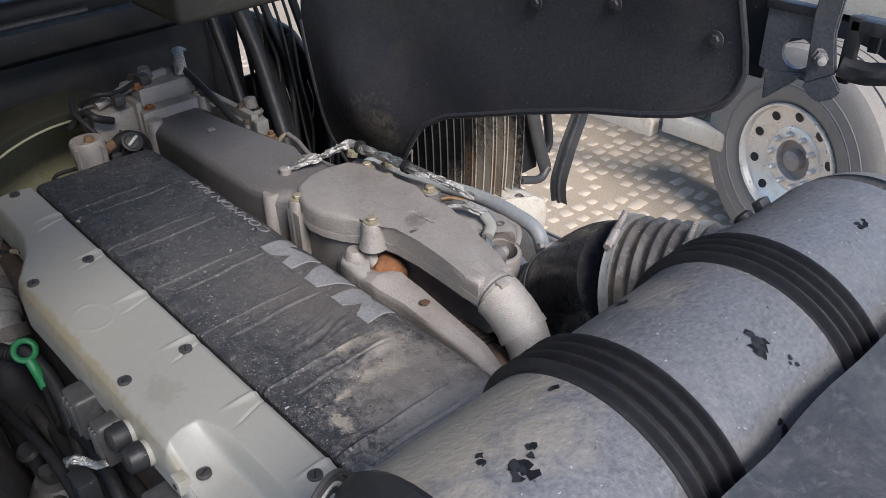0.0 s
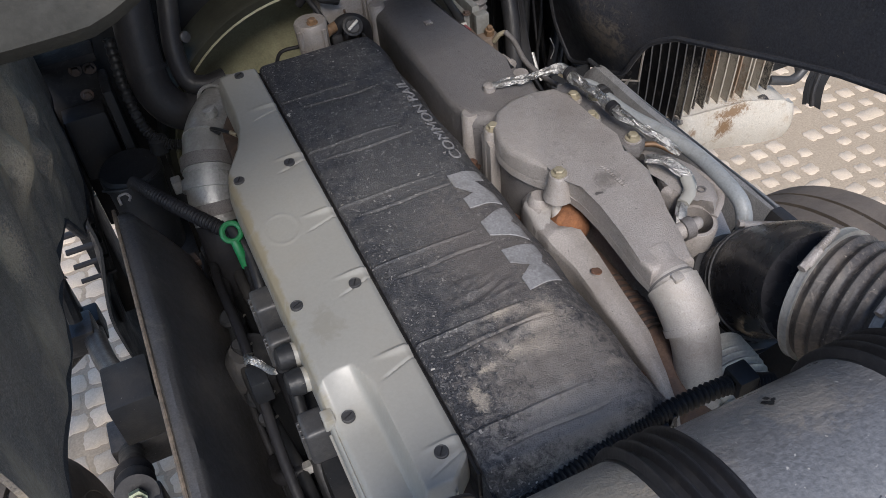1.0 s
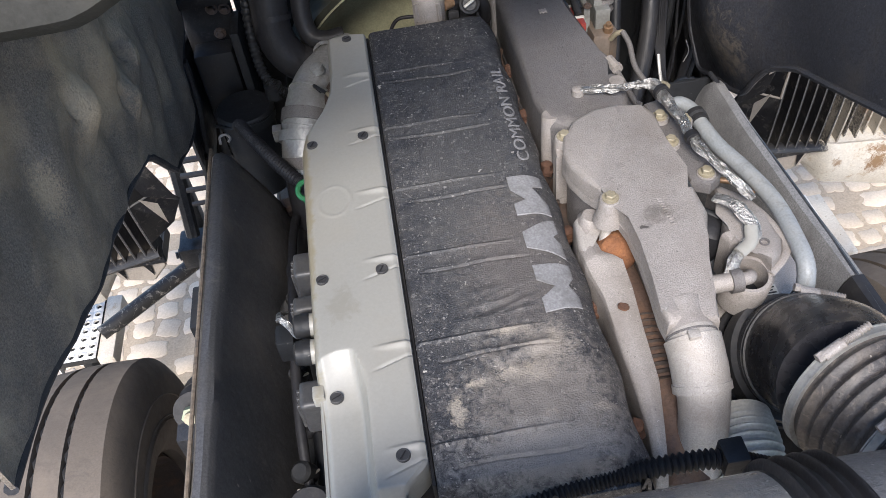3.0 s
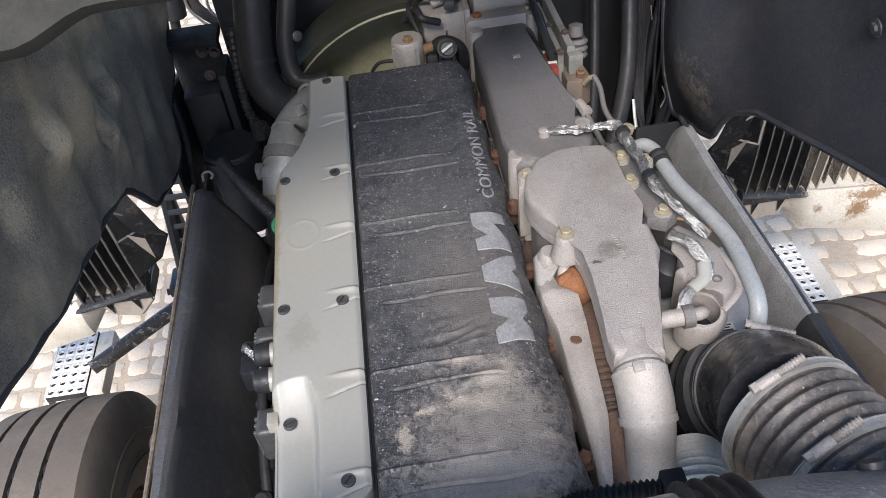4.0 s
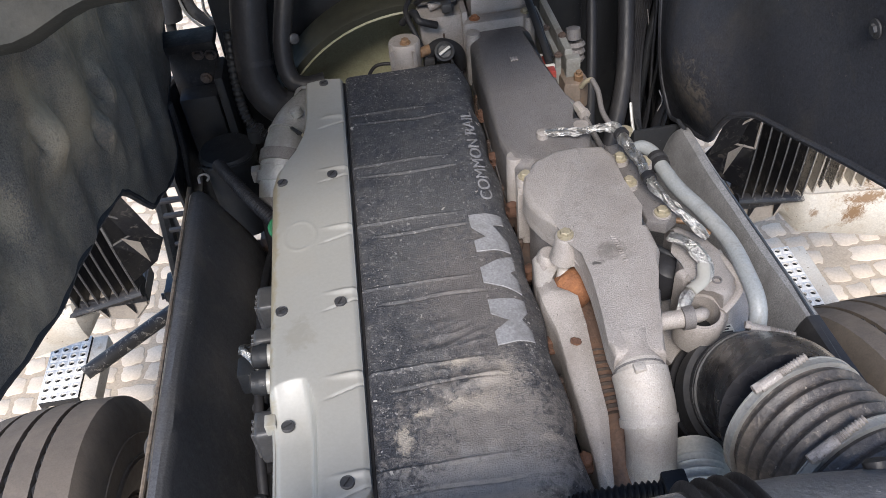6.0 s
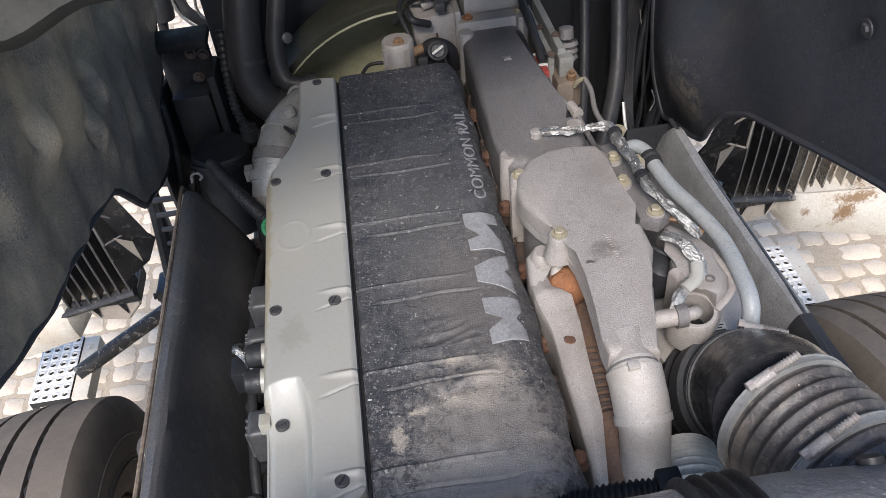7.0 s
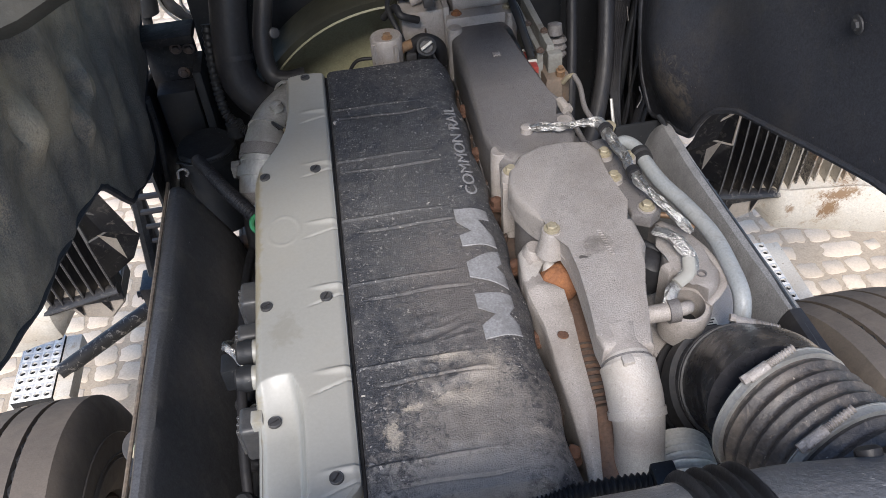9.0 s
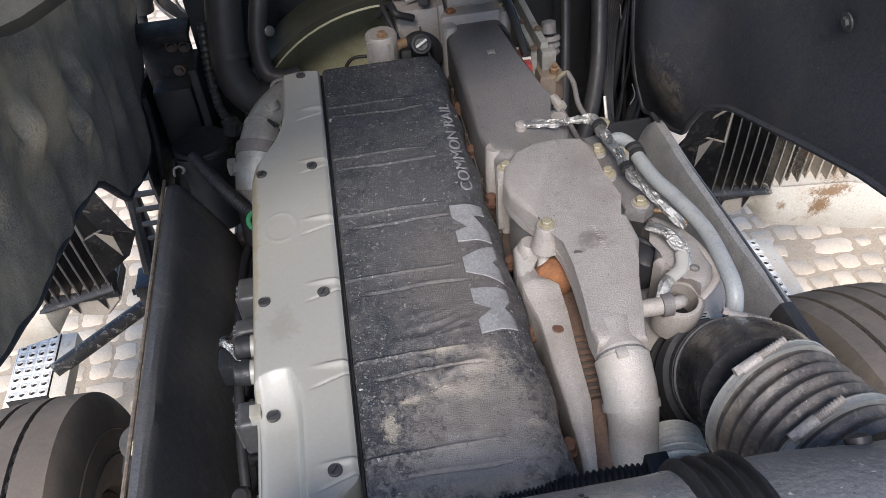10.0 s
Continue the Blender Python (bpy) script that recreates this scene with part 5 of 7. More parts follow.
hoses = thing("radiator_hose", "thick black rubber radiator hose", "hose", group="radiator hoses", at=(-0.2, 1.1, 1.33))
part("hose", sweep([(-0.155, 1.24, 1.72), (-0.185, 1.16, 1.60), (-0.205, 1.11, 1.48), (-0.205, 1.085, 1.40), (-0.170, 1.07, 1.345), (-0.115, 1.08, 1.335), (-0.07, 1.12, 1.33)], 0.040, 24, 8), M_RUBBER, hoses)
hoses2 = thing("radiator_hose", "thinner black rubber radiator hose beside the thick one", "hose", group="radiator hoses", at=(-0.13, 1.1, 1.37))
part("hose", sweep([(-0.075, 1.26, 1.70), (-0.115, 1.17, 1.56), (-0.140, 1.12, 1.46), (-0.135, 1.09, 1.400), (-0.105, 1.075, 1.385), (-0.06, 1.08, 1.385)], 0.021, 20, 8), M_RUBBER, hoses2)
part("band", sweep([(-0.2055, 1.100, 1.448), (-0.2055, 1.095, 1.438)], 0.0418, 24, 1), M_RUBBER, hoses, "black clamp band")
part("stub", lathe([(0, 0.012), (0.018, 0.012), (0.02, 0.009), (0.02, 0)], (-0.118, 1.13, 1.475), (0.5, -0.8, 0.3), 14), M_DIRTPL, hoses2, "dull grey cap")
small_h = thing("small_conduit", "thin black corrugated conduit", "cable", at=(-0.26, 1.1, 1.30))
part("conduit", sweep([(-0.255, 1.16, 1.50), (-0.262, 1.12, 1.40), (-0.252, 1.07, 1.33), (-0.222, 1.04, 1.30), (-0.19, 1.03, 1.29)], lambda t: 0.011 + 0.0015 * math.cos(t * 2 * math.pi * 30), 12, 40), M_BLACK, small_h)

turbo = thing("charge_pipe", "silver cast charge air pipe with a banded joint", "pipe", at=(-0.15, 0.9, 1.2))
part("pipe", sweep([(-0.055, 1.06, 1.355), (-0.092, 1.01, 1.368), (-0.130, 0.95, 1.368), (-0.155, 0.885, 1.345), (-0.172, 0.825, 1.30), (-0.177, 0.79, 1.255)], lambda t: 0.043 + 0.005 * ease(0.3, 0.6, t), 28, 9), M_ALU, turbo)
for p, q, r, m_ in (((-0.156, 0.882, 1.344), (-0.162, 0.862, 1.330), 0.053, M_CAST_D), ((-0.166, 0.848, 1.318), (-0.171, 0.832, 1.304), 0.0545, M_ALU), ((-0.174, 0.815, 1.288), (-0.176, 0.80, 1.268), 0.056, M_CAST_D)):
    part("band", sweep([p, q], r, 30, 1), m_, turbo)
part("lug", rbox(-0.238, -0.218, 0.875, 0.90, 1.285, 1.315, 0.004), M_ALU, turbo)
for c, d in (((-0.092, 1.01, 1.368), (-0.045, -0.055, 0.004)), ((-0.142, 0.915, 1.358), (-0.03, -0.065, -0.02)), ((-0.163, 0.856, 1.324), (-0.02, -0.05, -0.04))):
    part("lip", lathe([(-0.003, 0.045), (-0.002, 0.0515), (0.002, 0.0515), (0.003, 0.045)], c, d, 30), M_ALU, turbo)
# Lower run of the pipe, drawn dark below the banded joint.
part("lower_hose", sweep([(-0.1765, 0.793, 1.26), (-0.179, 0.77, 1.20), (-0.179, 0.76, 1.08), (-0.17, 0.76, 0.98)], 0.047, 24, 6), M_RUBBER, turbo, "dark lower run of the pipe")
part("boss", lathe([(0, 0.014), (0.016, 0.013), (0.018, 0.009), (0.018, 0)], (-0.118, 0.93, 1.405), (-0.2, 0, 1), 14), M_ALU, turbo)
wire_y = thing("sensor_wire", "thin black and yellow sensor wire", "cable", at=(-0.12, 0.85, 1.40))
part("wire", sweep([(-0.092, 0.80, 1.43), (-0.108, 0.83, 1.425), (-0.125, 0.865, 1.415), (-0.130, 0.89, 1.40), (-0.118, 0.88, 1.39)], 0.0035, 8, 6), M_BLACK, wire_y)
part("tip", sweep([(-0.094, 0.800, 1.431), (-0.102, 0.818, 1.429)], 0.004, 8, 1), M_ZINC, wire_y, "yellow sleeve")

cup = thing("filter_cup", "light grey cast cup with a brass screw", "engine fitting", at=(0.126, 0.985, 1.38))
part("cup", lathe([(0, 0.030), (0.10, 0.033), (0.122, 0.034), (0.127, 0.031), (0.127, 0.0)], (0.126, 0.985, 1.38), (0, 0.05, 1), 26), M_CAST, cup)
for k in range(4):
    a = k * math.pi / 2 + 0.5
    part("rib", rbox(-0.003, 0.003, 0.030, 0.037, 0.0, 0.118, 0.001, 1, None, Matrix.Translation((0.126, 0.985, 1.38)) @ Matrix.Rotation(a, 4, 'Z')), M_CAST, cup)
hexbolt(cup, (0.128, 0.978, 1.507), (0, 0, 1), 0.009, 0.009, M_BRASS, 1.3)
part("spout", sweep([(0.155, 0.985, 1.475), (0.175, 0.995, 1.475), (0.19, 1.00, 1.475)], 0.011, 14, 4), M_BRASS, cup)
part("base", prism([(0.03, 0.955), (0.05, 1.01), (0.16, 1.03), (0.18, 0.96)], 1.34, 1.40, 0.006, 2), M_CAST_D, cup)
fit_h = thing("breather_hose", "black bent breather hose", "hose", at=(0.21, 1.02, 1.43))
part("hose", sweep([(0.175, 1.005, 1.42), (0.18, 1.0, 1.465), (0.205, 0.99, 1.485), (0.235, 0.99, 1.465), (0.24, 1.0, 1.42)], 0.014, 16, 7), M_RUBBER, fit_h)
part("hose", sweep([(0.13, 1.08, 1.50), (0.155, 1.05, 1.535), (0.165, 1.02, 1.53), (0.20, 1.03, 1.51)], 0.008, 12, 7), M_RUBBER, fit_h)
end_box = thing("thermostat_housing", "brownish grey cast thermostat housing", "engine housing", at=(0.22, 1.08, 1.38))
part("body", rbox(0.165, 0.262, 1.045, 1.125, 1.36, 1.520, 0.008), M_CAST, end_box)
part("flange", rbox(0.255, 0.268, 1.03, 1.13, 1.36, 1.530, 0.004), M_CAST, end_box)
part("cap_plate", prism([(0.28, 1.06), (0.27, 1.14), (0.41, 1.15), (0.405, 1.06)], 1.47, 1.545, 0.01, 2), M_CAST, end_box)
for x, y in ((0.285, 1.075), (0.30, 1.13), (0.39, 1.08)):
    hexbolt(end_box, (x, y, 1.545), (0, 0, 1), 0.009, 0.010, M_RUST if x < 0.29 else M_IRON)
for k in range(3):
    part("rib", rbox(0.213, 0.217, 1.040, 1.046, 1.43 + 0.02 * k, 1.440 + 0.02 * k, 0.001), M_IRON, end_box)
part("pipe", sweep([(0.19, 1.075, 1.53), (0.26, 1.085, 1.545), (0.36, 1.10, 1.553)], 0.010, 12, 4), M_CAST, end_box)
clut = thing("sensor_leads", "black sensor leads with plugs over the thermostat housing", "cable", at=(0.24, 1.06, 1.5))
for pts, r in (([(0.165, 1.09, 1.535), (0.185, 1.06, 1.56), (0.22, 1.05, 1.558), (0.25, 1.07, 1.55), (0.29, 1.08, 1.558)], 0.006),
               ([(0.16, 1.12, 1.54), (0.14, 1.06, 1.535), (0.155, 1.01, 1.50), (0.17, 0.99, 1.46)], 0.0055),
               ([(0.105, 1.02, 1.44), (0.06, 1.02, 1.44), (0.04, 0.985, 1.43), (0.055, 0.965, 1.42)], 0.004),
               ([(0.40, 1.05, 1.53), (0.412, 1.0, 1.51), (0.414, 0.95, 1.49), (0.418, 0.90, 1.472)], 0.005)):
    part("lead", sweep(pts, r, 10, 7), M_RUBBER, clut)
for x, y, z in ((0.225, 1.04, 1.545), (0.30, 1.075, 1.56), (0.175, 0.995, 1.45)):
    part("plug", rbox(x - 0.011, x + 0.011, y - 0.014, y + 0.014, z - 0.010, z + 0.010, 0.004), M_DIRTPL, clut)
part("cast_knob", lathe([(0, 0.016), (0.012, 0.018), (0.020, 0.014), (0.030, 0.012), (0.032, 0)], (0.315, 1.10, 1.545), (0, -0.1, 1), 16), M_CAST_D, clut)
part("plug_face", lathe([(0, 0.021), (0.006, 0.021), (0.008, 0.017), (0.004, 0.013), (0.004, 0)], (0.207, 0.972, 1.478), (0, -0.75, 0.65), 22), M_DIRTPL, clut, "round black cap")
part("plug_bar", rbox(-0.014, 0.014, -0.003, 0.003, 0.0, 0.008, 0.001, 1, None, Matrix.Translation((0.207, 0.969, 1.481)) @ Matrix.Rotation(radians(48), 4, 'X') @ Matrix.Rotation(radians(30), 4, 'Z')), M_CONN, clut, "pale cap bar")
loop = thing("foil_strap", "pale foil strap on the far end of the manifold", "strap", at=(0.34, 1.1, 1.54))
part("strap", sweep([(0.385, 1.07, 1.545), (0.395, 1.09, 1.575), (0.41, 1.12, 1.585), (0.43, 1.15, 1.57)], 0.012, 12, 5, wob=0.4, squash=0.5), M_FOIL, loop)

pump = thing("fuel_module", "brown-grey fuel module with red connectors", "engine module", at=(0.45, 0.95, 1.35))
M_GREEN_G = mat("dull_green_grey_casting", (0.21, 0.21, 0.195), 0.6, metal=0.2, stain=(0.10, 0.085, 0.065), stain_scale=22, stain_amt=0.7, fine=(0.20, 0.19, 0.17), fine_amt=0.4, fine_scale=80, bump=0.4)
for x, w, z1 in ((0.428, 0.012, 1.470), (0.447, 0.016, 1.482)):
    part("column", prism([(x, 0.905), (x - 0.004, 1.13), (x + w - 0.004, 1.13), (x + w, 0.905)], 1.34, z1, 0.004, 2), M_GREEN_G, pump)
part("base", prism([(0.437, 0.862), (0.435, 0.93), (0.484, 0.936), (0.490, 0.876), (0.468, 0.855)], 1.36, 1.428, 0.008, 2), mat("brown_stained_casting", (0.13, 0.105, 0.085), 0.65, metal=0.2, stain=(0.22, 0.13, 0.07), stain_scale=30, stain_amt=0.6, bump=0.4), pump, "brown stained base")
for x, y in ((0.434, 0.905), (0.434, 1.02), (0.455, 0.96)):
    hexbolt(pump, (x, y, 1.470 if x < 0.44 else 1.482), (0, 0, 1), 0.006, 0.006, M_IRON)
part("tab", rbox(0.446, 0.476, 0.885, 0.905, 1.425, 1.470, 0.003), M_GREEN_G, pump)
part("copper_nut", lathe([(0, 0.010), (0.014, 0.010), (0.015, 0.006), (0.022, 0.006), (0.022, 0)], (0.468, 0.872, 1.428), (0, -0.2, 1), 6), M_BRASS, pump, "copper union nut")
for k in range(3):
    part("bellows_ring", lathe([(0, 0.020), (0.006, 0.024), (0.014, 0.020)], (0.478, 0.950, 1.425 + 0.016 * k), (0, 0.2, 1), 20), M_CAST_D, pump)
part("cap", lathe([(0, 0.016), (0.022, 0.015), (0.024, 0.010), (0.024, 0)], (0.478, 0.957, 1.474), (0, 0.2, 1), 16), M_CAST_D, pump)
for y in (0.905, 0.862):
    part("connector", rbox(0.400, 0.418, y - 0.012, y + 0.012, 1.44, 1.468, 0.003), mat("red_plastic", (0.24, 0.04, 0.03), 0.4, bump=0.0), pump, "red plastic connector")
    part("connector_clip", rbox(0.398, 0.42, y + 0.012, y + 0.018, 1.438, 1.470, 0.002), M_CONN, pump)
part("elbow", sweep([(0.470, 0.855, 1.42), (0.478, 0.845, 1.438), (0.488, 0.838, 1.445)], 0.005, 14, 5), M_ZINC, pump)
part("hose", sweep([(0.395, 1.10, 1.56), (0.398, 1.02, 1.535), (0.406, 0.95, 1.50), (0.410, 0.88, 1.47)], 0.008, 12, 7), M_BLACK, pump)

lines = thing("fuel_lines", "two thin grey steel fuel lines", "pipe", at=(0.45, 0.7, 1.38))
part("line", sweep([(0.412, 0.85, 1.45), (0.412, 0.825, 1.448), (0.420, 0.79, 1.446), (0.440, 0.745, 1.440), (0.452, 0.68, 1.425), (0.458, 0.62, 1.42)], 0.0055, 10, 7), M_CAST_D, lines)
part("line", sweep([(0.485, 0.83, 1.45), (0.490, 0.80, 1.44), (0.486, 0.745, 1.425), (0.496, 0.68, 1.42), (0.490, 0.62, 1.44)], 0.0055, 10, 7), M_CAST_D, lines)
part("fitting", lathe([(0, 0.010), (0.022, 0.010), (0.024, 0.012), (0.034, 0.012), (0.036, 0)], (0.436, 0.758, 1.444), (0.25, -0.95, -0.1), 8), M_CAST, lines)
part("fitting", lathe([(0, 0.012), (0.018, 0.012), (0.02, 0)], (0.418, 0.757, 1.435), (-0.2, -0.3, 1), 8), mat("green_grey_fitting", (0.20, 0.28, 0.26), 0.5), lines, "pale green fitting")
part("banjo", lathe([(0, 0.011), (0.012, 0.011), (0.014, 0.006), (0.014, 0)], (0.484, 0.600, 1.478), (0.3, 0, 1), 8), M_ZINC, lines)
part("bracket", prism([(0.405, 0.70), (0.43, 0.71), (0.475, 0.66), (0.45, 0.63), (0.42, 0.64)], 1.36, 1.41, 0.004, 2), M_CAST_D, lines)

big_h = thing("heater_hose", "black looped heater hose in the shade", "hose", group="heater hoses", at=(0.6, 1.1, 1.1))
part("hose", sweep([(0.665, 1.32, 1.62), (0.672, 1.25, 1.50), (0.662, 1.18, 1.38), (0.640, 1.10, 1.27), (0.600, 1.02, 1.19), (0.56, 0.96, 1.14)], 0.020, 18, 8), M_RUBBER, big_h)
big_h2 = thing("heater_hose", "thin black heater hose beside the looped one", "hose", group="heater hoses", at=(0.57, 1.1, 1.1))
part("hose", sweep([(0.600, 1.33, 1.62), (0.590, 1.24, 1.46), (0.572, 1.15, 1.32), (0.545, 1.05, 1.22), (0.53, 1.0, 1.18)], 0.013, 14, 8), M_RUBBER, big_h2)
looms = thing("cable_loom", "glossy black cable loom with a pale glint strip", "cable", at=(0.72, 1.1, 1.1))
rng = random.Random(11)
for k in range(7):
    o = 0.012 * k
    part("cable", sweep([(0.72 + o, 1.38, 1.50 - o), (0.71 + o * 0.6, 1.27, 1.39), (0.675 + o * 0.4, 1.17, 1.28 + 0.5 * o), (0.655 + o * 0.2, 1.06, 1.20), (0.66, 0.95, 1.14 - o)], 0.0045, 8, 8), M_RUBBER, looms)
# Short pale strip stands for a glint among the hoses.
part("blade", sweep([(0.603, 0.93, 1.31), (0.600, 0.905, 1.285), (0.598, 0.88, 1.265)], 0.0035, 10, 6, squash=0.4), M_ALU, looms, "pale metal strip for a glint")

# black panels added to keep the gaps beside the front of the rails dark
def inner_wing(x, y0, y1, top, side, label):
    th = thing("inner_wing", label, "inner wing", group="inner wings", at=(x, (y0 + y1) / 2, 0.5))

    def skin(u, v):
        y = y0 + (y1 - y0) * v
        z = 0.50 + (top(y) - 0.50) * u
        return (x + side * (0.03 * math.sin(u * 5) + 0.02 * noise.noise(Vector((y * 7, z * 7, 2)))), y, z)
    part("panel", sheet(skin, 24, 20, 0.006), M_BLACK, th)
    part("edge", sweep([skin(1.0, k / 8) for k in range(9)], 0.008, 8, 3), M_FRAME, th)
    for k in range(3):
        v = 0.2 + 0.3 * k
        part("rib", sweep([Vector(skin(u / 8, v)) + Vector((-side * 0.008, 0, 0)) for u in range(3, 9)], 0.010, 8, 3), M_FRAME, th)
    return th


inner_wing(0.80, 0.99, 1.44, lambda y: 1.34 + 0.18 * ease(1.0, 1.25, y), 1, "black panel added beside the radiator to keep the gap dark")
# Another added black panel, shutting the bright gap next to the radiator.
part("front_panel", rbox(0.69, 0.84, 1.445, 1.455, 0.45, 1.34, 0.003), M_BLACK, rad)
inner_wing(-0.45, 0.95, 1.50, lambda y: 1.42 - 0.2 * (y - 0.95), -1, "black panel added beside the spring mount to keep the gap dark")
strays = thing("wiring_bundle", "loose black cables with pale glint strips hanging in the bay", "cable", at=(0.72, 1.1, 1.2))
rng = random.Random(21)
for k in range(9):
    y = 1.0 + 0.045 * k
    part("cable", sweep([(0.74 - 0.004 * k, y + 0.16, 1.74), (0.755 - 0.004 * k, y + 0.10, 1.56), (0.74 + rng.uniform(-0.02, 0.02), y + 0.05, 1.43), (0.715 + rng.uniform(-0.02, 0.02), y, 1.30), (0.70, y - 0.02 + rng.uniform(-0.04, 0.04), 1.15), (0.69, y, 0.98)], rng.choice((0.004, 0.006, 0.011)), 10, 7), M_RUBBER if k % 2 else M_BLACK, strays)
# Thin pale strips stand for the highlights on the dark cables.
for x, y, z, L in ((0.735, 1.12, 1.42, 0.10), (0.72, 1.20, 1.38, 0.14), (0.70, 1.02, 1.27, 0.05), (0.74, 1.02, 1.40, 0.07)):
    part("tie", sweep([(x, y, z), (x + 0.006, y - 0.01, z - L / 2), (x - 0.004, y - 0.012, z - L)], 0.0014, 6, 4), M_CAST, strays, "pale strip for a highlight")
part("coil", sweep([(0.70 + 0.045 * math.cos(a * 0.7), 0.93 + 0.06 * math.sin(a * 0.7), 1.14 + 0.004 * a) for a in range(20)], 0.006, 8, 3), M_BLACK, strays)

# front spring mount
well = thing("front_mount", "black front spring mount with rusty bolts", "bracket", at=(-0.35, 1.2, 1.0))
part("plate", rbox(-0.415, -0.300, 1.19, 1.215, 1.02, 1.475, 0.006), M_MATT, well)
part("rib", rbox(-0.305, -0.285, 1.10, 1.20, 1.02, 1.42, 0.006), M_BLACK, well)
part("top", rbox(-0.42, -0.29, 1.14, 1.22, 1.470, 1.490, 0.005), M_MATT, well)
for x, z in ((-0.342, 1.437), (-0.314, 1.433), (-0.340, 1.375)):
    hexbolt(well, (x, 1.190, z), (0, -1, 0), 0.0095, 0.010, M_IRON)
part("gusset", rbox(-0.405, -0.315, 1.13, 1.19, 1.20, 1.36, 0.01), M_BLACK, well)
tank = thing("steering_reservoir", "black round fluid reservoir with a screw lid", "reservoir", at=(-0.31, 1.02, 1.1))
part("body", lathe([(0, 0.055), (0.18, 0.06), (0.20, 0.056)], (-0.31, 1.035, 1.05), (0, 0, 1), 32), M_BLACK, tank)
part("lid", lathe([(0, 0.066), (0.025, 0.066), (0.032, 0.060), (0.032, 0)], (-0.31, 1.035, 1.245), (0, 0, 1), 36), M_BLACK, tank)
part("strap", sweep([(-0.375, 1.00, 1.26), (-0.33, 0.965, 1.272), (-0.27, 0.975, 1.272), (-0.245, 1.03, 1.26)], 0.003, 8, 6), M_BLACK, tank)
part("nipple", lathe([(0, 0.022), (0.03, 0.02), (0.034, 0.012), (0.034, 0)], (-0.236, 1.05, 1.28), (0, 0, 1), 16), M_BLACK, tank)
chose = thing("corrugated_hose", "black corrugated wiring hose", "cable", at=(-0.24, 0.8, 1.33))
part("hose", sweep([(-0.305, 0.905, 1.325), (-0.285, 0.865, 1.328), (-0.245, 0.795, 1.325), (-0.200, 0.725, 1.320), (-0.150, 0.665, 1.305)], lambda t: 0.0130 + 0.0016 * math.cos(t * 2 * math.pi * 44), 18, 90), M_RUBBER, chose)
part("tail", sweep([(-0.165, 0.68, 1.335), (-0.15, 0.62, 1.30), (-0.155, 0.55, 1.25), (-0.17, 0.50, 1.15)], 0.012, 12, 6), M_BLACK, chose)
part("hook", sweep([(-0.336, 0.832, 1.338), (-0.336, 0.846, 1.346), (-0.324, 0.850, 1.347), (-0.316, 0.842, 1.343), (-0.320, 0.834, 1.340)], 0.0026, 8, 6), M_CAST, shield_l, "small bent steel hook")
part("clip", lathe([(0, 0.013), (0.003, 0.012), (0.004, 0.005), (0.014, 0.004), (0.014, 0)], (-0.290, 0.803, 1.208), (1, 0, 0.25), 16), M_STEEL, shield_l, "steel push clip")
part("edge_lip", sweep([(-0.350, -0.30, 1.352), (-0.350, 0.2, 1.354), (-0.350, 0.80, 1.354)], 0.0038, 8, 6), mat("brown_dusty_edge", (0.15, 0.115, 0.08), 0.8, stain=(0.05, 0.045, 0.04), stain_scale=25, stain_amt=0.8, grain=120, grain_amt=0.4, bump=0.5), shield_l, "brown dusty edge")
part("front_wall", rbox(0.56, 0.655, 0.770, 0.778, 0.90, 1.350, 0.003), M_BLACK, shield_r)
part("edge_lip", sweep([(0.668, -0.34, 1.362), (0.676, 0.2, 1.364), (0.650, 0.77, 1.362)], 0.005, 8, 6), M_FRAME, shield_r)

dip = thing("dipstick", "bright green plastic dipstick handle", "dipstick", at=(-0.155, 0.65, 1.2))
bm = bmesh.new()
n1, n2 = 28, 8
uu = Vector((1, 0, 0))
ctr = Vector((-0.166, 0.645, 1.345))
rings = []
for i in range(n1):
    a = 2 * math.pi * i / n1
    e = uu * math.cos(a) + Vector((0, 0.65, 0.76)) * math.sin(a)
    rings.append([bm.verts.new(ctr + e * (0.0165 + 0.0052 * math.cos(2 * math.pi * j / n2)) + Vector((0, -0.76, 0.65)) * 0.0045 * math.sin(2 * math.pi * j / n2)) for j in range(n2)])
for i in range(n1):
    for j in range(n2):
        bm.faces.new((rings[i][j], rings[(i + 1) % n1][j], rings[(i + 1) % n1][(j + 1) % n2], rings[i][(j + 1) % n2]))
part("ring", bm, M_GREEN, dip)
part("stem", sweep([(-0.166, 0.635, 1.333), (-0.164, 0.622, 1.312), (-0.162, 0.612, 1.285)], 0.0085, 12, 4, squash=0.7), M_GREEN, dip)
part("tube", sweep([(-0.162, 0.612, 1.29), (-0.16, 0.63, 1.15), (-0.165, 0.70, 0.95)], 0.007, 10, 4), M_BLACK, dip)

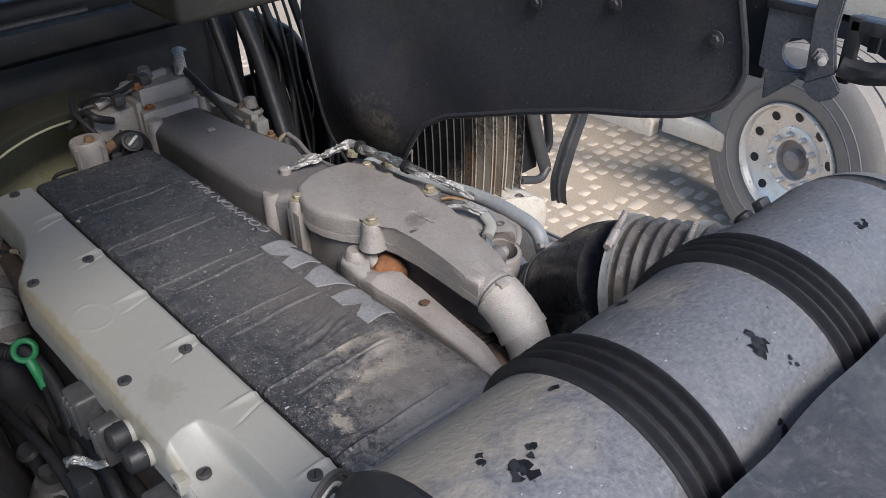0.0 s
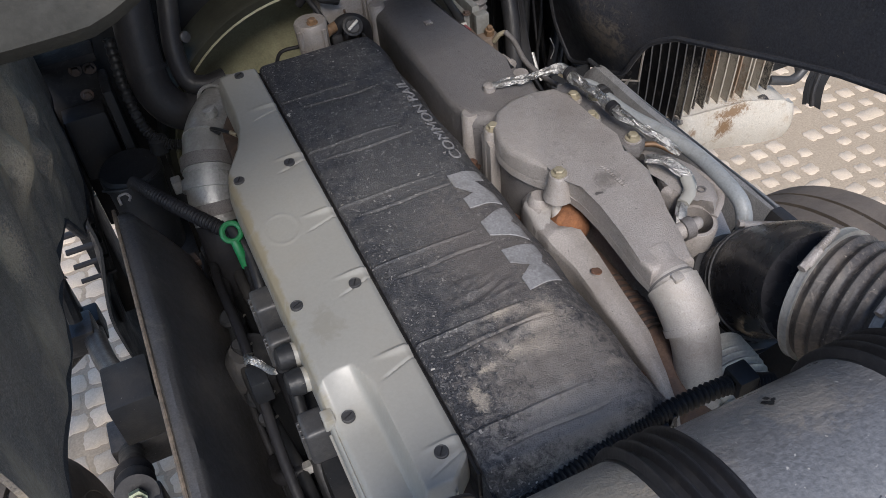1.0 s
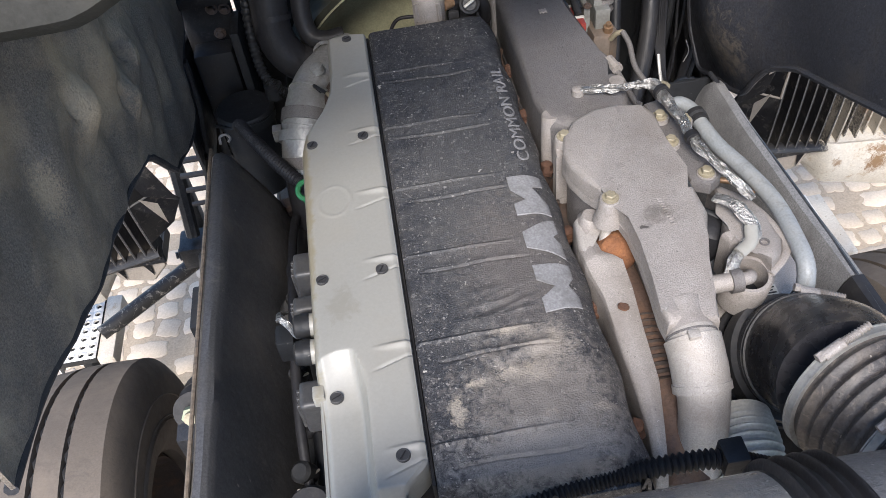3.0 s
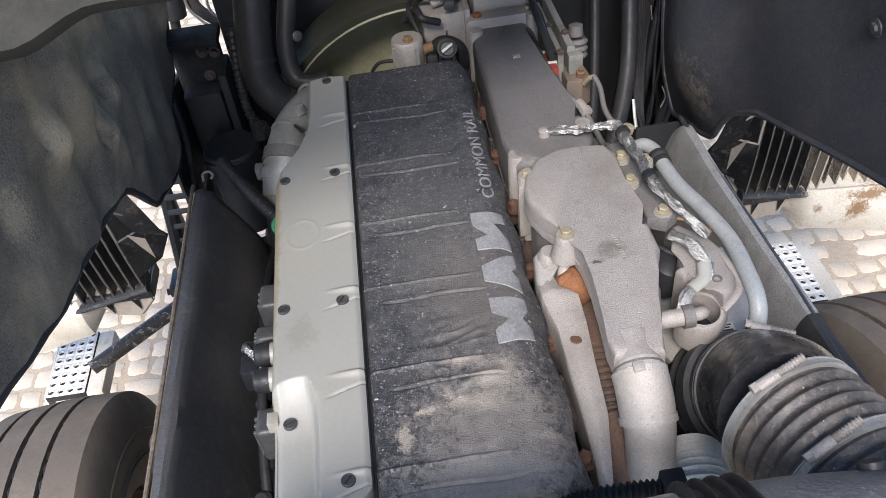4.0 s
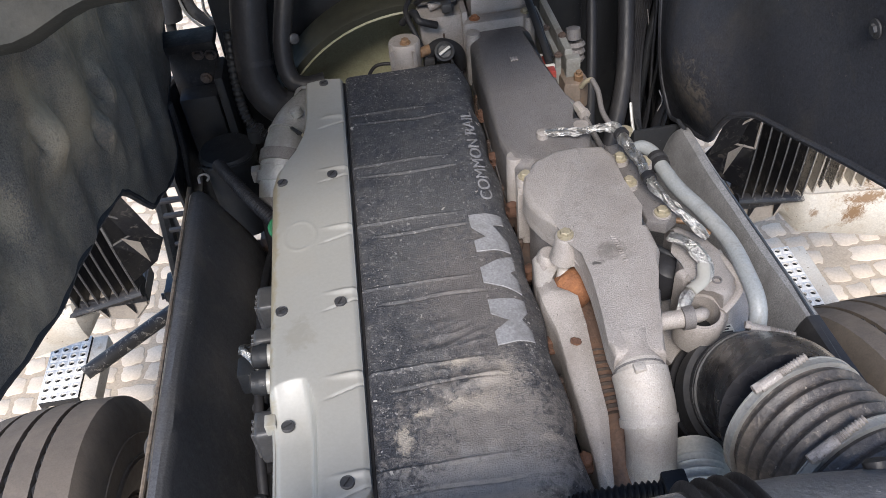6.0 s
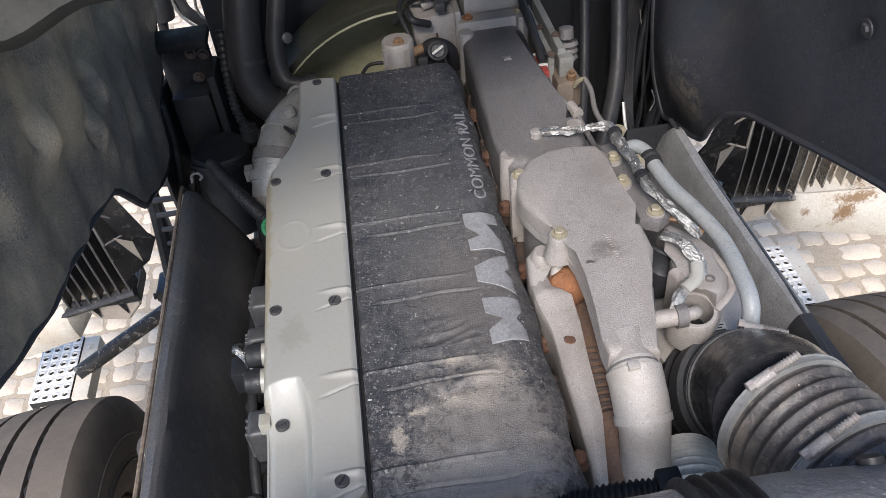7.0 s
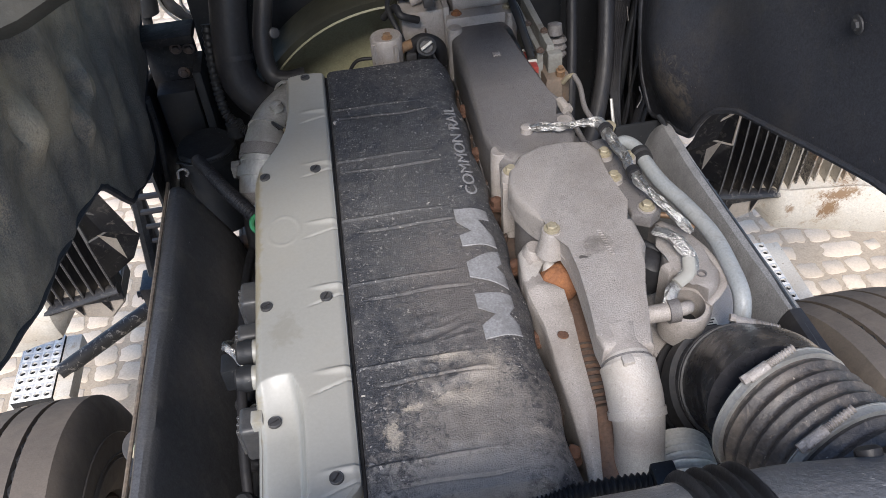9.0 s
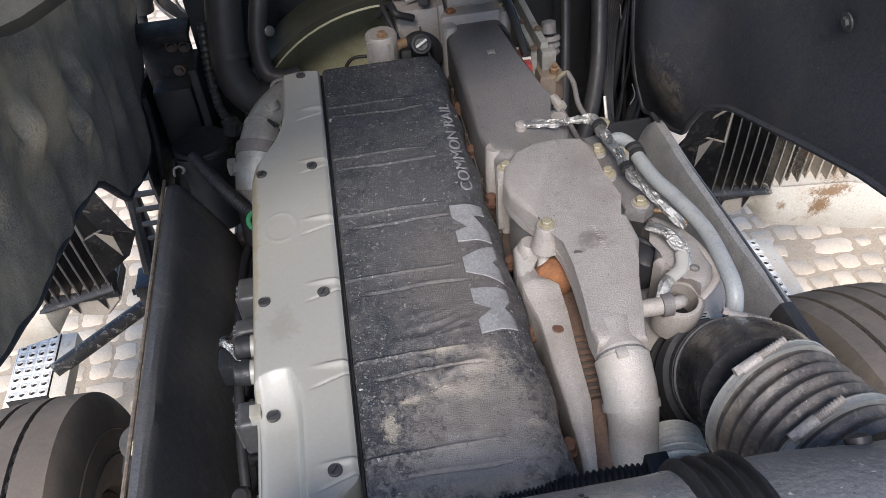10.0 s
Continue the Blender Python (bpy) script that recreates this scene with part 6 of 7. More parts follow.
plugs = thing("injector_plugs", "row of black and cream injector plugs", "connector", at=(-0.16, 0.2, 1.40))
for y in (0.247, 0.199):
    part("collar", lathe([(0, 0.018), (0.016, 0.018)], (-0.140, y, 1.438), (-1, 0, 0.1), 22), M_STRIP, plugs, "cream plastic collar")
    part("plug", lathe([(0.012, 0.019), (0.022, 0.0195), (0.025, 0.018), (0.033, 0.017), (0.036, 0.012), (0.036, 0)], (-0.142, y, 1.438), (-1, 0, 0.1), 22), M_BLACK, plugs)
for y, z, s in ((0.385, 1.415, 1.0), (0.295, 1.425, 0.6), (0.150, 1.40, 0.9)):
    part("connector", rbox(-0.180, -0.138, y - 0.025 * s, y + 0.025 * s, z - 0.06, z + 0.012, 0.008, 3), M_DIRTPL, plugs)
    for k in range(3):
        part("rib", rbox(-0.184, -0.178, y - 0.018 * s + 0.013 * s * k, y - 0.012 * s + 0.013 * s * k, z - 0.05, z + 0.006, 0.001, 1), M_DIRTPL, plugs)
part("clip", rbox(-0.152, -0.136, 0.107, 0.127, 1.436, 1.458, 0.002), M_STRIP, plugs, "small pale clip")
part("clip_hole", rbox(-0.1535, -0.151, 0.114, 0.120, 1.444, 1.450, 0), M_BLACK, plugs)
for k in range(3):
    part("tie", sweep([(-0.206 - 0.004 * k, 0.352, 1.352), (-0.216, 0.338 - 0.006 * k, 1.368), (-0.208, 0.315, 1.378 + 0.004 * k), (-0.194, 0.292 + 0.004 * k, 1.376), (-0.183, 0.272, 1.388)], 0.0032, 8, 18, wob=1.6), M_FOIL, plugs, "crumpled clear tie")
part("block", rbox(-0.225, -0.195, 0.285, 0.325, 1.31, 1.36, 0.006), M_BLACK, plugs)

loom2 = thing("engine_loom", "black engine wiring loom beside the block", "cable", at=(-0.2, 0.4, 1.1))
rng = random.Random(3)
for k in range(9):
    x0 = -0.235 + 0.012 * k
    zz = 1.05 + 0.03 * (k % 4)
    part("cable", sweep([(x0, 0.95 - 0.02 * k, zz), (x0 + rng.uniform(-0.02, 0.02), 0.7, zz + rng.uniform(-0.04, 0.10)), (x0 + rng.uniform(-0.02, 0.02), 0.45, zz + rng.uniform(-0.04, 0.14)), (x0 + rng.uniform(-0.02, 0.02), 0.2, zz + rng.uniform(-0.04, 0.10)), (x0, 0.0, zz - 0.05)], rng.choice((0.006, 0.009, 0.012)), 10, 8), M_BLACK if k % 3 else M_RUBBER, loom2)
part("pipe_end", sweep([(-0.235, 0.33, 1.09), (-0.232, 0.275, 1.125), (-0.215, 0.252, 1.152), (-0.196, 0.250, 1.155)], 0.014, 14, 6), M_RUBBER, loom2)
part("union_nut", sweep([(-0.197, 0.250, 1.155), (-0.176, 0.250, 1.157)], 0.0125, 6, 1), M_STEEL, loom2, "bright union nut")
for y, z, r in ((0.60, 1.17, 0.020), (0.50, 1.20, 0.014), (0.42, 1.15, 0.022), (0.33, 1.20, 0.012), (0.16, 1.17, 0.018)):
    part("bung", lathe([(0, r), (0.03, r), (0.036, r * 0.7), (0.036, 0)], (-0.215, y, z), (-0.3, -0.3, 1), 16), M_BLACK, loom2)
    part("clip_wire", sweep([(-0.215 + r, y, z + 0.01), (-0.215, y - r, z + 0.02), (-0.215 - r, y, z + 0.012)], 0.0022, 6, 6), M_STEEL, loom2, "bright wire clip")
part("drip_tray", sheet(lambda u, v: (-0.275 + 0.12 * u, -0.28 + 0.46 * v, 0.98 + 0.03 * (u - 0.5) ** 2 * 4 + 0.004 * noise.noise(Vector((u * 5, v * 9, 1)))), 10, 20, 0.006), M_BLACK, loom2)
tilt = thing("cab_tilt_mount", "black rubber cab mount with bright-edged steel arm", "bracket", at=(-0.43, 1.45, 1.30))
part("knob", lathe([(-0.02, 0.030), (0.0, 0.034), (0.045, 0.034), (0.05, 0.020), (0.055, 0.013), (0.115, 0.012), (0.12, 0.0)], (-0.440, 1.45, 1.455), (-0.12, 0, -1), 20), M_BLACK, tilt)
part("arm", sweep([(-0.395, 1.46, 1.47), (-0.388, 1.46, 1.425), (-0.368, 1.46, 1.395), (-0.330, 1.46, 1.362)], 0.016, 12, 6, squash=0.5), M_FRAME, tilt)
part("arm_edge", sweep([(-0.408, 1.445, 1.47), (-0.400, 1.445, 1.420), (-0.378, 1.445, 1.385), (-0.345, 1.445, 1.352)], 0.004, 8, 6), M_STEEL, tilt, "bright worn edge")
part("arm_edge", sweep([(-0.350, 1.445, 1.45), (-0.352, 1.445, 1.42), (-0.340, 1.445, 1.395), (-0.318, 1.445, 1.385)], 0.004, 8, 6), M_STEEL, tilt, "bright worn edge")
part("bar", rbox(-0.47, -0.30, 1.47, 1.50, 1.44, 1.50, 0.006), M_MATT, tilt)
for k in range(3):
    part("brake_line", sweep([(-0.51, 1.45, 1.335 - 0.012 * k), (-0.47, 1.43, 1.305 - 0.012 * k), (-0.425, 1.35, 1.27 - 0.01 * k), (-0.41, 1.22, 1.20 - 0.02 * k)], 0.004, 8, 6), M_STEEL if k == 1 else M_BLACK, tilt)
gap = thing("brake_hoses", "black brake hoses and steel lines beside the front mount", "hose", at=(-0.44, 1.22, 1.05))
for k in range(4):
    o = 0.010 * k
    part("hose", sweep([(-0.470 + o, 1.27, 1.50), (-0.442 + o, 1.25, 1.445), (-0.423 + o, 1.245, 1.384), (-0.405 + 0.4 * o, 1.24, 1.32), (-0.425 + o, 1.24, 1.22), (-0.465 + o, 1.25, 1.09)], 0.0055, 10, 8), M_RUBBER if k % 2 else M_BLACK, gap)
for k, (z, m_) in enumerate(((1.082, M_STEEL), (1.100, M_BLACK), (1.122, M_CAST))):
    part("line", sweep([(-0.60, 1.25, z - 0.01), (-0.54, 1.25, z - 0.004), (-0.469, 1.25, z), (-0.40, 1.22, z + 0.012)], 0.0028, 8, 6), m_, gap, "thin steel brake line")
part("clip", rbox(-0.452, -0.412, 1.232, 1.244, 1.205, 1.222, 0.003), M_STEEL, gap, "bright hose clip")
part("tie", sweep([(-0.448, 1.236, 1.36), (-0.425, 1.230, 1.366), (-0.400, 1.236, 1.36)], 0.003, 8, 4), M_CAST, gap)
side_parts = thing("oil_filter_module", "black oily filter module on the engine side", "engine module", at=(-0.2, 0.4, 0.95))
part("body", rbox(-0.235, -0.165, 0.10, 0.60, 0.95, 1.10, 0.02, 3), M_BLACK, side_parts)
part("canister", lathe([(0, 0.045), (0.20, 0.048), (0.22, 0.035), (0.22, 0)], (-0.21, 0.50, 0.98), (0, 0, 1), 24), M_DIRTPL, side_parts)
part("canister", lathe([(0, 0.04), (0.24, 0.043), (0.26, 0.03), (0.26, 0)], (-0.205, 0.07, 0.98), (0, 0, 1), 24), M_DIRTPL, side_parts)
part("bracket", prism([(-0.292, 0.84), (-0.285, 0.875), (-0.245, 0.88), (-0.24, 0.85)], 1.110, 1.125, 0.002, 1), M_IRON, side_parts, "brown bracket")
part("bracket_leg", rbox(-0.285, -0.245, 0.870, 0.882, 0.95, 1.12, 0.003), M_IRON, side_parts)
part("label_tab", rbox(-0.245, -0.235, 0.12, 0.16, 1.10, 1.13, 0.002), M_CONN, side_parts, "pale plastic tab")

# ---------------------------------------------------------------- outside the frame: steps, mud panels, damper, strut


# Pale tone carries the sunlight on the plastic box below the fins.
M_BEIGE = mat("pale_grey_beige_plastic", (0.24, 0.21, 0.175), 0.6, stain=(0.33, 0.29, 0.24), stain_scale=9, stain_amt=0.6, bump=0.15)


M_SPLASH = mat("dirt_splashed_black_plastic", (0.013, 0.013, 0.015), 0.45, stain=(0.30, 0.275, 0.23), stain_scale=7, stain_amt=0.08, fine=(0.34, 0.30, 0.25), fine_amt=0.38, fine_scale=48, bump=0.25)
for _x, _z, _a, _b, _k, _s in ((1.31, 1.00, 0.14, 0.30, 0.75, 65), (1.12, 0.97, 0.05, 0.15, 0.8, 110), (1.24, 0.96, 0.10, 0.16, 0.85, 150), (1.36, 1.00, 0.06, 0.2, 0.85, 130)):
    add_patch(M_SPLASH, (_x, 0.98, _z), (_a, 0.4, _b), (0.34, 0.305, 0.25), _k, _s)
for _x, _z, _a, _b in ((1.20, 1.03, 0.025, 0.12), (1.30, 0.98, 0.03, 0.16), (1.37, 1.05, 0.02, 0.12)):
    add_patch(M_SPLASH, (_x, 0.98, _z), (_a, 0.4, _b), (0.19, 0.12, 0.07), 0.8, 60)
M_EDGE = mat("scuffed_grey_edge", (0.075, 0.073, 0.07), 0.6, stain=(0.05, 0.05, 0.05), stain_scale=30, stain_amt=0.7, bump=0.2)


def step_well(sgn, label, count):
    """Upright ribbed mud panel with a beige box below; sgn +1 on the larger-x side of the truck."""
    def px(d):
        return 0.155 + sgn * d

    th = thing("step_well_panel", label, "mud panel", group="ribbed mud panels", at=(px(0.95), 1.0, 0.83))
    d_in, d_out = 0.775, 0.775 + 0.0275 * (count - 1)

    def back(u, v):
        d = d_in + (d_out - d_in) * u
        return (px(d + 0.03 * v), 1.035 + 0.03 * v * v, 0.905 + 0.42 * v)
    part("backing", sheet(back, 10, 10, 0.008), M_SPLASH, th)
    for k in range(count):
        u = k / (count - 1)
        low = 0.004 * (k % 3)

        def fin(a, b, u=u, low=low, k=k):
            p = back(u, b)
            return (p[0] + sgn * 0.004 * math.sin(b * 3), p[1] - (0.060 if k < 8 else 0.038 + 0.016 * ((k * 7) % 5) / 4) * a, p[2] - low * (1 - b))
        f = part("fin", sheet(fin, 3, 12, 0.004), M_SPLASH, th)
        part("fin_edge", sweep([fin(1.0, b / 6) for b in range(7)], 0.0016, 6, 2), M_EDGE if k < 7 else M_SPLASH, f, "scuffed fin edge")
    # cheek on the inner side, with its pale flanges
    cheek = [(px(0.775), 0.975, 0.965), (px(0.785), 0.975, 1.09), (px(0.715), 1.03, 1.09), (px(0.69), 1.05, 1.03), (px(0.72), 1.03, 0.975)]
    bm = bmesh.new()
    bm.faces.new([bm.verts.new(p) for p in cheek])
    bmesh.ops.solidify(bm, geom=bm.faces[:], thickness=0.006)
    part("cheek", bm, M_SPLASH, th)
    for q in ([cheek[2], (px(0.735), 1.0, 1.14), (px(0.79), 0.97, 1.20)], [cheek[1], (px(0.786), 0.972, 1.14), (px(0.79), 0.97, 1.20)], [cheek[1], cheek[2]]):
        part("flange", sweep(q, 0.0032, 6, 3), M_BEIGE if sgn > 0 else M_EDGE, th, "worn flange")
    bm = bmesh.new()
    bm.faces.new([bm.verts.new(p) for p in (cheek[1], cheek[2], (px(0.79), 0.972, 1.195))])
    bmesh.ops.solidify(bm, geom=bm.faces[:], thickness=0.005)
    part("web", bm, M_SPLASH, th)
    bm = bmesh.new()
    bm.faces.new([bm.verts.new(p) for p in ((px(0.80), 0.990, 1.27), (px(0.723), 0.985, 1.235), (px(0.672), 0.985, 1.080), (px(0.748), 0.988, 1.105))])
    bmesh.ops.solidify(bm, geom=bm.faces[:], thickness=0.005)
    part("upper_cheek", bm, M_SPLASH, th)
    bm = bmesh.new()
    bm.faces.new([bm.verts.new(p) for p in ((px(0.755), 0.968, 1.115), (px(0.715), 0.968, 1.095), (px(0.708), 0.960, 1.035))])
    bmesh.ops.solidify(bm, geom=bm.faces[:], thickness=0.004)
    part("tongue", bm, M_BEIGE, th)
    # box below the fins, cut back at its lower corners
    d0, d1 = 0.770, 0.932
    xz = [(d0, 0.915), (d0, 0.868), (d0 + 0.05, 0.815), (d1 - 0.04, 0.835), (d1, 0.915)]
    bm = bmesh.new()
    fr = [bm.verts.new((px(d), 0.988, z)) for d, z in xz]
    bk = [bm.verts.new((px(d), 1.10, z)) for d, z in xz]
    bm.faces.new(fr)
    bm.faces.new(list(reversed(bk)))
    for i in range(5):
        bm.faces.new((fr[i], bk[i], bk[(i + 1) % 5], fr[(i + 1) % 5]))
    bmesh.ops.bevel(bm, geom=bm.edges[:], offset=0.005, segments=2, affect='EDGES')
    part("lower_box", bm, M_BEIGE, th)
    # Dark band laid across the box top, above the front coloured as lit.
    part("box_band", rbox(min(px(d0 - 0.004), px(d1)), max(px(d0 - 0.004), px(d1)), 0.978, 0.990, 0.888, 0.914, 0.002), M_SPLASH, th)
    foot = [(px(d_in - 0.006), 0.958), (px((d_in + d_out) / 2), 0.925), (px(d_out + 0.01), 0.895)]
    part("fin_foot", sweep([(x, 0.985, z - 0.035) for x, z in foot], 0.018, 10, 4, squash=0.7), M_SPLASH, th)
    for k in range(2):
        g = d0 + 0.035 + 0.07 * k
        bm = bmesh.new()
        bm.faces.new([bm.verts.new(p) for p in ((px(g), 0.985, 0.905), (px(g + 0.03), 0.985, 0.905), (px(g + 0.004), 0.982, 0.845))])
        bmesh.ops.solidify(bm, geom=bm.faces[:], thickness=0.005)
        part("gusset", bm, M_SPLASH, th)
    return th


well_r = step_well(1, "black ribbed mud panel splashed with pale dirt", 18)
step_well(-1, "black ribbed mud panel in the shade", 12)


def cream_corner(sgn, label):
    def px(d):
        return 0.155 + sgn * d

    th = thing("body_corner", label, "body panel", group="cream body corners", at=(px(1.1), 0.98, 0.70))
    TOP = [(0.916, 0.850), (0.944, 0.915), (1.165, 0.893), (1.30, 0.850), (1.38, 0.790)]
    BOT = [(0.916, 0.826), (0.955, 0.788), (1.00, 0.780), (1.24, 0.715), (1.35, 0.700), (1.38, 0.73)]

    def skin(u, v):
        d = 0.916 + 0.464 * u
        z1, z0 = lerp(TOP, d), lerp(BOT, d)
        y = 0.975 + 0.06 * (1 - ease(0, 0.10, u)) + 0.05 * ease(0.93, 1.0, u) - 0.012 * math.sin(v * math.pi)
        return (px(d), y, z1 + (z0 - z1) * v)
    part("skin", sheet(skin, 36, 12, 0.010), M_WHITE, th)

    def ledge(u, v):
        p = skin(u, 0.0)
        return (p[0], p[1] + 0.10 * v, p[2] + 0.012 * v)
    part("ledge", sheet(ledge, 24, 3, 0.008), M_WHITE, th)
    part("hanger", rbox(min(px(1.10), px(1.22)), max(px(1.10), px(1.22)), 1.07, 1.09, 0.84, 1.30, 0.004), M_BLACK, th)
    return th


cream_corner(1, "cream painted body corner spotted with rusty dirt")
cream_corner(-1, "cream painted body corner below the mud panel")


def flap_skin(u, v):
    """Curved rubber flap behind the wheel, bowed along its height."""
    xl = lerp([(0.77, 1.590), (0.82, 1.583), (0.86, 1.586), (0.96, 1.634), (1.04, 1.684), (1.30, 1.80)], 0.77 + 0.50 * v)
    return (xl + 0.068 * u, 0.99 + 0.02 * math.sin(u * math.pi) + 0.03 * v, 0.77 + 0.50 * v - 0.045 * u * (1 - 0.4 * v))


part("mud_flap", sheet(flap_skin, 10, 24, 0.012), M_BLACK, well_r, "curved black rubber flap")
part("flap_edge", sweep([flap_skin(0.66, v / 10) for v in range(11)], 0.008, 8, 3), M_FRAME, well_r, "scuffed flap ridge")
part("bracket_leg", sweep([(1.43, 1.01, 1.28), (1.487, 1.01, 1.10), (1.525, 1.01, 0.98), (1.556, 1.01, 0.90)], 0.026, 12, 4, squash=0.5), M_DIRTPL, well_r, "dusty flap bracket")
part("bracket_foot", sweep([(1.560, 1.005, 0.905), (1.515, 1.0, 0.880), (1.42, 1.0, 0.912)], 0.014, 10, 4), M_DIRTPL, well_r)
part("bracket_web", rbox(1.385, 1.545, 1.04, 1.05, 0.90, 1.28, 0.003), M_BLACK, well_r)
part("rear_rod", sweep([(1.54, 1.03, 1.25), (1.574, 1.03, 1.08), (1.59, 1.03, 0.985), (1.575, 1.03, 0.95)], 0.015, 10, 4), M_BLACK, well_r)


def step_plate(cx, cy, w, l, label):
    th = thing("cab_step", label, "step", group="perforated steps", at=(cx, cy, 0.44))
    bm = bmesh.new()
    nx, ny = 4, 8
    cell_x, cell_y = w / nx, l / ny
    for i in range(nx):
        for j in range(ny):
            x0, y0 = cx - w / 2 + i * cell_x, cy - l / 2 + j * cell_y
            mx, my = x0 + cell_x / 2, y0 + cell_y / 2
            sq, rim, low = [], [], []
            for k in range(16):
                a = 2 * math.pi * k / 16
                c, s = math.cos(a), math.sin(a)
                f = 1 / max(abs(c), abs(s))
                sq.append(bm.verts.new((mx + c * f * cell_x / 2, my + s * f * cell_y / 2, 0.500)))
                rim.append(bm.verts.new((mx + c * 0.0088, my + s * 0.0088, 0.5035)))
                low.append(bm.verts.new((mx + c * 0.0072, my + s * 0.0072, 0.4975)))
            for k in range(16):
                n_ = (k + 1) % 16
                bm.faces.new((sq[k], sq[n_], rim[n_], rim[k]))
                bm.faces.new((rim[k], rim[n_], low[n_], low[k]))
    bmesh.ops.remove_doubles(bm, verts=bm.verts, dist=0.0004)
    part("tread", bm, M_ALUW, th, "perforated aluminium tread")
    part("skirt", rbox(cx - w / 2 - 0.004, cx - w / 2, cy - l / 2, cy + l / 2, 0.44, 0.501, 0.001), M_ALUW, th)
    part("skirt", rbox(cx + w / 2, cx + w / 2 + 0.05, cy - l / 2, cy + l / 2, 0.44, 0.495, 0.008), M_WHITE, th)
    part("foot", rbox(cx - w / 4, cx, cy - l / 4, cy + l / 4, 0.0, 0.445, 0.006), M_BLACK, th)
    # Added black sheet just below the tread gives the holes their dark.
    part("bottom", rbox(cx - w / 2, cx + w / 2, cy - l / 2, cy + l / 2, 0.478, 0.4965, 0.001), M_BLACK, th)
    return th


step_plate(-1.010, 1.15, 0.115, 0.24, "perforated aluminium cab step, worn bright")
step_plate(1.180, 1.065, 0.112, 0.25, "perforated aluminium cab step in the sun")

strut = thing("step_strut", "black chipped steel tube holding the step", "tube", at=(-0.75, 1.2, 0.45))
part("tube", sweep([(-0.945, 1.115, 0.500), (-0.80, 1.235, 0.505), (-0.60, 1.395, 0.515)], 0.024, 20, 6), mat("chipped_black_tube", (0.02, 0.02, 0.021), 0.4, fine=(0.45, 0.42, 0.38), fine_amt=0.8, fine_scale=55), strut)
part("end_block", rbox(-0.66, -0.58, 1.36, 1.44, 0.49, 0.58, 0.008), M_BLACK, strut)
part("lower_tube", sweep([(-0.61, 1.40, 0.54), (-0.585, 1.22, 0.56), (-0.55, 1.05, 0.60), (-0.53, 0.95, 0.62)], 0.022, 18, 6), M_FRAME, strut)
part("hanger", rbox(-0.66, -0.62, 1.40, 1.44, 0.53, 0.95, 0.006), M_FRAME, strut)

hang = thing("step_hanger", "black steel step hanger with chipped paint", "bracket", at=(-0.66, 1.3, 0.5))
part("upright", sweep([(-0.61, 1.235, 0.72), (-0.605, 1.30, 0.88), (-0.60, 1.37, 1.06)], 0.020, 8, 4), M_FRAME, hang)
part("joint", rbox(-0.66, -0.575, 1.20, 1.29, 0.62, 0.70, 0.01, 2), M_FRAME, hang)
part("bolt_head", lathe([(0, 0.018), (0.012, 0.018), (0.014, 0.010), (0.022, 0.010), (0.022, 0)], (-0.655, 1.225, 0.665), (-1, -0.2, 0.1), 8), M_FRAME, hang)
part("lower_arm", sweep([(-0.585, 1.215, 0.66), (-0.565, 1.10, 0.68), (-0.53, 0.98, 0.72), (-0.50, 0.90, 0.76)], 0.028, 16, 6), M_FRAME, hang)
part("block", rbox(-0.535, -0.43, 0.74, 0.87, 0.76, 0.90, 0.008), M_BLACK, hang)
damper = thing("cab_damper", "black bellows damper with a green-marked nut", "damper", at=(-0.53, 0.6, 0.6))
A, B = Vector((-0.500, 0.47, 0.94)), Vector((-0.565, 0.86, 0.60))
dv = (B - A).normalized()
part("body", sweep([A + dv * 0.06, B], 0.030, 20, 1), M_BLACK, damper)
part("bellows", sweep([A + dv * 0.04, A + dv * 0.15, A + dv * 0.27], lambda t: 0.034 + 0.008 * math.cos(t * 2 * math.pi * 2.6), 28, 30), M_RUBBER, damper)
part("nut", sweep([A - dv * 0.004, A + dv * 0.022], 0.0195, 6, 1), mat("green_marked_zinc", (0.22, 0.25, 0.17), 0.5, metal=0.3, stain=(0.04, 0.17, 0.10), stain_scale=30, stain_amt=0.9), damper, "zinc nut with green paint")
part("stud", sweep([A - dv * 0.022, A], 0.0125, 14, 1), M_ZINC, damper)
part("eye_bracket", rbox(-0.545, -0.46, 0.44, 0.53, 0.80, 0.90, 0.01), M_FRAME, damper)
part("lower_mount", rbox(-0.60, -0.35, 0.82, 0.92, 0.56, 0.66, 0.01), M_FRAME, damper)
axle = thing("front_axle", "black forged front axle beam", "axle", at=(0.16, 0.46, 0.3))
part("beam", rbox(-0.66, 0.98, 0.41, 0.51, 0.36, 0.50, 0.03, 3), M_FRAME, axle)
spring = thing("leaf_spring", "black steel leaf spring", "spring", group="leaf springs", at=(-0.29, 0.46, 0.5))
for k in range(3):
    part("leaf", sheet(lambda u, v, k=k: (-0.335 + 0.08 * u, -0.35 + 0.12 * k + (1.65 - 0.24 * k) * v, 0.53 - 0.022 * k + 0.20 * (v - 0.5) ** 2), 2, 16, 0.016), M_FRAME, spring)
copy_thing(spring, Matrix.Translation((0.61, 0.46, 0.5)))
body_l = thing("cab_side_box", "black plastic storage box below the cab", "box", at=(-0.56, 1.5, 0.55))
part("box", rbox(-0.50, -0.44, 1.22, 1.40, 0.70, 1.10, 0.01), M_BLACK, body_l)
for k in range(5):
    part("slat", rbox(-0.505, -0.425, 1.02, 1.03 + 0.002 * k, 1.02 + 0.045 * k, 1.028 + 0.045 * k, 0.002), M_RUBBER, body_l)

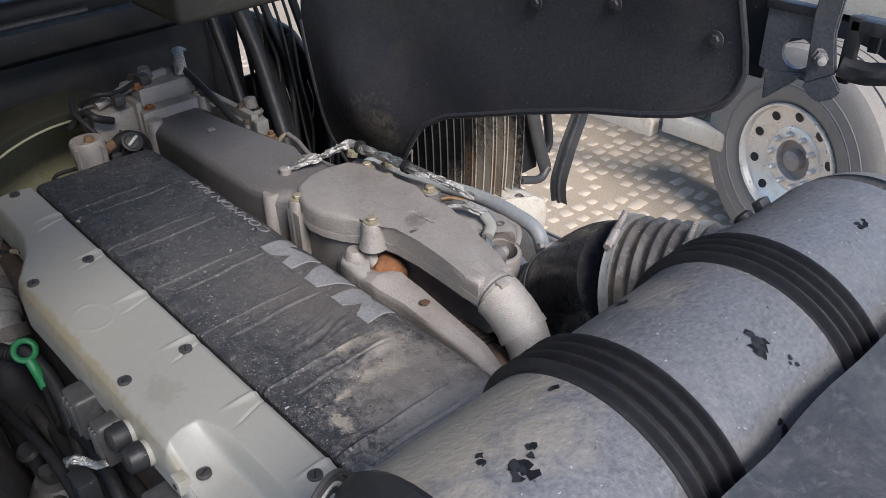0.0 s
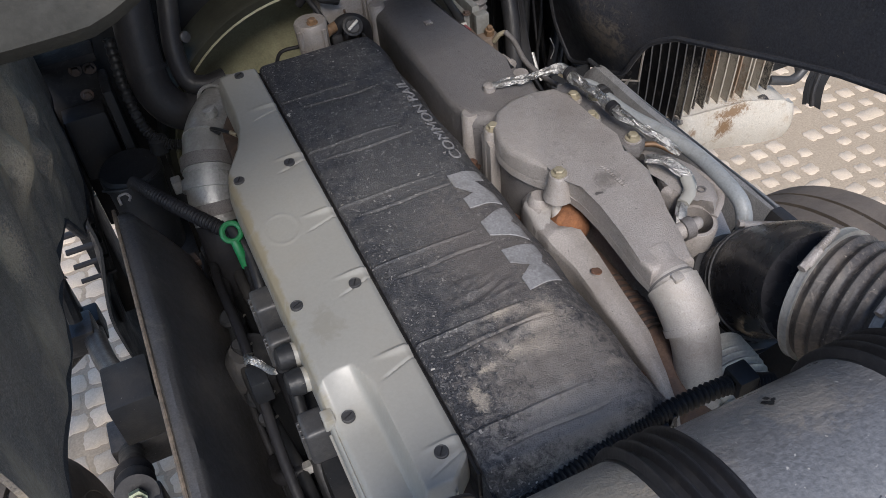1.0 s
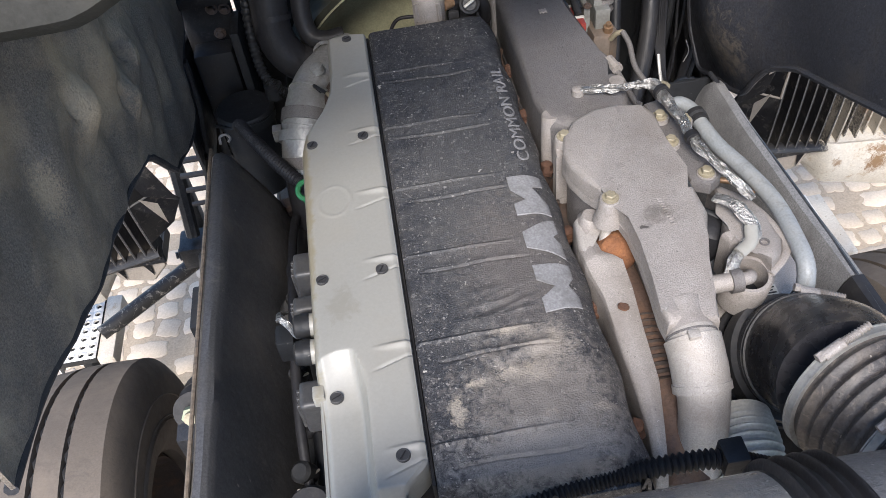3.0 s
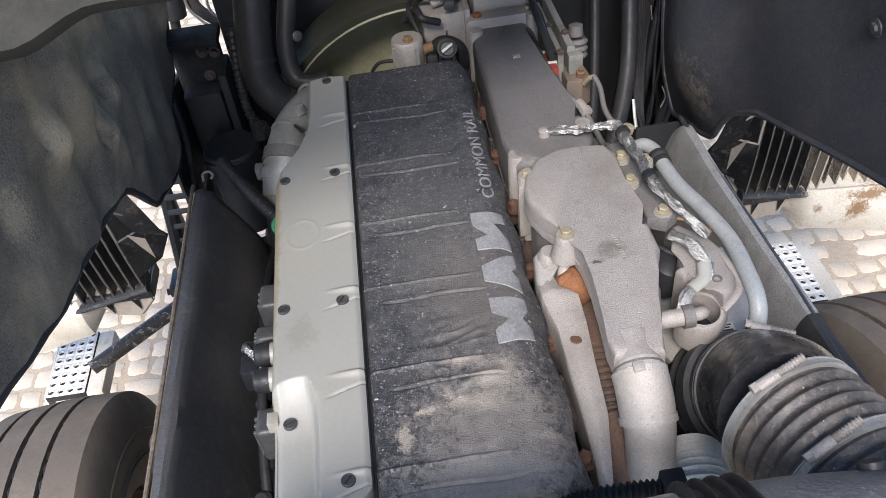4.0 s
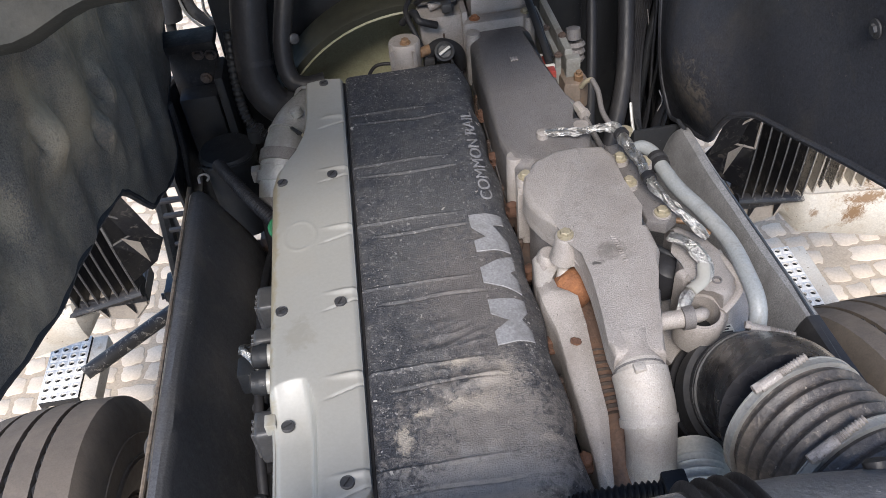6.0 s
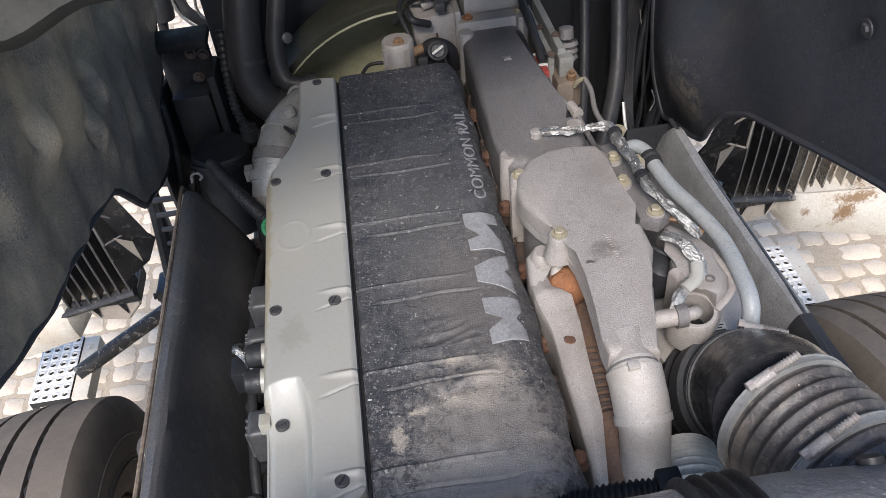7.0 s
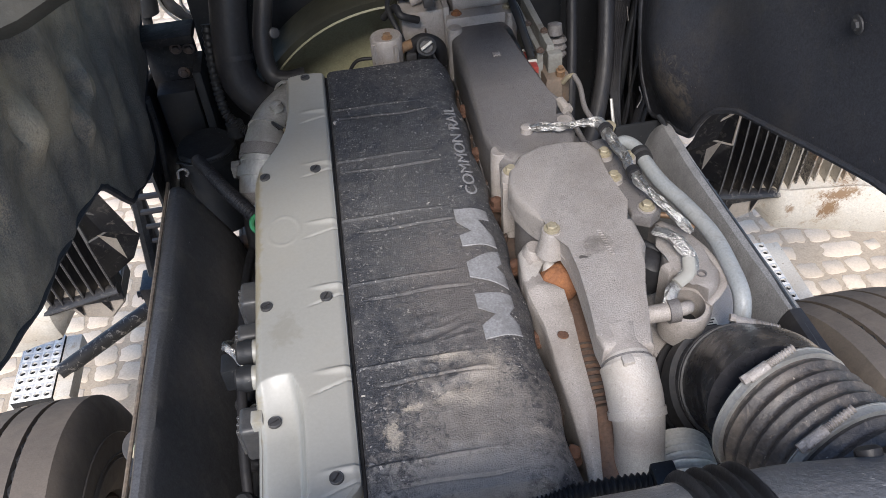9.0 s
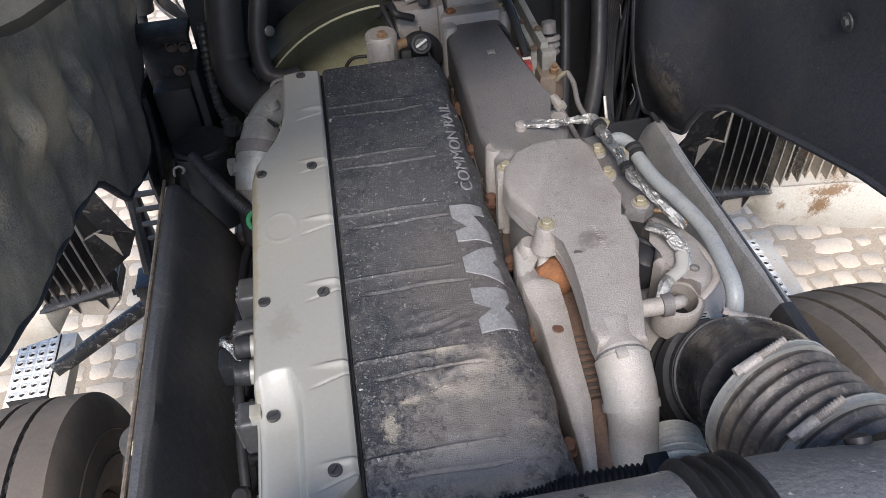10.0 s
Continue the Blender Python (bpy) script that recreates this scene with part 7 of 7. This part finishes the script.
# mounting bracket behind the right liner and the neighbour's wheel
mount = thing("cab_mount", "black steel cab mounting bracket with bolts", "bracket", at=(0.82, -0.1, 1.7))


def holed_plate(y0, y1, z0, z1, cy, cz, r, x0, x1):
    """Upright steel plate with one oval hole."""
    bm = bmesh.new()
    rows = []
    for x in (x0, x1):
        out, hole = [], []
        for k in range(24):
            a = 2 * math.pi * k / 24
            c, s_ = math.cos(a), math.sin(a)
            ty = (y1 - cy if c > 0 else cy - y0) / max(abs(c), 1e-6)
            tz = (z1 - cz if s_ > 0 else cz - z0) / max(abs(s_), 1e-6)
            f = min(ty, tz)
            out.append(bm.verts.new((x, cy + c * f, cz + s_ * f)))
            hole.append(bm.verts.new((x, cy + c * r, cz + s_ * r * 0.95)))
        rows.append((out, hole))
    for k in range(24):
        n_ = (k + 1) % 24
        for out, hole in rows:
            bm.faces.new((out[k], out[n_], hole[n_], hole[k]))
        bm.faces.new((rows[0][1][k], rows[0][1][n_], rows[1][1][n_], rows[1][1][k]))
        bm.faces.new((rows[0][0][k], rows[0][0][n_], rows[1][0][n_], rows[1][0][k]))
    return bm


def cut_plate(outline, x0, x1, bev=0.002):
    """Flat steel plate cut to an outline of (y, z) corners, from x0 to x1."""
    bm = bmesh.new()
    a = [bm.verts.new((x0, y, z)) for y, z in outline]
    b = [bm.verts.new((x1, y, z)) for y, z in outline]
    bm.faces.new(a)
    bm.faces.new(list(reversed(b)))
    for k in range(len(a)):
        n_ = (k + 1) % len(a)
        bm.faces.new((a[k], b[k], b[n_], a[n_]))
    bmesh.ops.recalc_face_normals(bm, faces=bm.faces[:])
    bmesh.ops.bevel(bm, geom=bm.edges[:], offset=bev, segments=2, affect='EDGES')
    return bm


M_BRACKET = mat("worn_black_bracket_paint", (0.075, 0.078, 0.085), 0.4, stain=(0.10, 0.097, 0.09), stain_scale=12, stain_amt=0.7, fine=(0.20, 0.19, 0.17), fine_amt=0.35, fine_scale=50, grain=200, grain_amt=0.3, bump=0.3)
part("inner_plate", holed_plate(-0.112, -0.031, 1.735, 1.830, -0.086, 1.772, 0.024, 0.800, 0.808), M_BRACKET, mount)
part("top_tie", rbox(0.795, 0.815, -0.13, -0.028, 1.828, 1.842, 0.003), M_FRAME, mount)
part("inner_foot", cut_plate([(-0.046, 1.736), (-0.105, 1.748), (-0.090, 1.730), (-0.049, 1.692)], 0.792, 0.800), M_BRACKET, mount)
part("outer_plate", cut_plate([(-0.109, 1.735), (-0.103, 1.835), (-0.110, 1.95), (-0.145, 1.95), (-0.138, 1.815), (-0.150, 1.760)], 0.788, 0.796), M_BRACKET, mount)
part("outer_foot", cut_plate([(-0.109, 1.736), (-0.150, 1.761), (-0.166, 1.742), (-0.158, 1.728), (-0.137, 1.717), (-0.124, 1.722)], 0.780, 0.788), M_BRACKET, mount, "bent foot with chipped paint")
part("back_plate", rbox(0.812, 0.82, -0.034, 0.06, 1.715, 2.0, 0.003), M_BLACK, mount)
part("chipped_edge", sweep([(0.806, -0.104, 1.90), (0.800, -0.104, 1.83), (0.796, -0.1085, 1.736)], 0.0016, 8, 2), M_EDGE, mount, "bare steel edge")
nut = part("nut", lathe([(0, 0.0125), (0.003, 0.0125), (0.004, 0.010), (0.015, 0.010), (0.016, 0.0065)], (0.789, -0.124, 1.781), (-0.85, -0.5, 0.05), 6), M_CAST_D, mount, "dull steel nut")
part("stud", lathe([(0.0, 0.006), (0.030, 0.006), (0.032, 0.0)], (0.789, -0.124, 1.781), (-0.85, -0.5, 0.05), 14), M_CAST, nut)
part("rear_post", rbox(0.80, 0.815, -0.165, -0.146, 1.745, 1.84, 0.003), M_BLACK, mount)
part("strap", rbox(0.80, 0.83, -0.30, -0.148, 1.818, 1.838, 0.004), M_FRAME, mount)
part("brace", rbox(0.82, 0.83, -0.186, -0.172, 1.79, 1.82, 0.002), M_BLACK, mount)
part("arm", sweep([(0.80, -0.150, 1.770), (0.81, -0.185, 1.765), (0.83, -0.24, 1.772), (0.86, -0.30, 1.78)], 0.015, 12, 5, wob=0.3), M_RUBBER, mount)
part("rod", sweep([(0.765, 0.020, 1.70), (0.775, 0.026, 1.75), (0.78, 0.030, 1.79)], 0.0025, 8, 3), M_STEEL, mount)

wheel_n = truck_wheel((3.06, 0.765, 0.49), (-1, 0.0, 0), "neighbouring truck wheel with a polished ten-hole rim", w=0.30, ro=0.50, ri=0.262, rubber=M_TYRE_N)
WX = 3.06


def rim_disc():
    """Dished solid disc; black discs laid on it stand for ten hand holes."""
    bm = bmesh.new()
    prof = [(0.135, 0.266), (0.150, 0.262), (0.146, 0.252), (0.120, 0.246), (0.112, 0.236), (0.100, 0.180), (0.088, 0.150), (0.092, 0.142), (0.092, 0.092), (0.060, 0.088)]
    return lathe(prof, (WX, 0.765, 0.49), (-1, 0, 0), 60, bm)


M_RIM = mat("polished_rim", (0.72, 0.70, 0.66), 0.35, metal=0.55, stain=(0.35, 0.28, 0.20), stain_scale=14, stain_amt=0.35, bump=0.05)
rim_n = part("rim", rim_disc(), M_RIM, wheel_n)
part("hub_cap", lathe([(0.062, 0.092), (0.066, 0.050), (0.100, 0.045), (0.106, 0.035), (0.106, 0)], (WX, 0.765, 0.49), (-1, 0, 0), 30), M_CAST, wheel_n)
for k in range(10):
    a = 2 * math.pi * (k + 0.5) / 10
    c, s = math.cos(a), math.sin(a)
    # Black disc on the solid rim, for the dark inside a hand hole.
    part("hand_hole", lathe([(0, 0.021), (0.0015, 0.021), (0.0015, 0)], (WX - 0.1075, 0.765 + 0.208 * c, 0.49 + 0.208 * s), (-0.98, -0.2 * c, -0.2 * s), 16), M_BLACK, rim_n, "black disc for the dark of a hand hole")
    a = 2 * math.pi * k / 10
    c, s = math.cos(a), math.sin(a)
    part("wheel_nut", lathe([(0, 0.0135), (0.022, 0.013), (0.030, 0.008), (0.032, 0)], (WX - 0.091, 0.765 + 0.118 * c, 0.49 + 0.118 * s), (-1, 0, 0), 12), M_RIM, wheel_n)
wheel_n.matrix_basis = wheel_n.matrix_basis @ Matrix.Rotation(radians(-17), 4, 'Z')
ntruck = thing("neighbour_truck", "white parked truck beside the yard lane", "truck", at=(4.2, 1.0, 0.55))
part("body", rbox(3.35, 5.4, -0.3, 3.6, 1.02, 1.7, 0.06), M_WHITE, ntruck)
part("side_skirt", rbox(3.02, 3.10, 1.56, 2.10, 0.33, 0.43, 0.01), M_WHITE, ntruck)
part("side_skirt", rbox(3.02, 3.10, 1.14, 1.50, 0.38, 0.48, 0.02), M_WHITE, ntruck)
part("chassis", rbox(3.45, 5.2, -1.2, 3.6, 0.5, 0.98, 0.03), M_BLACK, ntruck)

# ---------------------------------------------------------------- paving stones
def paver_mesh(seed, w, l):
    r = random.Random(seed)
    bm = bmesh.new()
    n = 20
    rings = []
    radii = [1 + r.uniform(-0.13, 0.07) for _ in range(n)]
    for sc, z in ((1.06, -0.02), (1.0, 0.002), (0.90, 0.005)):
        ring = []
        for k in range(n):
            a = 2 * math.pi * k / n
            c, s = math.cos(a), math.sin(a)
            f = 1 / (abs(c) ** 7 + abs(s) ** 7) ** (1 / 7)
            ring.append(bm.verts.new((c * f * w / 2 * sc * radii[k], s * f * l / 2 * sc * radii[k], z + r.uniform(-0.001, 0.001))))
        rings.append(ring)
    for a, b in zip(rings, rings[1:]):
        for k in range(n):
            bm.faces.new((a[k], a[(k + 1) % n], b[(k + 1) % n], b[k]))
    bm.faces.new(rings[-1])
    me = bpy.data.meshes.new("paver")
    bm.to_mesh(me)
    bm.free()
    for p in me.polygons:
        p.use_smooth = True
    me.materials.append(M_PAVER)
    return me


PITCH_X, PITCH_Y = 0.095, 0.091
stones = [paver_mesh(k, 0.084, 0.080) for k in range(14)] + [paver_mesh(50 + k, 0.150, 0.080) for k in range(4)]
rng = random.Random(21)
near, far = [], []
for j in range(-14, 64):
    x = -3.0 + rng.uniform(-0.015, 0.015)
    while x < 5.2:
        y = -0.6 + j * PITCH_Y + rng.uniform(-0.007, 0.007) - 0.05 * (x - 1.5)
        big = rng.random() < 0.06
        k = 14 + rng.randrange(4) if big else rng.randrange(14)
        step = PITCH_X * (1.7 if big else 1.0)
        # farther out in the lane more of each stone lies under blown sand
        worn = 1.0 - 0.13 * ease(1.7, 2.3, x) - (0.24 * rng.random() if x > 1.9 else 0.0)
        spot = (x + (step - PITCH_X) / 2, y, k, rng.uniform(-0.12, 0.12), rng.uniform(0.92, 1.08) * worn)
        x += step * rng.uniform(0.97, 1.03)
        if -0.45 < spot[0] < 0.75 and y < 1.5:
            continue
        if rng.random() < (0.14 if x > 1.9 else 0.04):
            continue
        close = (1.15 < spot[0] < 2.15 and 0.75 < y < 1.95) or (-1.35 < spot[0] < -0.55 and 0.7 < y < 1.75)
        (near if close else far).append(spot)
for x, y, k, a, s in near[:300]:
    ob = new("paver", stones[k])
    ob.parent = ground
    ob.matrix_basis = Matrix.Translation((x, y, ground_height(x, y) - 0.002)) @ Matrix.Rotation(a, 4, 'Z') @ Matrix.Diagonal((s, s, 1, 1))
verts, faces = [], []
for x, y, k, a, s in far + near[300:]:
    base = len(verts)
    m = Matrix.Translation((x, y, ground_height(x, y) - 0.002)) @ Matrix.Rotation(a, 4, 'Z') @ Matrix.Diagonal((s, s, 1, 1))
    verts += [tuple(m @ v.co) for v in stones[k].vertices]
    faces += [tuple(base + q for q in p.vertices) for p in stones[k].polygons]
me = bpy.data.meshes.new("paving_field")
me.from_pydata(verts, [], faces)
for p in me.polygons:
    p.use_smooth = True
me.materials.append(M_PAVER)
field = tagged(new("paving_field", me), kind="stuff")
field.parent = ground
